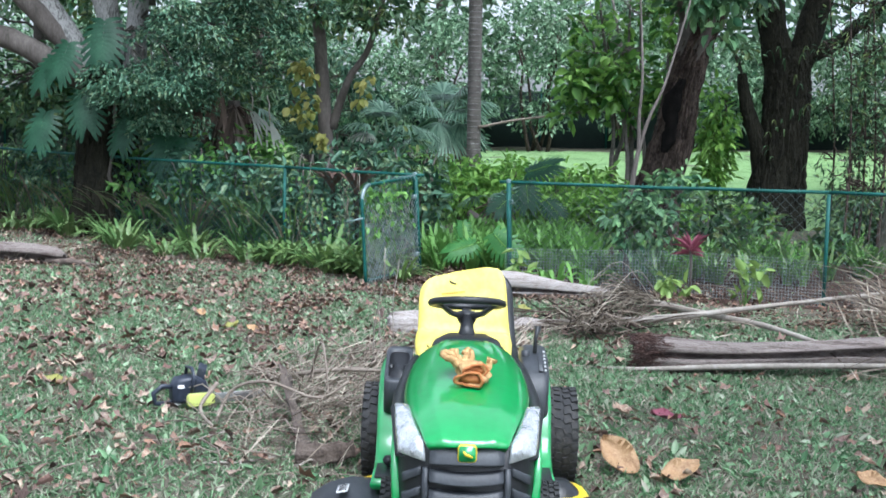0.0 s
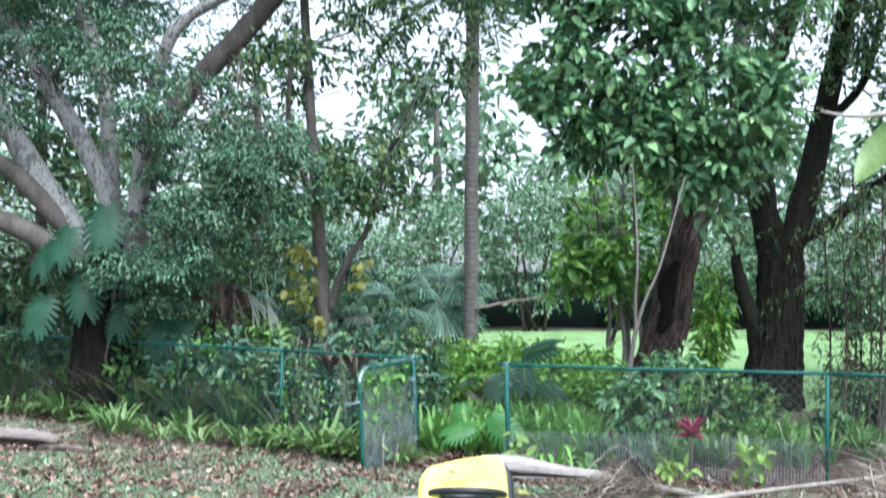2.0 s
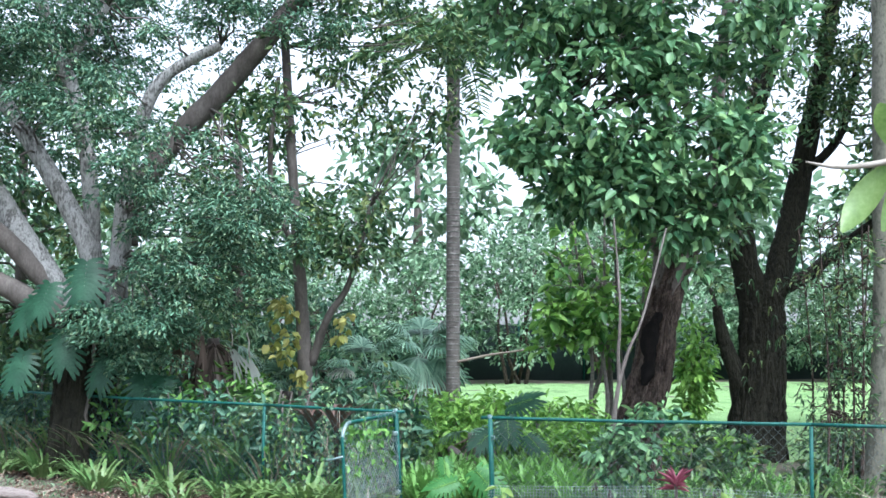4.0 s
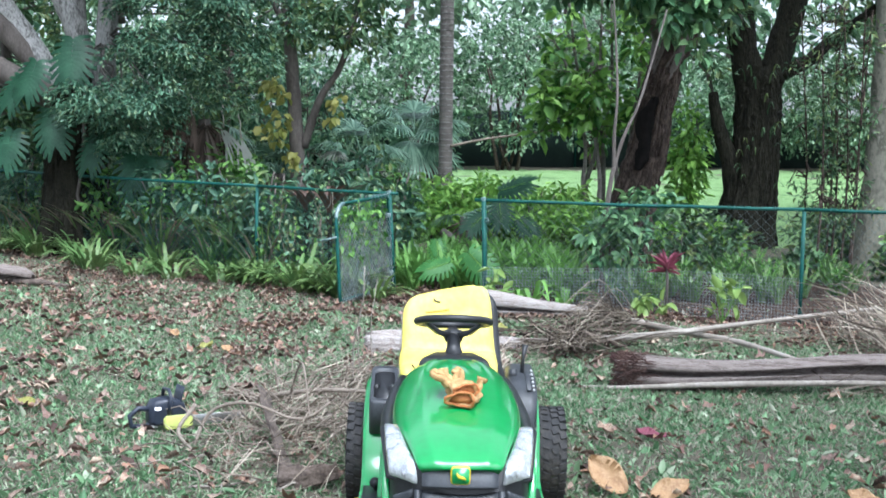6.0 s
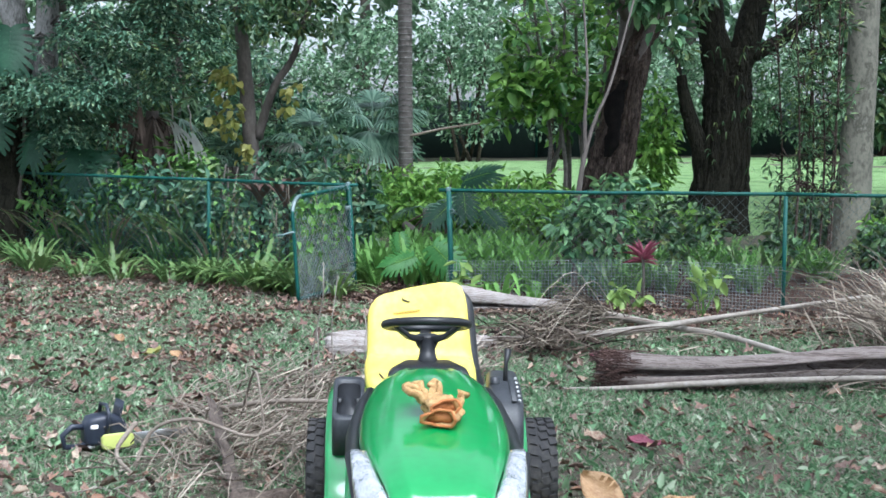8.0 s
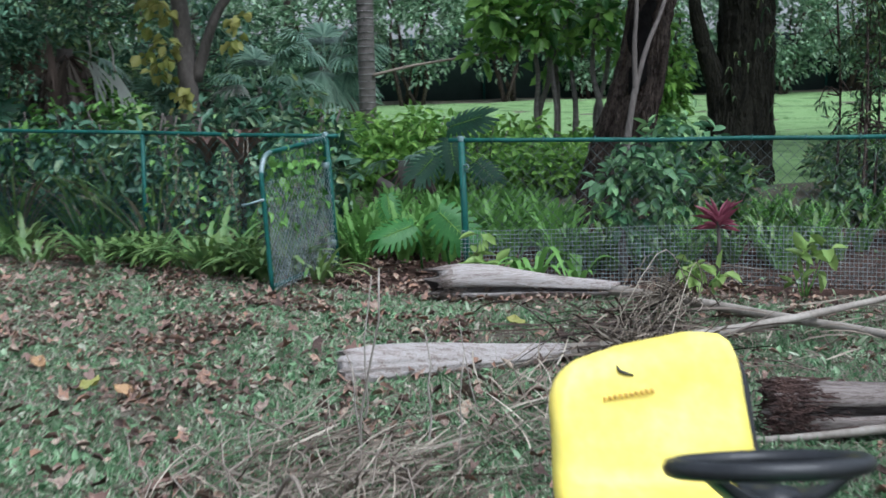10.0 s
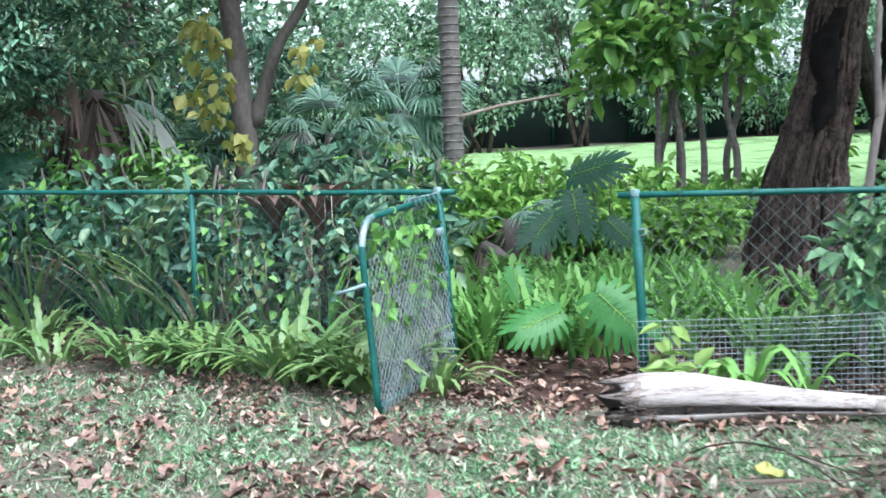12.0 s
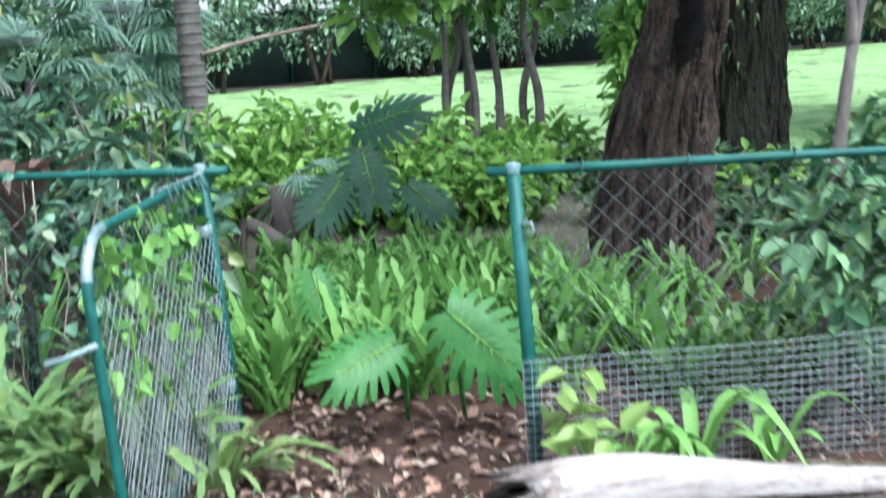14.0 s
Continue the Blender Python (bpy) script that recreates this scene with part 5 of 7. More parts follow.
def understory():
    rng = np.random.RandomState(29)
    # strap-leaved clumps along the left fence
    for k in range(17):
        f = k / 16
        x = -7.6 + 6.2 * f + rng.uniform(-0.3, 0.3)
        y = float(edge_y(x)) + rng.uniform(-0.1, 0.7)
        c = thing("strap_leaf_clump", "clump of arching strap-shaped green leaves by the fence", "plant", pose(x, y, gz(x, y)), group="strap-leaved clumps")
        geo = Geo()
        big = rng.uniform(0.65, 1.25)
        for j in range(int(rng.uniform(26, 50))):
            a = rng.uniform(0, 2 * math.pi)
            geo = Geo()
            tongue(geo, (0.14 * math.cos(a), 0.1 * math.sin(a), 0), a + rng.uniform(-0.5, 0.5), big * rng.uniform(0.3, 0.68), rng.uniform(0.014, 0.027), rng.uniform(0.5, 1.5), rng)
            part("leaf", geo, M_LEAF_STRAP, c)
    for k in range(13):
        x = -8.6 + 0.48 * k + rng.uniform(-0.15, 0.15)
        y = float(np.interp(x, [-9, -6, -2.9], [18.8, 16.7, 14.6])) + rng.uniform(0.15, 0.5)
        c = thing("grassy_clump", "upright clump of grey-green blades behind the fence", "plant", pose(x, y, gz(x, y)), group="grassy clumps")
        for j in range(22):
            a = rng.uniform(0, 2 * math.pi)
            geo = Geo()
            strap(geo, (0.12 * math.cos(a), 0.1 * math.sin(a), 0), a, rng.uniform(0.7, 1.3), rng.uniform(0.01, 0.02), rng.uniform(-0.3, 0.15))
            part("blade", geo, M_LEAF_STRAP if rng.uniform() > 0.3 else M_LEAF_DEAD, c)
    for k in range(9):
        x = -2.75 + 0.19 * k + rng.uniform(-0.08, 0.08)
        y = float(edge_y(x)) + rng.uniform(-0.05, 0.35)
        c = thing("strap_leaf_clump", "clump of arching strap-shaped green leaves by the fence", "plant", pose(x, y, gz(x, y)), group="strap-leaved clumps")
        for j in range(30):
            a = rng.uniform(0, 2 * math.pi)
            geo = Geo()
            tongue(geo, (0.1 * math.cos(a), 0.08 * math.sin(a), 0), a + rng.uniform(-0.5, 0.5), rng.uniform(0.3, 0.62), rng.uniform(0.013, 0.024), rng.uniform(0.6, 1.6), rng)
            part("leaf", geo, M_LEAF_OLIVE if j % 3 == 0 else M_LEAF_STRAP, c)
    for x, y, n, size in ((0.55, 12.45, 10, 0.75), (0.38, 12.5, 8, 0.55), (0.9, 12.5, 7, 0.5)):
        c = thing("strap_leaf_clump", "light green strap-leaved clump at the foot of the mesh", "plant", pose(x, y, gz(x, y)), group="strap-leaved clumps")
        geo = Geo()
        for j in range(n):
            a = rng.uniform(0, 2 * math.pi)
            geo = Geo()
            strap(geo, (0.03 * math.cos(a), 0.03 * math.sin(a), 0), a, size * rng.uniform(0.5, 0.95), 0.026, rng.uniform(0.3, 0.9))
            part("leaf", geo, M_LEAF_FERN, c)
    # sword ferns through the gateway and behind the right fence
    spots = [(rng.uniform(-1.1, 0.95), 13.85 + 2.6 * rng.uniform(0, 1) ** 1.4) for k in range(78)] + [(rng.uniform(0.7, 6.2), rng.uniform(13.0, 15.3)) for k in range(34)] + [(rng.uniform(0.25, 3.6), rng.uniform(12.95, 13.7)) for k in range(20)] + [(rng.uniform(0.5, 4.2), rng.uniform(13.3, 15.2)) for k in range(22)] + [(rng.uniform(-7.5, -1.5), 0) for k in range(16)]
    for x, y in spots:
        y = y or float(edge_y(x)) + rng.uniform(1.0, 2.2)
        c = thing("sword_fern", "bright green sword fern clump, blades darkened for shade at the right", "fern", pose(x, y, gz(x, y)), group="sword ferns")
        geo = Geo()
        for j in range(14):
            a = rng.uniform(0, 2 * math.pi)
            geo = Geo()
            if j < 9:
                tongue(geo, (0.06 * math.cos(a), 0.06 * math.sin(a), 0), a, rng.uniform(0.34, 0.62) * (0.8 if y > 15.4 or x > 0.95 else 1.0), rng.uniform(0.017, 0.03), rng.uniform(0.1, 0.85), rng)
                # right of the gate a darker green paints the shade behind the fence
                part("frond", geo, M_LEAF_STRAP if x > 0.95 else M_LEAF_FERN, c)
                continue
            pinnate_frond(geo, (0, 0, 0), (math.cos(a) * 0.45, math.sin(a) * 0.45, rng.uniform(0.9, 1.7)), rng.uniform(0.5, 0.95) * (0.65 if y > 15.4 else 0.62), 34, 0.25, 0.075, 0.017, rng)
            part("frond", geo, M_LEAF_FERN, c)
    # monstera leaves in the gateway
    for x, y, z, size, d, nrm in ((-0.16, 13.25, 0.54, 0.34, (0.62, -0.3, -0.6), (-0.25, -0.8, 0.55)), (-0.4, 13.35, 0.42, 0.28, (-0.85, -0.3, -0.3), (0.0, -0.75, 0.65)),
                                 (0.12, 17.1, 1.15, 0.4, (0.9, -0.3, 0.3), (-0.25, -0.75, 0.7)), (0.1, 16.9, 1.0, 0.36, (0.1, -0.5, -0.8), (0, -0.8, 0.6)), (-0.1, 16.7, 0.82, 0.34, (-0.5, -0.5, -0.5), (0, -0.8, 0.5)),
                                 (0.4, 16.8, 0.75, 0.3, (0.5, -0.5, -0.5), (0, -0.8, 0.5)), (-0.6, 14.3, 0.6, 0.2, (0.1, -0.4, -0.8), (0, -0.9, 0.4))):
        m = thing("monstera", "split-leaved monstera with one large glossy blade", "plant", pose(x, y, gz(x, y)), group="monsteras")
        geo = Geo()
        monstera_leaf(geo, (0, 0, z - gz(x, y)), d, size, nrm)
        blade = part("leaf_blade", geo, M_LEAF_MONSTERA if y < 15 else M_LEAF_MONSTERA_SHADED, m)
        part("midrib", midrib(Geo(), (0, 0, z - gz(x, y)), d, size, nrm), M_LEAF_LIME, blade, "pale yellow-green ribs")
        part("leaf_stalk", Geo().tube(bent((0.1, 0.25, 0), np.array((0, 0.03, z - gz(x, y) - 0.02)) - unit(d) * size * 0.1, 5, -0.03, 0.01, rng), 0.011, 5), M_LEAF_MONSTERA, m)
    # dead palm stem leaning among the monsteras, with torn bark about it
    log = thing("fallen_log", "grey-brown dead palm log leaning among the plants", "log", pose(-0.3, 16.7, gz(-0.3, 16.7)))
    part("bole", Geo().tube(bent((0.15, -0.15, 0.03), (-0.4, 0.28, 0.34), 8, 0.02, 0.01, rng), np.linspace(0.075, 0.06, 8), 12, 0.12), M_BARK_BROWN, log)
    for k in range(16):
        at = np.array((rng.uniform(-0.5, 0.9), rng.uniform(-0.3, 0.6), 0.03))
        d = np.array((rng.uniform(-0.4, 0.4), rng.uniform(-0.2, 0.2), rng.uniform(0.0, 0.12)))
        part("bark_strip", Geo().tube(bent(at, at + d, 5, -0.02, 0.02, rng), np.linspace(0.03, 0.012, 5), 7, 0.3), M_BARK_CHUNK, log)
    # lime shrubs in the sun behind, and dark-leaved copies for shade at the right
    for k in range(84):
        if k >= 72:
            x, y, size = rng.uniform(-9.6, -7.6), rng.uniform(18.8, 20.4), rng.uniform(0.9, 1.5)
        elif k >= 56:
            x, y, size = rng.uniform(-1.15, 1.3), rng.uniform(18.6, 20.2), rng.uniform(0.9, 1.35)
        elif k < 30:
            x, y, size = rng.uniform(-0.6, 2.6), rng.uniform(18.0, 21.5), rng.uniform(0.5, 0.9)
        else:
            x, y, size = rng.uniform(2.2, 7.5), rng.uniform(15.2, 19.5), rng.uniform(0.5, 0.85)
        s = thing("low_shrub", "low shrub with yellow-green leaves, darkened for shade at the right", "shrub", pose(x, y, gz(x, y)), group="low sunlit shrubs")
        for j in range(5):
            part("stem", Geo().tube(bent((0, 0, -0.03), np.array((rng.uniform(-0.3, 0.3), rng.uniform(-0.3, 0.3), rng.uniform(0.4, 0.7))) * size, 4, 0, 0.02, rng), 0.008, 4), M_BARK_BROWN, s)
        geo = Geo()
        sprays(geo, blob((0, 0, 0.42 * size), (0.42 * size, 0.4 * size, 0.34 * size), 24, rng), 8, 0.16, 0.13, 0.06, 0.1, rng)
        # dark foliage on part of the right-hand shrubs paints the shade there
        part("foliage", geo, M_LEAF_DARK if 34 <= k < 56 else M_LEAF_LIME, s)
    # dark shrubs behind the left fence
    for k in range(34):
        x = rng.uniform(-9, -1.3)
        y = float(np.interp(x, [-9, -6, -2.9, -1.1], [18.8, 16.7, 14.6, 13.7])) + rng.uniform(0.35, 2.0) + (1.2 if x > -2.7 else 0)
        s = thing("understory_shrub", "leafy shrub crowding the back of the fence", "shrub", pose(x, y, gz(x, y)), group="shrubs behind the fence")
        for j in range(6):
            part("stem", Geo().tube(bent((0, 0, -0.03), (rng.uniform(-0.4, 0.4), rng.uniform(-0.3, 0.3), rng.uniform(0.7, 1.3)), 4, 0, 0.03, rng), 0.01, 4), M_BARK_BROWN, s)
        geo = Geo()
        wide = rng.uniform(0.7, 1.3)
        sprays(geo, blob((0, 0, 0.7), (0.5, 0.4, rng.uniform(0.4, 0.75)), 42, rng), 9, 0.18, 0.11 * wide, 0.05 * wide, 0.1, rng)
        part("foliage", geo, (M_LEAF_FERN, M_LEAF_GREY, M_LEAF_GREY, M_LEAF_DARK, M_LEAF_DARK, M_LEAF_DARK)[rng.randint(6)], s)
    # tall leafy shrubs that close the view to the back lawn beside the palm
    for x, y, h, w, mat in ((-1.6, 23.2, 2.0, 0.9, M_LEAF_GREY), (-3.3, 20.5, 2.8, 1.0, M_LEAF_GREY), (-4.6, 19.3, 2.6, 0.9, M_LEAF_DARK), (-5.9, 18.9, 2.8, 1.0, M_LEAF_GREY), (-7.4, 19.4, 3.0, 1.1, M_LEAF_DARK), (-1.9, 17.6, 1.5, 0.5, M_LEAF_GREY), (-3.7, 17.0, 1.6, 0.5, M_LEAF_FERN),
                            (2.98, 19.0, 2.3, 0.24, M_LEAF_LIME), (7.2, 18.6, 2.6, 0.8, M_LEAF_GREY)):
        s = thing("tall_shrub", "tall leafy shrub among the trees behind the fence", "shrub", pose(x, y, gz(x, y)), group="tall shrubs behind the fence")
        stem = [(0, 0, -0.05), (rng.uniform(-0.1, 0.1), 0, h * 0.4), (rng.uniform(-0.2, 0.2), 0.1, h * 0.8)]
        limb(s, stem, 0.03, 0.01, M_BARK_BROWN, 7, "stem")
        c = blob((0, 0, h * 0.55), (w, w * 0.7, h * 0.46), int(60 + 60 * w * h / 2), rng, 0.2)
        twigs(s, curve_through(stem, 8)[2:], c, 0.01, M_BARK_BROWN, rng, 26)
        crown(s, c, 11, 0.2, 0.14, 0.055, mat, rng, 0.5)
    # bleached and brown fans that hang by the old fan palm
    for x, y, z, size, mat, label in ((-3.78, 16.6, 1.95, 0.75, M_LEAF_PALE, "bleached hanging palm fan"), (-3.5, 16.5, 1.8, 0.65, M_LEAF_PALE, "bleached hanging palm fan"), (-4.35, 16.4, 2.3, 0.75, M_LEAF_SKIRT, "dry brown hanging palm fan"), (-4.15, 16.3, 2.1, 0.7, M_LEAF_SKIRT, "dry brown hanging palm fan"), (-4.5, 16.5, 2.05, 0.6, M_LEAF_SKIRT, "dry brown hanging palm fan")):
        f = thing("hanging_fan", label, "palm frond", pose(x, y, z), group="hanging dead fans")
        hang = (rng.uniform(0.35, 0.6) if mat == M_LEAF_PALE else rng.uniform(-0.2, 0.2), -0.25, -1.0)
        few = 5 if mat == M_LEAF_PALE else 8
        for k in range(few):
            lean = np.array(hang) + rng.normal(size=3) * 0.06
            part("fan_segment", fan_leaf(Geo(), rng.normal(size=3) * 0.02, lean, size * rng.uniform(0.55, 1.0), (0, -1, 0.25), few, 0.55, 0.05, k), mat, f)
        part("stalk", Geo().tube(bent((0, 0, 0), (-0.25, 0.9, 0.35), 6, -0.05, 0.01, rng), 0.012, 5), M_RACHIS, f)
    # maroon bromeliads
    for x, y, size in ((-1.98, 14.7, 0.6), (-2.32, 14.95, 0.45), (-3.0, 16.0, 0.5)):
        b = thing("bromeliad", "maroon bromeliad with broad upright leaves", "plant", pose(x, y, gz(x, y) + 0.95), group="bromeliads")
        for j in range(15):
            geo = Geo()
            strap(geo, (0, 0, -0.12), rng.uniform(0, 6.28), size * rng.uniform(0.7, 1.05), 0.04, rng.uniform(-0.2, 0.5))
            part("leaf", geo, M_LEAF_MAROON, b)
        part("stem", Geo().tube([(0, 0, -1.0), (0.02, 0, -0.6), (0, 0, -0.1)], [0.03, 0.025, 0.04], 9, 0.15), M_BARK_MOSS_SHADE, b)
    # pink cordyline and variegated plant before the fence
    c = thing("cordyline", "small cordyline with hot-pink leaves on a thin stem", "plant", pose(1.93, 12.2, gz(1.93, 12.2)))
    part("stem", Geo().tube([(0, 0, -0.05), (0.01, 0, 0.3), (0, 0, 0.52)], 0.014, 6), M_BARK_BROWN, c)
    for j in range(24):
        a, e = rng.uniform(0, 6.28), rng.uniform(0.05, 1.3)
        blade = leaves(Geo(), [(0, 0, rng.uniform(0.46, 0.54))], [(math.cos(a) * math.cos(e), math.sin(a) * math.cos(e), math.sin(e))], rng.uniform(0.15, 0.25), 0.03)
        part("leaf", blade, M_LEAF_PINK, c)
    for x, y, h, s2 in ((2.42, 11.6, 0.42, 0.2), (0.2, 12.5, 0.5, 0.17), (1.75, 11.9, 0.25, 0.12)):
        v = thing("variegated_plant", "small plant with yellow-variegated leaves", "plant", pose(x, y, gz(x, y)), group="variegated plants")
        for q in blob((0, 0, h * 0.62), (s2, s2 * 0.7, h * 0.4), 7, rng):
            stem = part("stem", Geo().tube(bent((0, 0, -0.02), q, 5, 0, 0.01, rng), np.linspace(0.006, 0.003, 5), 5), M_LEAF_FERN, v)
            for j in range(4):
                part("leaf", sprays(Geo(), [q], 1, 0.06, 0.13, 0.065, 0.2, rng), M_LEAF_VARIEGATED, stem)


left_tree()
hollow_tree()
forked_tree()
middle_trees()
ringed_palm()
fan_palms()
hedge_row()
back_trees()
understory()


# ---- riding mower ----
def ring_tube(center, radius, tube, tilt, steps=32, sides=8):
    pts = [(center[0] + radius * math.cos(a), center[1] + radius * math.sin(a) * math.cos(tilt), center[2] - radius * math.sin(a) * math.sin(tilt)) for a in np.linspace(0, 2 * math.pi, steps + 1)]
    return Geo().tube(pts, tube, sides, cap=False)


def round_rect(w, h, r, n=4):
    """Outline of a rounded rectangle in (across, up)."""
    out = []
    for cx, cy, a0 in ((w / 2 - r, h / 2 - r, 0), (-w / 2 + r, h / 2 - r, 90), (-w / 2 + r, -h / 2 + r, 180), (w / 2 - r, -h / 2 + r, 270)):
        for k in range(n + 1):
            a = radians(a0 + 90 * k / n)
            out.append((cx + r * math.cos(a), cy + r * math.sin(a)))
    return out


def wheel(parent, name, x, y, r, width, rim_mat):
    side = 1 if x > 0.05 else -1
    w = thing_part(name, parent)
    prof = [(r * 0.55, -width / 2 * 0.8), (r * 0.8, -width / 2), (r * 0.94, -width * 0.46), (r, -width * 0.36), (r * 1.005, 0), (r, width * 0.36), (r * 0.94, width * 0.46), (r * 0.8, width / 2), (r * 0.55, width / 2 * 0.8)]
    geo = Geo().lathe(prof, (x, y, r), "x", 36)
    lugs = 30
    for k in range(lugs):
        a = 2 * math.pi * k / lugs
        for row, off in ((-0.36, 0), (-0.13, 0.5), (0.13, 0), (0.36, 0.5)):
            b = a + off * 2 * math.pi / lugs
            turn = Matrix.Rotation(b, 4, "X") @ Matrix.Rotation(radians(14 * (1 if row > 0 else -1)), 4, "Z")
            geo.box((x + row * width, y - math.sin(b) * r * 0.995, r + math.cos(b) * r * 0.995), (width * 0.2, r * 0.13, 0.018), turn)
    part("tyre", geo, M_RUBBER, w, smooth=False)
    hub = Geo().lathe([(0.0, side * width * 0.3), (r * 0.2, side * width * 0.3), (r * 0.25, side * width * 0.15), (r * 0.5, side * width * 0.18), (r * 0.56, side * width * 0.42), (r * 0.56, -side * width * 0.4)], (x, y, r), "x", 24)
    part("rim", hub, rim_mat, w, "yellow wheel rim")
    return w


def thing_part(name, parent):
    """A part that only gathers sub-parts: a hub core of its own."""
    ob = new(name)
    ob.parent = parent
    ob.empty_display_size = 0.05
    return ob


MOWER = pose(0.112, 4.79, 0.0, 0, 0, 4.4)


def hood_z(y):
    """Height of the hood's crest along the mower."""
    return float(np.interp(y, [-1.43, -1.38, -1.25, -1.0, -0.7, -0.45, -0.3], [0.572, 0.6, 0.644, 0.69, 0.733, 0.756, 0.762]))


def build_mower():
    m = thing("riding_mower", "green riding lawn mower with yellow seat parked on the lawn", "lawn mower", MOWER)
    # hood
    rings = []
    for y, hw, side in ((-0.27, 0.16, 0.70), (-0.3, 0.2, 0.668), (-0.4, 0.235, 0.64), (-0.55, 0.258, 0.612), (-0.72, 0.267, 0.59), (-0.88, 0.262, 0.582), (-1.02, 0.245, 0.594), (-1.14, 0.222, 0.606), (-1.25, 0.196, 0.598), (-1.34, 0.175, 0.586), (-1.4, 0.162, 0.572), (-1.425, 0.15, 0.558)):
        top = hood_z(y) if y > -1.42 else 0.566
        crease = lambda a: 0.006 * math.exp(-((abs(a) - 0.62) / 0.13) ** 2)
        ring = [(hw * math.sin(a) * (1 + 0.02 * math.cos(2 * a)), y - 0.03 * math.cos(a) * (1 if y < -1.2 else 0), side + (top - side) * max(0.0, math.cos(a)) ** 0.7 + crease(a)) for a in np.linspace(-math.pi / 2, math.pi / 2, 29)]
        rings.append(ring + [(hw * 0.9, y, side - 0.014), (-hw * 0.9, y, side - 0.014)])
    part("hood", Geo().loft(rings), M_GREEN_PAINT, m, "glossy green hood with scuffs")
    # lower body under the hood
    rings = []
    for y, hw, top, low in ((-0.2, 0.2, 0.6, 0.24), (-0.55, 0.25, 0.585, 0.22), (-0.9, 0.262, 0.57, 0.2), (-1.15, 0.265, 0.56, 0.2), (-1.27, 0.25, 0.52, 0.21)):
        rings.append([(q[0], y, (top + low) / 2 + q[1]) for q in round_rect(2 * hw, top - low, 0.03)])
    part("side_panel", Geo().loft(rings), M_GREEN_PAINT, m)
    # grille with louvres
    rings = []
    for y, hw, top, low in ((-1.22, 0.256, 0.56, 0.2), (-1.33, 0.247, 0.568, 0.21), (-1.385, 0.215, 0.572, 0.22), (-1.405, 0.165, 0.572, 0.23)):
        rings.append([(q[0], y, (top + low) / 2 + q[1]) for q in round_rect(2 * hw, top - low, 0.03)])
    grille = part("grille", Geo().loft(rings), M_BLACK_PLASTIC, m)
    for k in range(5):
        z = 0.527 - 0.074 * k
        high = 0.062 if k == 0 else 0.046
        pts = [(x, -1.432 + 0.75 * x * x, z - (0.012 * (1 - (x / 0.135) ** 2) if k else 0)) for x in np.linspace(-0.135, 0.135, 11)]
        rings = [[(p[0], p[1] + q[0] + 0.5 * q[1], p[2] + q[1]) for q in round_rect(0.03, high, 0.008, 2)] for p in pts]
        part("louvre", Geo().loft(rings), M_GREY_PLASTIC, grille)
        for s in (-1, 1):
            if k:
                pts = [(s * x, -1.432 + 0.9 * x * x + 0.006, z + 0.02 - 0.5 * (x - 0.15)) for x in np.linspace(0.165, 0.236, 5)]
                rings = [[(p[0], p[1] + q[0], p[2] + q[1]) for q in round_rect(0.026, 0.034, 0.007, 2)] for p in pts]
                part("louvre", Geo().loft(rings), M_GREY_PLASTIC, grille)
    for s in (-1, 1):
        part("grille_bar", Geo().tube([(s * 0.148, -1.415, 0.48), (s * 0.15, -1.424, 0.4), (s * 0.14, -1.41, 0.21)], 0.013, 8), M_GREY_PLASTIC, grille)
        part("grille_edge", Geo().loft([[(s * x + q[0], y, z + q[1]) for q in round_rect(0.026, 0.09, 0.01)] for x, y, z in ((0.272, -1.0, 0.56), (0.272, -1.15, 0.52), (0.268, -1.29, 0.46), (0.262, -1.33, 0.37), (0.25, -1.34, 0.26))]), M_GREEN_PAINT, m)
        # lamp
        lamp = Geo()
        inner = curve_through([(0.152, -1.425, 0.503), (0.16, -1.408, 0.568), (0.195, -1.28, 0.61), (0.228, -1.12, 0.645)], 13)
        outer = curve_through([(0.254, -1.36, 0.52), (0.266, -1.29, 0.565), (0.276, -1.19, 0.61), (0.28, -1.1, 0.643)], 13)
        rows = []
        for k in range(13):
            v = k / 12
            swell = 0.028 * math.sin(math.pi * (0.1 + 0.8 * v)) ** 0.6
            front = [inner[k] + (outer[k] - inner[k]) * u + np.array((0.35, -0.8, 0.4)) * swell * (4 * u * (1 - u)) ** 0.6 for u in np.linspace(0, 1, 11)]
            rows.append([(s * p[0], p[1], p[2]) for p in front] + [(s * p[0] * 0.97, p[1] + 0.04, p[2] - 0.02) for p in (outer[k], inner[k])])
        lamp.loft(rows)
        lamp_ob = part("headlight", lamp, M_HEADLAMP, m, "clear moulded headlight with bright reflector")
        part("lens_rib", Geo().tube([(s * 0.2, -1.41, 0.53), (s * 0.215, -1.36, 0.585), (s * 0.25, -1.2, 0.63)], 0.003, 6), M_STEEL, lamp_ob)
        part("headlight_surround", Geo().tube([(s * 0.148, -1.4, 0.485), (s * 0.255, -1.335, 0.503), (s * 0.285, -1.09, 0.622), (s * 0.275, -0.95, 0.58), (s * 0.276, -0.65, 0.585), (s * 0.25, -0.38, 0.63), (s * 0.22, -0.27, 0.67)], [0.008, 0.009, 0.012, 0.026, 0.03, 0.028, 0.02], 8), M_BLACK_PLASTIC, m)
    # badge: plain shapes only
    rim = Geo().loft([[(q[0], y, 0.542 + q[1]) for q in round_rect(0.07 * sc, 0.066 * sc, 0.014 * sc)] for y, sc in ((-1.43, 1.0), (-1.452, 1.0), (-1.456, 0.92))])
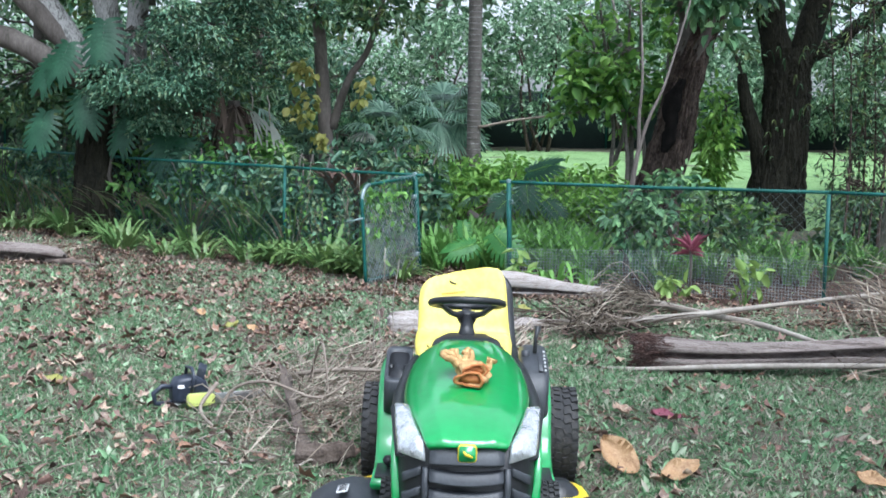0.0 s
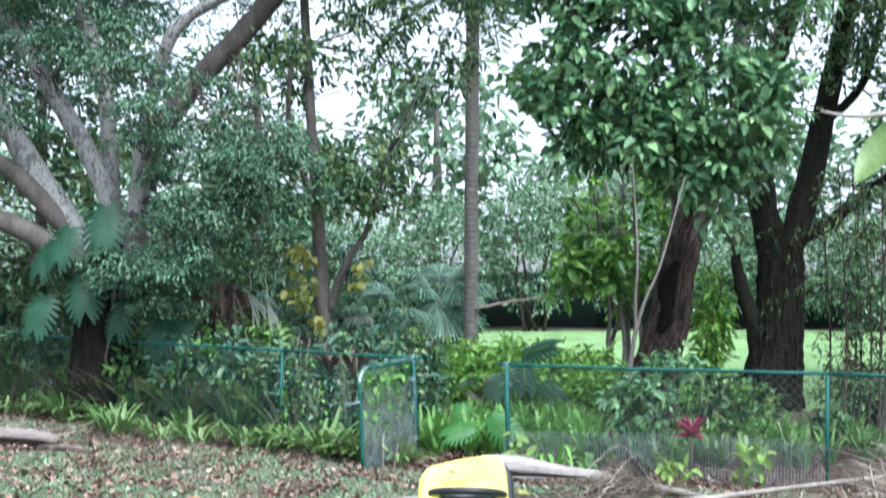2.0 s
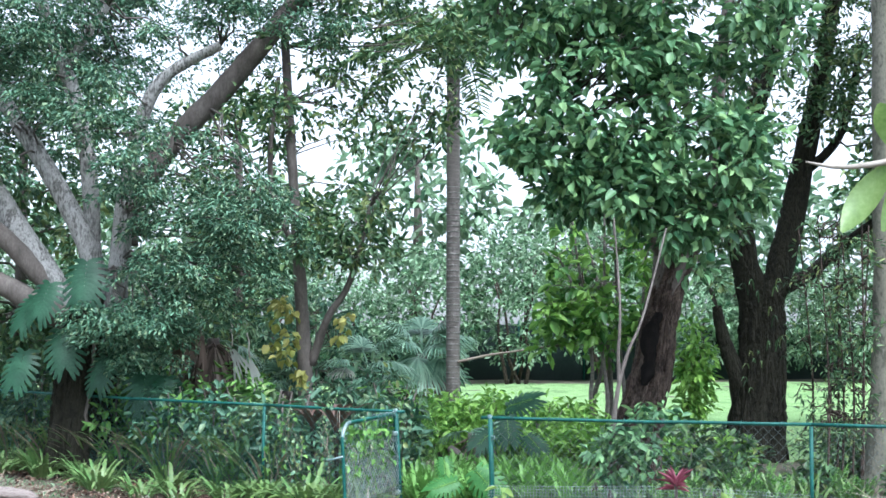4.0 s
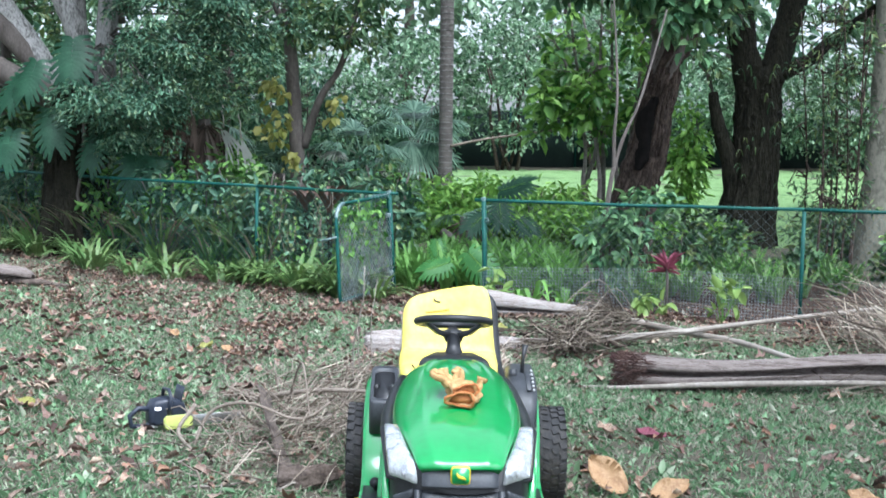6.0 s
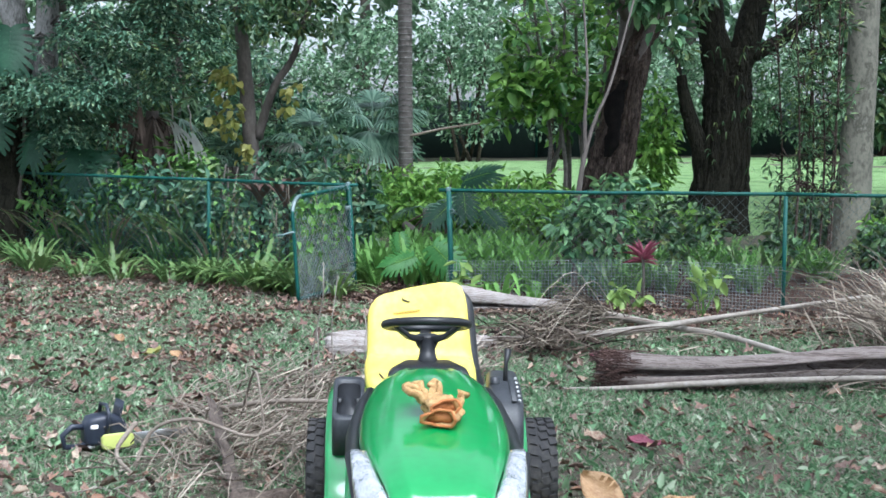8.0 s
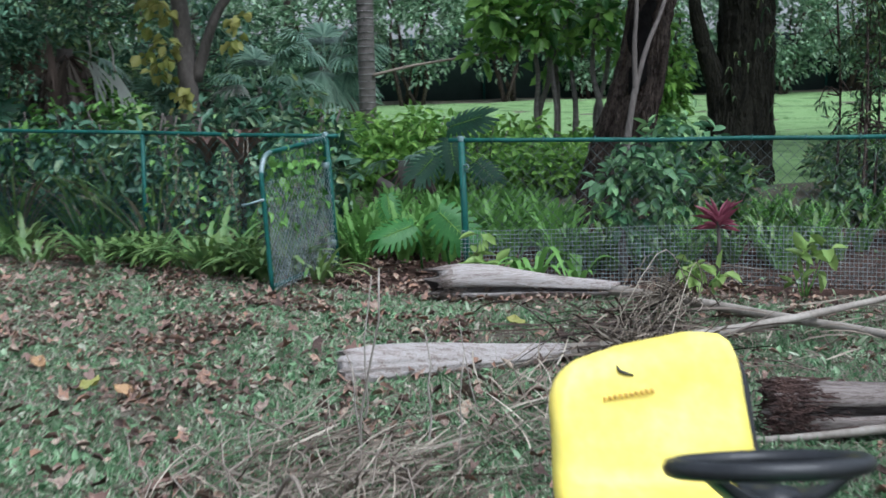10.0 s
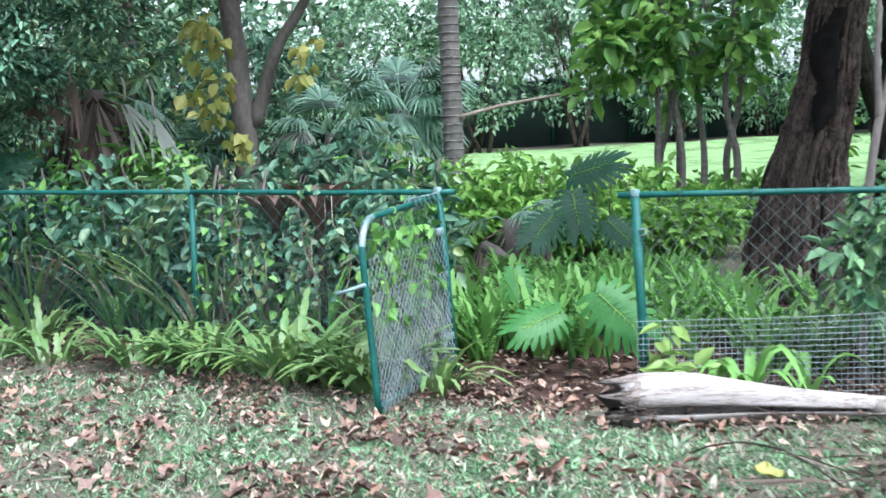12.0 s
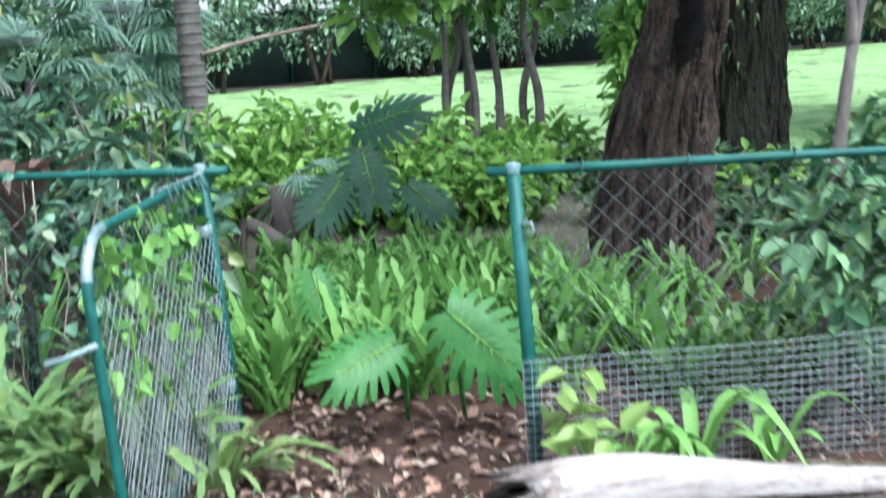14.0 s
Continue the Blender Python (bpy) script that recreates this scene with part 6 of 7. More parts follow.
    badge_ob = part("badge", rim, M_YELLOW_PAINT, m, "square yellow-rimmed green badge")
    part("badge_field", Geo().loft([[(q[0], y, 0.542 + q[1]) for q in round_rect(0.061, 0.057, 0.011)] for y in (-1.44, -1.4585)]), M_GREEN_PAINT, badge_ob)
    part("badge_mark", Geo().tube([(-0.014, -1.46, 0.552), (-0.006, -1.46, 0.54), (0.006, -1.46, 0.536), (0.019, -1.46, 0.53)], [0.003, 0.006, 0.006, 0.003], 6), M_YELLOW_PAINT, badge_ob)
    # dash, column, steering wheel
    rings = [[(q[0], y, top - h / 2 + q[1]) for q in round_rect(w, h, 0.035)] for y, w, top, h in ((-0.31, 0.33, 0.745, 0.08), (-0.24, 0.31, 0.765, 0.14), (-0.14, 0.22, 0.772, 0.2), (-0.03, 0.18, 0.74, 0.22), (0.03, 0.14, 0.68, 0.2))]
    part("dash", Geo().loft(rings), M_BLACK_PLASTIC, m)
    part("steering_column", Geo().tube([(0, -0.15, 0.74), (0, -0.11, 0.79), (0, -0.06, 0.83)], [0.05, 0.032, 0.03], 12), M_BLACK_PLASTIC, m)
    sw = part("steering_wheel", ring_tube((0, 0.0, 0.89), 0.168, 0.0175, radians(13)), M_BLACK_PLASTIC, m)
    part("hub", Geo().lathe([(0.0, 0.03), (0.04, 0.025), (0.05, 0.0), (0.035, -0.03)], (0, -0.04, 0.832), "z", 16), M_BLACK_PLASTIC, sw)
    for a in (-0.5, math.pi + 0.5, math.pi / 2):
        x, y = 0.166 * math.cos(a), 0.166 * math.sin(a)
        side = unit((-y, x, 0))
        rows = []
        for f, width, thick, lift in ((0.12, 0.08, 0.032, 0.832), (0.5, 0.056, 0.026, 0.84), (0.8, 0.046, 0.02, 0.868), (1.0, 0.042, 0.016, 0.891)):
            z = lift - y * 0.27 * f
            rows.append([np.array((x * f, y * f - 0.04 * (1 - f), z)) + side * q[0] + np.array((0, 0, q[1])) for q in round_rect(width, thick, 0.005, 2)])
        part("spoke", Geo().loft(rows), M_BLACK_PLASTIC, sw)
    # fenders and foot boards
    for s in (-1, 1):
        rings = []
        stations = [(0.76, 0.4, 0.0, 0.17), (0.68, 0.48, 0.2, 0.18), (0.5, 0.535, 0.1, 0.185), (0.25, 0.55, 0.0, 0.185), (0.08, 0.54, 0.3, 0.18), (-0.02, 0.49, 0.9, 0.17), (-0.09, 0.42, 1.3, 0.15), (-0.13, 0.3, 1.35, 0.13), (-0.19, 0.2, 1.0, 0.13), (-0.32, 0.17, 0.1, 0.13), (-0.56, 0.165, 0.0, 0.13)]
        for y, z, lean, w in stations:
            nx, nz = math.sin(lean), math.cos(lean)
            rings.append([(s * (0.404 - w / 2 + q[0]), y + q[1] * -nx, z + q[1] * nz) for q in round_rect(w, 0.04, 0.018, 3)])
        fender = part("fender", Geo().loft(rings), M_GREEN_PAINT, m)
        part("foot_pad", Geo().box((s * 0.338, -0.42, 0.192), (0.1, 0.22, 0.012), bevel=0.004), M_BLACK_PLASTIC, fender)
        part("step_edge", Geo().loft([[(s * (0.3 + q[0]), y, 0.19 + q[1]) for q in round_rect(0.04, h, 0.012, 2)] for y, h in ((-0.14, 0.3), (-0.28, 0.2), (-0.5, 0.12))]), M_GREEN_PAINT, fender)
    part("pedal", Geo().tube([(-0.33, -0.36, 0.18), (-0.33, -0.38, 0.22), (-0.335, -0.42, 0.24)], [0.012, 0.014, 0.024], 8), M_BLACK_PLASTIC, m)
    part("tank_body", Geo().loft([[(q[0], y, z + q[1]) for q in round_rect(0.46, h, 0.04)] for y, z, h in ((0.02, 0.42, 0.26), (0.26, 0.45, 0.26), (0.68, 0.42, 0.24), (0.78, 0.36, 0.12))]), M_GREEN_PAINT, m)
    # cup holder and lever console
    tilt = lambda q: 0.6 + 0.46 * q
    outer, inner = round_rect(0.128, 0.26, 0.03), round_rect(0.094, 0.212, 0.026)
    cx, cy = -0.312, -0.02
    cup = Geo().loft([[(cx + q[0], cy + q[1] * 0.95, 0.39) for q in outer], [(cx + q[0], cy + q[1], tilt(q[1]) - 0.01) for q in outer], [(cx + q[0] * 0.96, cy + q[1] * 0.97, tilt(q[1])) for q in outer],
                      [(cx + q[0], cy + q[1], tilt(q[1]) - 0.002) for q in inner], [(cx + q[0] * 0.9, cy + 0.01 + q[1] * 0.9, tilt(q[1]) - 0.05) for q in inner]])
    cup_ob = part("cup_holder", cup, M_GREY_PLASTIC, m, "black moulded cup holder tray")
    # shallow black plate under the rim stands in for the well's inner shade
    part("cup_well_shade", Geo().loft([[(cx + q[0] * 0.97, cy + q[1] * 0.97, tilt(q[1]) - d) for q in inner] for d in (0.024, 0.012)]), M_BLACK_PLASTIC, cup_ob, "black plate painting the shade inside the cup well")
    for s in (-1, 1):
        part("cup_grip", Geo().tube([(cx + s * 0.04, cy - 0.005, tilt(0) - 0.05), (cx + s * 0.035, cy - 0.005, tilt(0) - 0.004)], 0.013, 8), M_BLACK_PLASTIC, cup_ob)
    part("cup_floor_ring", Geo().tube([(cx + 0.033 * math.cos(a), cy - 0.045 + 0.033 * math.sin(a), tilt(-0.045) - 0.044 + 0.014 * math.sin(a)) for a in np.linspace(0, 6.283, 17)], 0.004, 6, cap=False), M_GREY_PLASTIC, cup_ob)
    rings = [[(0.325 + q[0], y, (top + 0.38) / 2 + q[1]) for q in round_rect(w, top - 0.38, 0.03)] for y, w, top in ((-0.15, 0.08, 0.46), (-0.13, 0.12, 0.55), (-0.05, 0.135, 0.6), (0.08, 0.14, 0.64), (0.22, 0.13, 0.665), (0.26, 0.1, 0.64))]
    con = part("lever_console", Geo().loft(rings), M_GREY_PLASTIC, m)
    part("lever_slot", Geo().loft([[(0.352 + q[0], y, z + q[1]) for q in round_rect(0.022, 0.008, 0.003, 2)] for y, z in ((-0.08, 0.592), (0.08, 0.642), (0.2, 0.662))]), M_GREY_PLASTIC, con)
    part("lever", Geo().tube([(0.33, 0.1, 0.63), (0.335, 0.13, 0.71), (0.345, 0.14, 0.77)], [0.01, 0.009, 0.017], 8), M_BLACK_PLASTIC, con)
    part("ignition_knob", Geo().lathe([(0.0, 0.02), (0.02, 0.018), (0.022, -0.01)], (0.285, 0.08, 0.645), "z", 12), M_GREY_PLASTIC, con)
    for k in range(6):
        part("speed_mark", Geo().box((0.373, -0.08 + 0.036 * k, 0.596 + 0.0112 * k), (0.009, 0.012, 0.008)), M_WHITE_LABEL, con)
    # seat with its loose cover
    path = curve_through([(0, 0.33, 0.525), (0, 0.37, 0.565), (0, 0.5, 0.585), (0, 0.62, 0.6), (0, 0.69, 0.66), (0, 0.745, 0.76), (0, 0.785, 0.86), (0, 0.815, 0.915), (0, 0.83, 0.94)], 22)
    t = np.linspace(0, 1, 22)
    width = np.interp(t, [0, 0.06, 0.3, 0.5, 0.74, 0.84, 0.92, 0.97, 1], [0.4, 0.47, 0.5, 0.475, 0.455, 0.4, 0.31, 0.22, 0.12])
    depth = np.interp(t, [0, 0.1, 0.5, 0.9, 1], [0.06, 0.1, 0.11, 0.09, 0.05])
    tangent = unit(np.gradient(path, axis=0))
    rings, under = [], []
    for k in range(22):
        n = np.array((0, -tangent[k][2], tangent[k][1]))
        back = np.clip((t[k] - 0.45) / 0.4, 0, 1)
        ring, low = [], []
        for p in round_rect(width[k], depth[k], depth[k] * 0.46, 6):
            x = p[0]
            cup_in = 0.06 * (x / 0.24) ** 2 * (0.35 + 0.65 * back)
            fold = (0.011 + 0.006 * (1 - back)) * math.sin(17 * x + 9 * t[k]) * math.sin(13 * t[k] + 4 * x) + 0.006 * math.sin(40 * x - 23 * t[k])
            lift = np.array((0.0, 0.0, 0.19 * x * back))
            base = np.array((x - 0.008 - 0.014 * back, path[k][1], path[k][2]))
            ring.append(base + n * (p[1] + cup_in + fold) + lift)
            low.append(base + n * (p[1] * 0.9 + cup_in - 0.05) + lift + np.array((0.036, 0, -0.012)))
        rings.append(ring)
        under.append(low)
    seat = part("seat", Geo().loft(rings), M_YELLOW_SEAT, m, "bright yellow vinyl seat cover with loose folds")
    part("seat_back_shell", Geo().loft(under), M_BLACK_PLASTIC, seat, "black seat shell")
    part("seat_badge", Geo().tube([(-0.088, 0.722, 0.916), (-0.083, 0.716, 0.905), (-0.07, 0.713, 0.9), (-0.052, 0.712, 0.895)], [0.002, 0.004, 0.004, 0.002], 6), M_BLACK_INK, seat, "small dark printed emblem")
    for k in range(10):
        x = -0.122 + 0.0125 * k
        part("seat_lettering", Geo().box((x, 0.697, 0.862 + 0.13 * x), (0.007, 0.012, 0.009)), M_OCHRE_INK, seat, "faded printed bar")
    for s in (-1, 1):
        part("seat_tie", Geo().tube(bent((s * 0.07, 0.3, 0.585), (s * 0.19, 0.34, 0.63), 6, 0.02, 0.005), 0.0045, 5), M_BARK_CHUNK, seat, "brown cord tie")
    # deck, chute, wheels
    deck = Geo().loft([[(q[0] + 0.03, q[1] - 0.36, z) for q in round_rect(1.08 * f, 0.6 * f, 0.22 * f, 6)] for z, f in ((0.03, 1.0), (0.068, 1.0), (0.09, 0.97), (0.1, 0.9), (0.102, 0.6))])
    deck_ob = part("mowing_deck", deck, M_YELLOW_PAINT, m, "yellow mowing deck")
    part("deck_spindle_cover", Geo().lathe([(0.0, 0.16), (0.05, 0.155), (0.09, 0.12), (0.1, 0.1)], (0.42, -0.36, 0.0), "z", 16), M_BLACK_PLASTIC, deck_ob)
    part("deck_wheel", Geo().lathe([(0.0, -0.02), (0.035, -0.02), (0.04, 0.0), (0.035, 0.02), (0.0, 0.02)], (0.54, -0.56, 0.1), "x", 16), M_BLACK_PLASTIC, deck_ob)
    rings = []
    for x, d, z, h in ((-0.335, 0.26, 0.105, 0.05), (-0.4, 0.33, 0.12, 0.045), (-0.5, 0.35, 0.125, 0.04), (-0.6, 0.33, 0.1, 0.035), (-0.67, 0.28, 0.06, 0.03), (-0.68, 0.26, 0.03, 0.02)):
        rings.append([(x, -0.52 + q[0], z + q[1] - 0.35 * max(0, -q[0] - 0.05)) for q in round_rect(d, h, 0.012)])
    chute = part("discharge_chute", Geo().loft(rings), M_GREY_PLASTIC, deck_ob, "black plastic discharge chute")
    part("warning_label", Geo().box((-0.52, -0.56, 0.146), (0.05, 0.11, 0.004), Matrix.Rotation(radians(-12), 4, "Y")), M_WHITE_LABEL, chute, "white warning sticker")
    for k in range(4):
        part("print_bar", Geo().box((-0.52, -0.595 + 0.024 * k, 0.149), (0.034, 0.008, 0.003), Matrix.Rotation(radians(-12), 4, "Y")), M_BLACK_INK, chute)
    for s in (-1, 1):
        wheel(m, "rear_wheel", s * 0.44 + 0.03, 0.22, 0.225, 0.16, M_YELLOW_PAINT)
        wheel(m, "front_wheel", s * 0.31 + 0.02, -0.95, 0.15, 0.09, M_YELLOW_PAINT)
    part("axle", Geo().tube([(-0.3, -1.0, 0.165), (0.3, -1.0, 0.165)], 0.025, 8), M_BLACK_PLASTIC, m)
    part("rear_axle", Geo().tube([(-0.4, 0.22, 0.225), (0.4, 0.22, 0.225)], 0.03, 8), M_BLACK_PLASTIC, m)
    part("chassis", Geo().box((0, -0.2, 0.24), (0.34, 1.7, 0.1), bevel=0.01), M_BLACK_PLASTIC, m)


def build_gloves():
    rng = np.random.RandomState(41)
    for k, (x, y, z, turn, scale) in enumerate(((0.03, -0.92, hood_z(-0.92) + 0.004, -8, 0.98), (0.0, -0.89, hood_z(-0.89) + 0.034, 24, 0.93))):
        base = MOWER @ pose(x, y, z, 9, 0, turn) @ Matrix.Scale(scale, 4)
        g = thing("work_glove", "crumpled tan leather work glove lying on the mower hood", "glove", base, group="work gloves")
        wrinkle = lambda a, t: 0.006 * math.sin(3 * a + 17 * t + k) + 0.004 * math.sin(7 * a - 11 * t)
        rings = []
        for t in np.linspace(0, 1, 14):
            w, h = np.interp(t, [0, 0.2, 0.6, 1], [0.036, 0.05, 0.05, 0.058]), np.interp(t, [0, 0.2, 0.6, 1], [0.01, 0.018, 0.02, 0.028])
            mid = np.array((0.012 * math.sin(4 * t + k), 0.07 - 0.17 * t, h * 0.9 + 0.012 * math.sin(5 * t + 2 * k) ** 2))
            rings.append([mid + np.array(((w + wrinkle(a, t)) * math.cos(a), 0.008 * math.sin(2 * a + 5 * t), (h + 0.6 * wrinkle(a, t)) * math.sin(a))) for a in np.linspace(0, 2 * math.pi, 20, endpoint=False)])
        inner = [[c + (p - c) * 0.86 for p in r] for r, c in ((rings[j], np.mean(rings[j], axis=0)) for j in range(13, 5, -1))]
        part("palm", Geo().loft(rings + inner), M_GLOVE, g)
        edge = [np.array(p) for p in rings[-1]] + [np.array(rings[-1][0])]
        part("cuff", Geo().tube(edge, 0.0055, 6, cap=False), M_GLOVE_CUFF, g, "orange-brown leather cuff binding")
        part("lining", Geo().loft([[c + (p - c) * 0.8 for p in r] for r, c in ((rings[j], np.mean(rings[j], axis=0)) for j in range(12, 5, -1))]), M_GLOVE_CUFF, g, "dark rust lining")
        for f in range(4):
            fx = -0.034 + 0.023 * f
            curl = rng.uniform(0.0, 0.06)
            part("finger", Geo().tube(bent((fx, 0.055, 0.014), (fx * 2.0 + rng.uniform(-0.03, 0.02), 0.12 + rng.uniform(-0.02, 0.02), 0.012 + curl), 8, -0.02, 0.006, rng), [0.013, 0.014, 0.013, 0.0145, 0.0125, 0.0135, 0.012, 0.006], 9, 0.16), M_GLOVE, g)
        part("thumb", Geo().tube(bent((-0.045, 0.0, 0.016), (-0.1, 0.055, 0.05), 7, -0.012, 0.005, rng), [0.018, 0.017, 0.016, 0.0165, 0.015, 0.013, 0.007], 9, 0.14), M_GLOVE, g)


def build_chainsaw():
    s = thing("chainsaw", "small dark chainsaw with lime-green housing lying on the grass", "chainsaw", pose(-1.64, 6.2, gz(-1.64, 6.2) + 0.02, 0, 0, 38))
    part("body", Geo().loft([[(x, q[0], 0.1 + z + q[1]) for q in round_rect(w, h, 0.025)] for x, w, z, h in ((-0.1, 0.08, 0.0, 0.1), (-0.07, 0.12, 0.01, 0.15), (0.03, 0.13, 0.015, 0.16), (0.1, 0.12, 0.0, 0.13), (0.12, 0.08, -0.01, 0.09))]), M_SAW_BODY, s)
    part("side_cover", Geo().loft([[(x, -0.075 + q[0], 0.055 + q[1]) for q in round_rect(0.026, h, 0.006)] for x, h in ((-0.03, 0.05), (-0.015, 0.08), (0.11, 0.078), (0.14, 0.05))]), M_SAW_LIME, s, "lime-green side cover")
    part("rear_handle", Geo().tube([(-0.08, 0, 0.13), (-0.16, 0, 0.14), (-0.21, 0, 0.1), (-0.2, 0, 0.04), (-0.12, 0, 0.03), (-0.06, 0, 0.05)], 0.016, 8), M_SAW_BODY, s)
    part("front_handle", Geo().tube([(0.0, -0.07, 0.1), (0.01, -0.08, 0.2), (0.015, -0.03, 0.24), (0.015, 0.05, 0.235), (0.01, 0.08, 0.12)], 0.011, 8), M_SAW_BODY, s)
    part("hand_guard", Geo().loft([[(0.08 + 0.02 * t, q[0], 0.17 + 0.08 * t + q[1]) for q in round_rect(0.12, 0.012, 0.005)] for t in (0, 0.5, 1.0)]), M_SAW_BODY, s)
    part("guide_bar", Geo().loft([[(x, -0.045 + q[0], 0.05 + q[1]) for q in round_rect(0.006, h, 0.0025, 2)] for x, h in ((0.1, 0.06), (0.42, 0.055), (0.47, 0.045), (0.495, 0.02))]), M_STEEL, s)
    part("fuel_cap", Geo().lathe([(0.0, 0.02), (0.02, 0.018), (0.022, 0.0)], (-0.06, -0.05, 0.13), "z", 12), M_WHITE_LABEL, s)
    part("trigger_guard", Geo().box((-0.11, -0.01, 0.028), (0.12, 0.05, 0.012), bevel=0.004), M_WHITE_LABEL, s, "pale plastic underside")


# ---- fallen palm fronds and brush ----
def trough(line, widths, span, facing, thick=0.012, n=14, rng=None, flat=1.0, groove=0.05, ragged=0.0):
    """A curved sheath: an open arc of given half-angle swept along a line."""
    line = np.asarray(line, float)
    tangent = unit(np.gradient(line, axis=0))
    rings = []
    for k in range(len(line)):
        f = unit(np.asarray(facing, float) - tangent[k] * np.dot(facing, tangent[k]))
        s = np.cross(tangent[k], f)
        sp = span[k] if not np.isscalar(span) else span
        ring = []
        for r, order in ((widths[k], 1), (max(widths[k] - thick, widths[k] * 0.6), -1)):
            for a in np.linspace(-sp, sp, n)[::order]:
                rr = r * (1 + (groove * (math.sin(5 * a + k * 0.5) + 0.6 * math.sin(13 * a - k * 0.35)) if rng is not None else 0))
                tear = ragged * (math.sin(7 * a) + 0.7 * math.sin(17 * a + 1)) * math.exp(-k * 1.2)
                ring.append(line[k] + f * math.cos(a) * rr * flat + s * math.sin(a) * rr + tangent[k] * tear)
        rings.append(ring)
    return Geo().loft(rings)


def strands(geo, n, place, heading, length, width, rng, spread=0.6, rise=0.15):
    p = place(n)
    a = heading + rng.normal(size=n) * spread
    d = np.stack([np.cos(a), np.sin(a), np.abs(rng.normal(size=n)) * rise], 1)
    return ribbons(geo, p, d, rng.uniform(0.4, 1.0, n) * length, width, 0.14, rng)


def build_fronds():
    rng = np.random.RandomState(51)
    # frond beside the gateway, bleached sheath
    a = thing("palm_frond", "fallen palm frond with a bleached pale sheath lying by the gate", "palm frond", pose(0, 0, 0), group="fallen palm fronds")
    line = curve_through([(-0.2, 12.1, 0.12), (0.2, 12.06, 0.12), (0.65, 12.0, 0.1), (1.12, 11.88, 0.09)], 16)
    w = np.interp(np.linspace(0, 1, 16), [0, 0.1, 0.3, 0.65, 1], [0.125, 0.145, 0.14, 0.085, 0.05])
    part("sheath", trough(line, w, 2.93, (0.0, 0.93, 0.36), 0.012, 44, rng, 0.85, 0.03, 0.035), M_SHEATH, a, "bleached pale papery sheath")
    part("sheath_mouth", trough(line[:3] - (0.01, 0, 0), w[:3] + (-0.004, 0.003, -0.004), 2.93, (0.0, 0.93, 0.36), 0.012, 44, rng, 0.85, 0.03, 0.09), M_SHEATH_BROWN, a, "brown torn mouth of the sheath")
    tuft = Geo()
    for k in range(170):
        q = rng.uniform(2.2, 5.6)
        s0 = np.array((-0.21 + abs(rng.normal()) * 0.09, 12.1 + 0.135 * math.cos(q) * rng.uniform(0.9, 1.03), 0.125 + 0.11 * math.sin(q) * rng.uniform(0.9, 1.02)))
        tuft.tube(bent(s0, s0 + np.array((rng.uniform(-0.06, 0.09), rng.uniform(-0.012, 0.008), rng.uniform(-0.012, 0.008))), 4, 0, 0.004, rng), 0.0035, 4)
    part("fibre", tuft, M_BARK_CHUNK, a, "brown torn fibres at the mouth of the sheath")
    line = curve_through([(1.05, 11.9, 0.08), (1.5, 11.25, 0.09), (1.92, 10.52, 0.1), (2.34, 9.82, 0.11), (2.72, 9.05, 0.07), (2.98, 8.55, 0.04)], 18)
    part("stalk", Geo().tube(line, np.linspace(0.042, 0.014, 18), 7, 0.08), M_RACHIS, a)
    # long leaflets combed over towards the mower, and the brown mat that they lie on
    geo = Geo()
    for k in range(95):
        start = np.array((1.36, 11.38, 0.1)) + rng.normal(size=3) * (0.1, 0.16, 0.015)
        high = np.array((1.0 + rng.normal() * 0.12, 10.05 + rng.normal() * 0.25, abs(rng.normal(0.26, 0.12)) + 0.04))
        end = np.array((0.6 + rng.normal() * 0.2, 8.8 + rng.normal() * 0.4, abs(rng.normal(0.04, 0.05)) + 0.015))
        reach = rng.randint(7, 13)
        geo.tube(curve_through([start, (start + high) / 2 + (0.05, 0, 0.04), high, end], 13)[:reach], np.linspace(0.0055, 0.002, reach), 4)
    part("dry_leaflet", geo, M_LEAF_DEAD, a, "long pale dry leaflets combed to one side")
    # real mat of leaflets; its deep brown also paints the shadow among them
    geo = Geo()
    strands(geo, 260, lambda n: np.array((0.85, 10.35, 0.05)) + rng.normal(size=(n, 3)) * (0.24, 0.5, 0.035), -1.5, 0.7, 0.014, rng, 0.9, 0.18)
    part("dry_leaflet", geo, M_LEAF_SKIRT, a, "dark brown matted leaflets")
    # frond across the middle
    b = thing("palm_frond", "fallen palm frond with a pinkish-grey split sheath on the lawn", "palm frond", pose(0, 0, 0), group="fallen palm fronds")
    line = curve_through([(-0.82, 9.33, 0.09), (-0.4, 9.48, 0.09), (0.1, 9.66, 0.07), (0.45, 9.8, 0.06)], 14)
    w = np.interp(np.linspace(0, 1, 14), [0, 0.15, 0.5, 1], [0.085, 0.1, 0.085, 0.04])
    part("sheath", trough(line, w * 1.1, 1.75, (0.0, -0.7, 0.7), 0.012, 40, rng, 0.6, 0.06, 0.04), M_SHEATH, b, "bleached sheath with a pale cut end")
    line = curve_through([(0.4, 9.79, 0.06), (0.95, 9.95, 0.07), (1.7, 10.15, 0.13), (2.5, 10.47, 0.21), (4.2, 11.35, 0.33)], 20)
    part("stalk", Geo().tube(line, np.linspace(0.04, 0.016, 20), 7, 0.08), M_RACHIS, b)
    part("cut_end", Geo().tube([(-0.84, 9.325, 0.09), (-0.8, 9.34, 0.09)], 0.06, 9, 0.25), M_SHEATH, b, "pale torn cut end")
    geo = Geo()
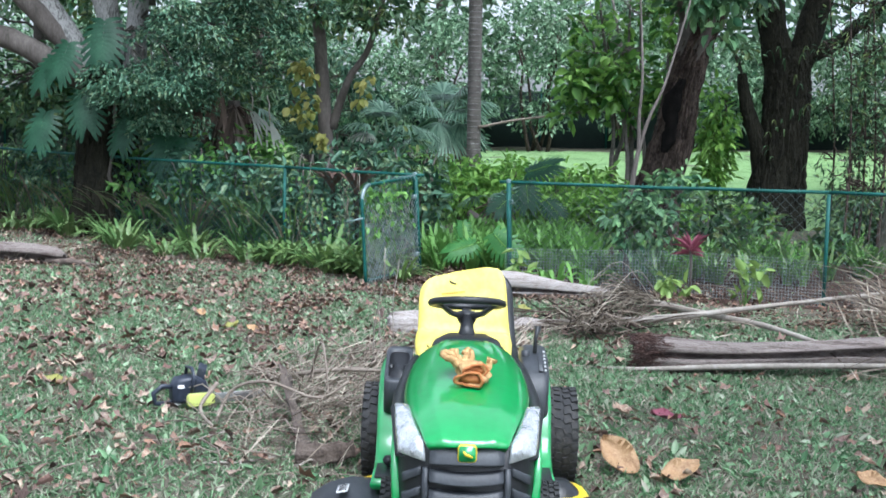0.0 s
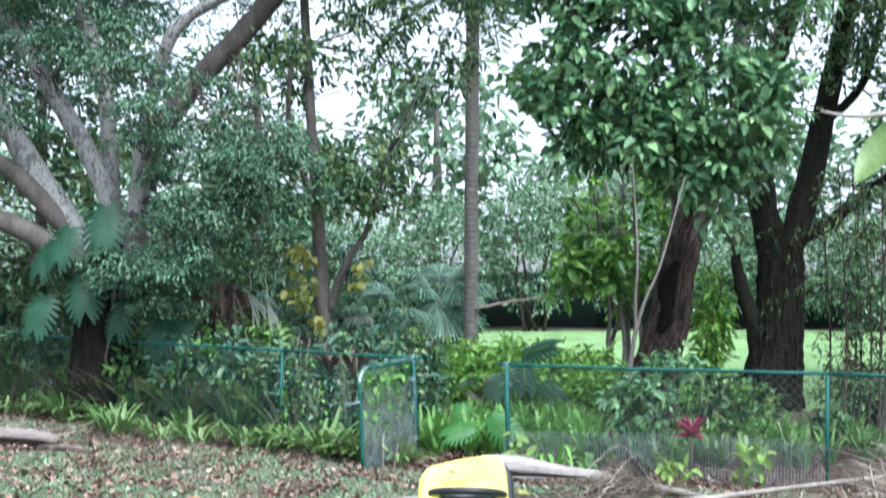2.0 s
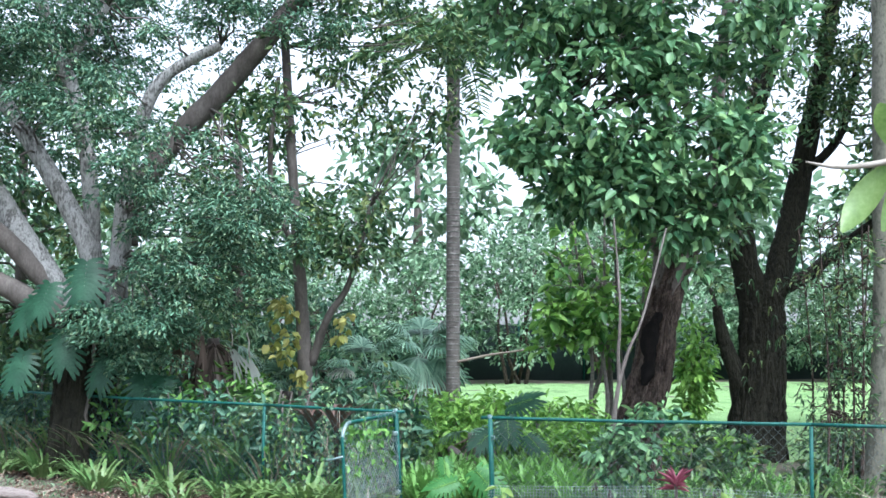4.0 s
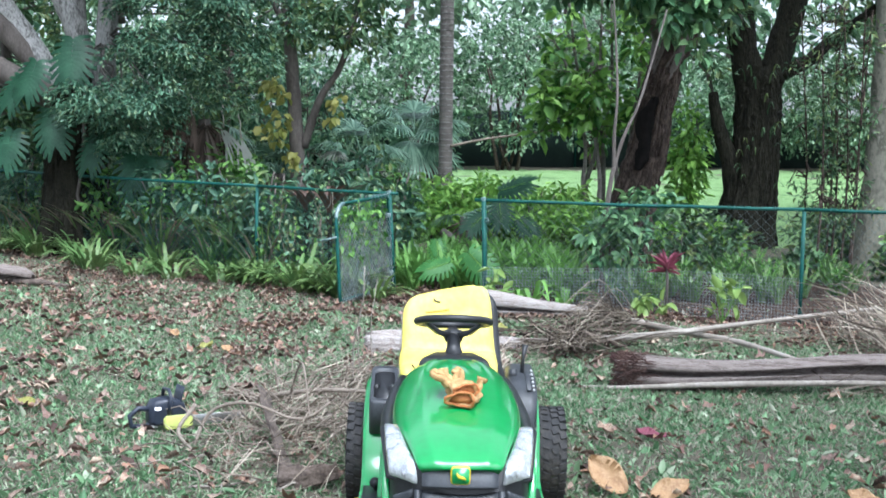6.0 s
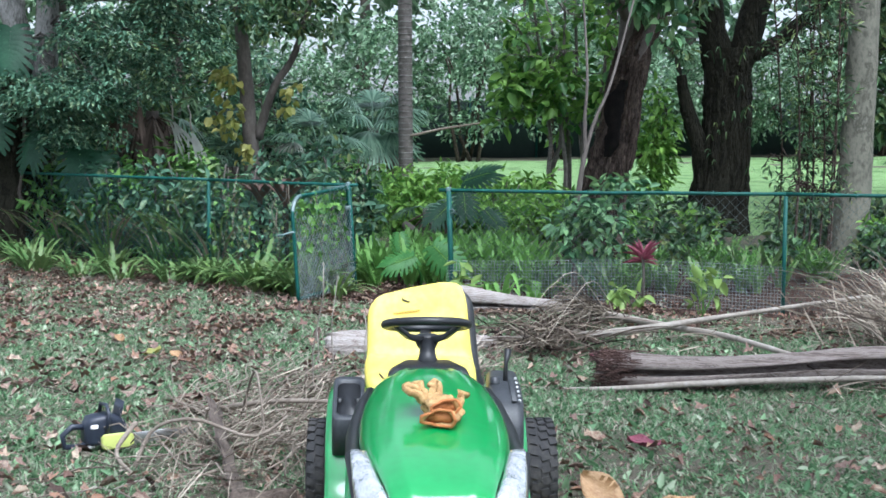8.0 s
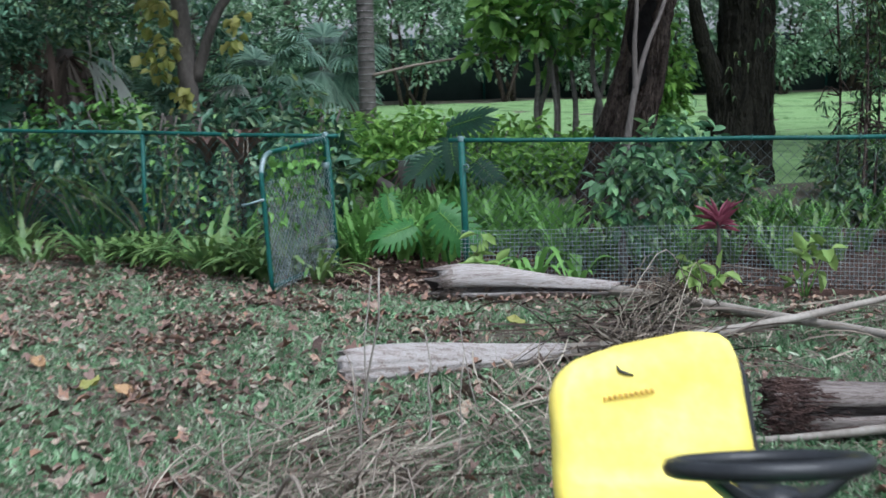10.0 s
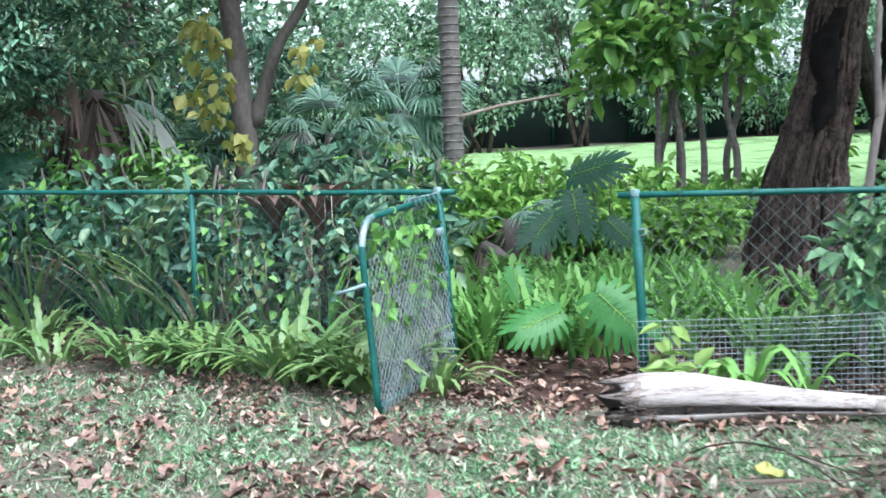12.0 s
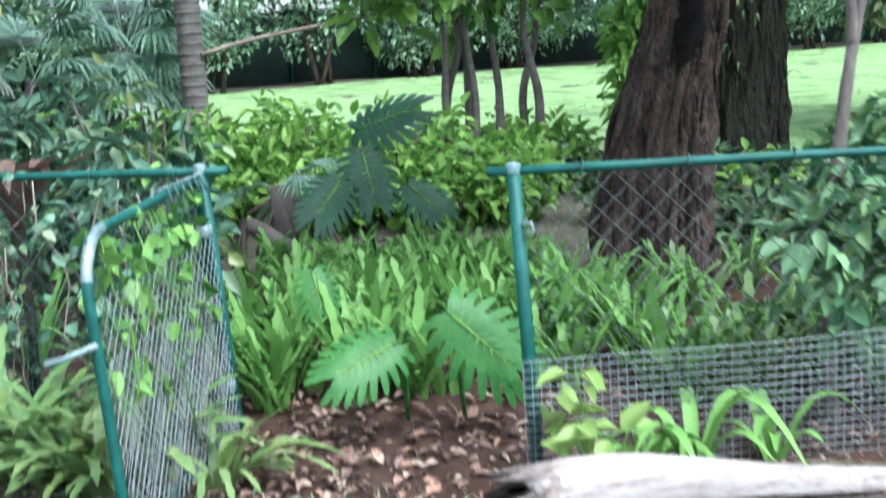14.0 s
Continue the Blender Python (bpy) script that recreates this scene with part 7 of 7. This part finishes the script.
    strands(geo, 120, lambda n: np.array((0.85, 9.9, 0.1)) + rng.normal(size=(n, 3)) * (0.16, 0.2, 0.04), -1.7, 0.8, 0.014, rng, 0.45, 0.15)
    part("dry_leaflet", geo, M_LEAF_DEAD, b, "dry grey-brown leaflets")
    # large brown trough with a dark mouth
    c = thing("palm_sheath", "large fallen brown palm sheath with a dark red mouth", "palm frond", pose(0.14, 0.1, 0), group="fallen palm fronds")
    line = curve_through([(1.02, 8.0, 0.13), (1.5, 8.03, 0.12), (2.1, 8.1, 0.14), (2.7, 8.18, 0.17), (3.4, 8.25, 0.16), (4.2, 8.3, 0.14)], 24)
    t = np.linspace(0, 1, 24)
    w = np.interp(t, [0, 0.08, 0.3, 0.5, 0.75, 1], [0.13, 0.128, 0.1, 0.095, 0.12, 0.08])
    part("sheath", trough(line, w, np.interp(t, [0, 0.25, 0.5, 1], [2.9, 2.95, 2.85, 2.6]), (0.05, 0.97, -0.12), 0.014, 40, rng, 0.95, 0.05, 0.04), M_SHEATH_BROWN, c)
    fibre = Geo()
    for k in range(1100):
        q, x = rng.uniform(0, 6.28), 0.97 + abs(rng.normal()) * 0.09
        rr = 0.128 * rng.uniform(0.88, 1.03)
        s0 = np.array((x, 8.0 + rr * math.cos(q), 0.135 + rr * math.sin(q)))
        fibre.tube(bent(s0, s0 + np.array((rng.uniform(-0.06, 0.1), rng.uniform(-0.014, 0.014), rng.uniform(-0.014, 0.014))), 4, 0, 0.005, rng), 0.0032, 4)
    part("fibre", fibre, M_SHEATH_INSIDE, c, "dark red-brown fibrous mouth")
    pale = Geo().tube(curve_through([(0.55, 7.88, 0.03), (1.0, 7.86, 0.035), (1.7, 7.93, 0.07), (2.6, 8.0, 0.1), (3.1, 8.05, 0.1)], 16), np.interp(np.linspace(0, 1, 16), [0, 0.5, 0.85, 1], [0.011, 0.024, 0.02, 0.005]), 6)
    part("split_stalk", pale, M_RACHIS, c, "pale split stalk")
    # heap of dry leaflets behind it
    h = thing("frond_heap", "tangled heap of dry grey palm leaflets", "dry fronds", pose(0, 0, 0))
    geo = Geo()
    strands(geo, 460, lambda n: np.stack([rng.normal(3.95, 0.35, n), rng.normal(9.7, 0.6, n), np.abs(rng.normal(0.1, 0.18, n)) + 0.03], 1), 2.0, 0.8, 0.014, rng, 0.6, 0.4)
    strands(geo, 120, lambda n: np.stack([rng.normal(3.3, 0.5, n), rng.normal(8.2, 0.35, n), np.abs(rng.normal(0.03, 0.04, n)) + 0.02], 1), 0.2, 0.7, 0.012, rng, 0.7, 0.08)
    strands(geo, 60, lambda n: np.stack([rng.normal(2.3, 0.6, n), rng.normal(10.2, 0.5, n), np.abs(rng.normal(0.03, 0.04, n)) + 0.02], 1), 0.2, 0.6, 0.01, rng, 0.9, 0.08)
    part("leaflet", geo, M_LEAF_DEAD, h)
    for k in range(46):
        s = np.array((rng.normal(3.9, 0.3), rng.normal(9.8, 0.5), 0.05))
        e = s + np.array((rng.uniform(-0.9, 0.5), rng.uniform(-0.2, 0.7), rng.uniform(0.15, 0.75)))
        part("stem", Geo().tube(bent(s, e, 7, -0.12, 0.02, rng), np.linspace(0.009, 0.003, 7), 5), M_BARK_TWIG, h)
    # weathered wood and dry grass far on the lawn
    o = thing("palm_sheath", "weathered grey-brown palm sheath lying before dry grass", "palm frond", pose(-5.55, 13.2, gz(-5.5, 13.2)), group="fallen palm fronds")
    part("sheath", trough(curve_through([(-1.3, 0.12, 0.13), (-0.6, 0.05, 0.13), (0.05, 0.0, 0.12), (0.4, -0.04, 0.1)], 14), np.interp(np.linspace(0, 1, 14), [0, 0.5, 0.85, 1], [0.11, 0.135, 0.12, 0.06]), 2.4, (0.0, 0.8, 0.6), 0.014, 28, rng, 0.85, 0.05, 0.02), M_SHEATH_BROWN, o)
    part("branch_stub", Geo().tube(bent((0.2, -0.05, 0.06), (0.85, -0.12, 0.04), 5, 0, 0.01, rng), [0.05, 0.04, 0.035, 0.03, 0.015], 8, 0.1), M_BARK_CHUNK, o)
    geo = Geo()
    strands(geo, 200, lambda n: np.stack([rng.normal(-0.3, 0.35, n), rng.normal(0.25, 0.2, n), np.abs(rng.normal(0.08, 0.06, n))], 1), 1.2, 0.45, 0.01, rng, 0.9, 0.4)
    part("dry_grass", geo, M_LEAF_DEAD, o)


def fence_vine():
    """Heart-leaved vine through the fence beside the gate."""
    rng = np.random.RandomState(33)
    a, b = np.array(LEFT_LINE[3]), np.array(LEFT_LINE[4])
    v = thing("fence_vine", "heart-leaved green vine grown through the fence", "climbing plant", pose(0, 0, 0))
    for k in range(26):
        f = rng.uniform(0.05, 0.98)
        p = a + (b - a) * f
        top = rng.uniform(0.6, 1.22)
        stem = bent((p[0], p[1] + 0.02, gz(*p) - 0.02), (p[0] + rng.uniform(-0.25, 0.25), p[1] + rng.uniform(-0.06, 0.06), top), 8, 0, 0.035, rng)
        s = part("stem", Geo().tube(stem, 0.0035, 5), M_BARK_TWIG, v)
        n = 12
        base = stem[rng.randint(2, 8, n)] + rng.normal(size=(n, 3)) * (0.06, 0.035, 0.04)
        blades_here = leaves(Geo(), base, rng.normal(size=(n, 3)) * (1, 0.6, 0.5) + (0, -0.5, -0.6), rng.uniform(0.045, 0.085, n), rng.uniform(0.035, 0.065, n), fold=0.2, curl=0.25)
        tagged(part("foliage", blades_here, (M_LEAF_GREY, M_LEAF_DARK, M_LEAF_FERN)[k % 3], s), kind="stuff")


def build_brush():
    rng = np.random.RandomState(52)
    h = thing("brush_pile", "tangled pile of dry twigs and grass beside the mower", "brush pile", pose(0, 0, 0))
    area = lambda n: np.stack([rng.normal(-0.85, 0.27, n), rng.normal(6.45, 0.75, n), np.abs(rng.normal(0.03, 0.06, n)) + 0.015], 1)
    geo = Geo()
    strands(geo, 800, area, 0.3, 0.42, 0.006, rng, 1.4, 0.35)
    strands(geo, 170, lambda n: np.stack([rng.normal(0.12, 0.22, n), rng.normal(8.3, 0.4, n), np.abs(rng.normal(0.03, 0.05, n)) + 0.015], 1), 1.2, 0.45, 0.009, rng, 1.0, 0.3)
    strands(geo, 150, lambda n: np.stack([rng.normal(-0.85, 0.35, n), rng.normal(7.6, 0.25, n), np.abs(rng.normal(0.03, 0.05, n)) + 0.015], 1), 0.1, 0.55, 0.01, rng, 0.6, 0.22)
    part("dry_grass", geo, M_LEAF_DEAD, h)
    for k in range(60):
        s = area(1)[0]
        s[2] = rng.uniform(0.015, 0.08)
        a, length = rng.uniform(0, 6.28), rng.uniform(0.25, 0.8)
        e = s + np.array((math.cos(a) * length, math.sin(a) * length * 0.8, rng.uniform(-0.02, 0.25)))
        e[0] = min(e[0], -0.5) if e[1] < 5.6 else e[0]
        e[2] = max(e[2], 0.02)
        part("twig", Geo().tube(bent(s, e, 7, -0.03, 0.03, rng), np.linspace(0.0058, 0.0025, 7), 5), M_BARK_TWIG, h)
    for pts, r in (([(-1.35, 5.75, 0.02), (-1.28, 5.85, 0.2), (-1.05, 5.75, 0.28), (-0.75, 5.65, 0.22), (-0.6, 5.75, 0.3)], 0.011), ([(-1.35, 5.8, 0.25), (-1.42, 5.7, 0.12), (-1.3, 5.6, 0.03)], 0.014), ([(-1.3, 7.0, 0.05), (-0.8, 6.6, 0.2), (-0.35, 6.5, 0.22)], 0.018), ([(-1.0, 6.7, 0.1), (-0.85, 6.3, 0.42), (-0.75, 6.0, 0.15)], 0.008)):
        part("vine_stem", Geo().tube(curve_through(pts, 14), np.linspace(r, r * 0.6, 14), 7, 0.08), M_BARK_TWIG, h, "bent grey vine stem")
    chunk = thing("bark_slab", "curled slab of rotten brown bark beside the mower", "bark", pose(0, 0, 0))
    line = curve_through([(-1.12, 6.5, 0.2), (-1.0, 6.05, 0.17), (-0.86, 5.6, 0.11), (-0.7, 5.08, 0.04)], 16)
    part("slab", trough(line, 0.058 + 0.012 * np.sin(np.arange(16) * 1.7), 1.3, (0.75, -0.4, 0.5), 0.02, 20, rng, 0.3, 0.16), M_BARK_CHUNK, chunk)
    line = curve_through([(-0.74, 5.04, 0.07), (-0.62, 5.02, 0.075), (-0.46, 5.1, 0.09)], 10)
    part("broken_end", trough(line, 0.05 + 0.008 * np.sin(np.arange(10) * 2.1), 1.2, (0.1, -0.95, 0.25), 0.016, 16, rng, 0.3, 0.16), M_BARK_CHUNK, chunk)
    for x, y, dx, dy, z, r in ((-0.72, 7.35, 0.12, -0.17, 0.92, 0.006), (-0.7, 8.3, 0.05, 0.1, 0.72, 0.005), (-0.4, 7.75, -0.02, 0.1, 0.55, 0.006), (-0.3, 7.7, 0.04, 0.05, 0.5, 0.005), (-0.68, 7.85, -0.05, 0.05, 0.4, 0.005), (-0.15, 8.3, -0.1, 0.1, 0.5, 0.004)):
        st = Geo().tube(bent((x, y, gz(x, y) - 0.02), (x + dx, y + dy, z), 6, 0, 0.008, rng), np.linspace(r, r * 0.6, 6), 6)
        solid("dry_stalk", st, M_RACHIS, "thin pale dry stalk standing in the grass", "stalk", group="dry stalks")
    st = Geo().tube(bent((0.0, 11.3, 0.03), (0.35, 10.2, 0.16), 7, -0.1, 0.01, rng), 0.005, 6)
    solid("dark_stick", st, M_BARK_DARK, "dark thin stick leaning on the pale sheath", "stick")
    # sticks left of the mower in the near grass
    for x, y, a, length in ((-1.2, 4.9, 0.35, 0.4), (-1.0, 4.75, 1.5, 0.25), (-1.5, 5.3, 0.6, 0.35), (-0.75, 4.95, 0.5, 0.2)):
        st = Geo().tube(bent((x, y, 0.025), (x + length * math.cos(a), y + length * math.sin(a), 0.05), 5, 0, 0.01, rng), 0.006, 6)
        solid("dry_stick", st, M_RACHIS, "short pale dry stick on the grass", "stick", group="dry sticks")


def single_leaf(x, y, length, width, turn, mat, label, tilt=12):
    geo = Geo()
    rings = []
    for t in np.linspace(0, 1, 9):
        w = width * math.sin(math.pi * (0.04 + 0.94 * t)) ** 0.75
        rings.append([((t - 0.5) * length, s * w / 2, 0.012 + 0.32 * width * (s * s) * (0.4 + 0.5 * t) + 0.25 * length * (t - 0.5) ** 2 + 0.012 * math.sin(9 * t + 4 * s) - (0.006 if s == 0 else 0)) for s in (-1, -0.5, 0, 0.5, 1)])
    bottom = [[(p[0], p[1], p[2] - 0.0025) for p in r[::-1]] for r in rings]
    geo.loft([r + b for r, b in zip(rings, bottom)])
    geo.tube([(-0.5 * length, 0, 0.016 + 0.02 * length), (-0.66 * length, 0.02 * length, 0.03)], 0.003, 5)
    solid("fallen_leaf", geo, mat, label, "leaf", pose(x, y, gz(x, y) + 0.015 + 0.45 * width * math.sin(radians(tilt)), 0, 0, 0) @ pose(0, 0, 0, tilt, 0, 0) @ pose(0, 0, 0, 0, 0, turn), group="large fallen leaves")


def build_single_leaves():
    rng = np.random.RandomState(53)
    single_leaf(0.87, 5.21, 0.25, 0.16, 135, M_BIGLEAF, "large dry tan leaf propped on the grass", 50)
    single_leaf(1.16, 5.05, 0.2, 0.12, 20, M_BIGLEAF, "large dry brown leaf lying on the grass", 38)
    single_leaf(2.08, 5.06, 0.165, 0.085, -22, M_BIGLEAF, "large dry yellowish leaf lying on the grass", 38)
    for x, y, mat, label in ((1.2, 6.35, M_LEAF_PINK, "red fallen leaf on the grass"), (0.95, 6.5, M_LITTER, "rust-red fallen leaf on the grass"), (-2.2, 9.4, M_LEAF_YELLOW, "yellow fallen leaf on the grass"), (-2.6, 9.9, M_BIGLEAF, "tan fallen leaf on the lawn"), (-1.95, 9.2, M_BIGLEAF, "tan fallen leaf on the lawn"), (1.25, 9.35, M_LEAF_PINK, "red fallen leaf on the grass"), (0.25, 10.9, M_LEAF_YELLOW, "ochre fallen leaf on the grass"), (-2.6, 6.6, M_LEAF_YELLOW, "yellow fallen leaf on the grass")):
        single_leaf(x, y, rng.uniform(0.12, 0.19), rng.uniform(0.07, 0.1), rng.uniform(0, 360), mat, label, rng.uniform(5, 30))


def build_near_branch():
    """The leafy twig that hangs in from an unseen tree beside the lawn; its crown is added for shade."""
    rng = np.random.RandomState(54)
    t = thing("overhanging_shade_tree", "unseen tree beside the lawn with a low leafy branch hanging in and a crown added for shade", "tree", pose(0, 0, 0))
    flared(t, [(4.6, 1.7, -0.1), (4.65, 1.75, 1.6), (4.6, 1.8, 3.2), (4.7, 1.8, 5.0)], 0.14, 0.07, M_BARK_BROWN, 1.3, 12)
    limb(t, [(4.62, 1.78, 2.6), (3.4, 1.95, 2.75), (2.2, 2.0, 2.45), (1.6, 2.0, 2.3), (1.26, 2.0, 2.23), (1.13, 2.0, 2.24)], 0.026, 0.002, M_RACHIS, 8)
    for base, tip in (((1.345, 2.0, 2.245), (1.210, 1.98, 2.065)), ((1.375, 2.02, 2.255), (1.295, 1.95, 2.375)), ((1.425, 2.0, 2.255), (1.325, 2.05, 2.075)), ((1.475, 2.0, 2.275), (1.545, 1.9, 2.115)), ((1.625, 2.0, 2.315), (1.575, 2.1, 2.495)), ((1.825, 2.0, 2.395), (1.875, 1.9, 2.215))):
        base, tip = np.array(base), np.array(tip)
        d = tip - base
        size = np.linalg.norm(d)
        rows = []
        side = unit(np.cross(d, (0.25, 1.0, 0.35)))
        up = unit(np.cross(side, d))
        for s in np.linspace(0, 1, 9):
            w = 0.036 * math.sin(math.pi * (0.05 + 0.93 * s)) ** 0.8
            c = base + d * s + up * 0.025 * math.sin(math.pi * s)
            rows.append([c - side * w + up * w * 0.45, c, c + side * w + up * w * 0.45])
        v = np.array(rows).reshape(-1, 3)
        leaf = Geo().add(v, [f for r in range(8) for f in ((3 * r, 3 * r + 1, 3 * r + 4, 3 * r + 3), (3 * r + 1, 3 * r + 2, 3 * r + 5, 3 * r + 4))])
        part("leaf", leaf, M_LEAF_OLIVE, t, "glossy olive-green leaf")
    # wide crown out of view, added overhead to darken the right-hand lawn
    places = np.concatenate([blob((4.6, 1.8, 5.2), (1.2, 1.2, 0.9), 60, rng), blob((4.4, 3.4, 5.9), (2.1, 2.4, 0.8), 230, rng)])
    limb(t, [(4.65, 1.8, 4.2), (4.5, 2.6, 5.2), (4.3, 3.6, 5.9)], 0.06, 0.03, M_BARK_BROWN, 8)
    twigs(t, curve_through([(4.65, 1.8, 4.2), (4.5, 2.6, 5.2), (4.3, 3.6, 5.9)], 10), places, 0.016, M_BARK_BROWN, rng, 60)
    crown(t, places, 14, 0.3, 0.16, 0.06, M_LEAF_BROAD, rng)


build_mower()
build_gloves()
build_chainsaw()
build_fronds()
build_brush()
fence_vine()
build_single_leaves()
build_near_branch()
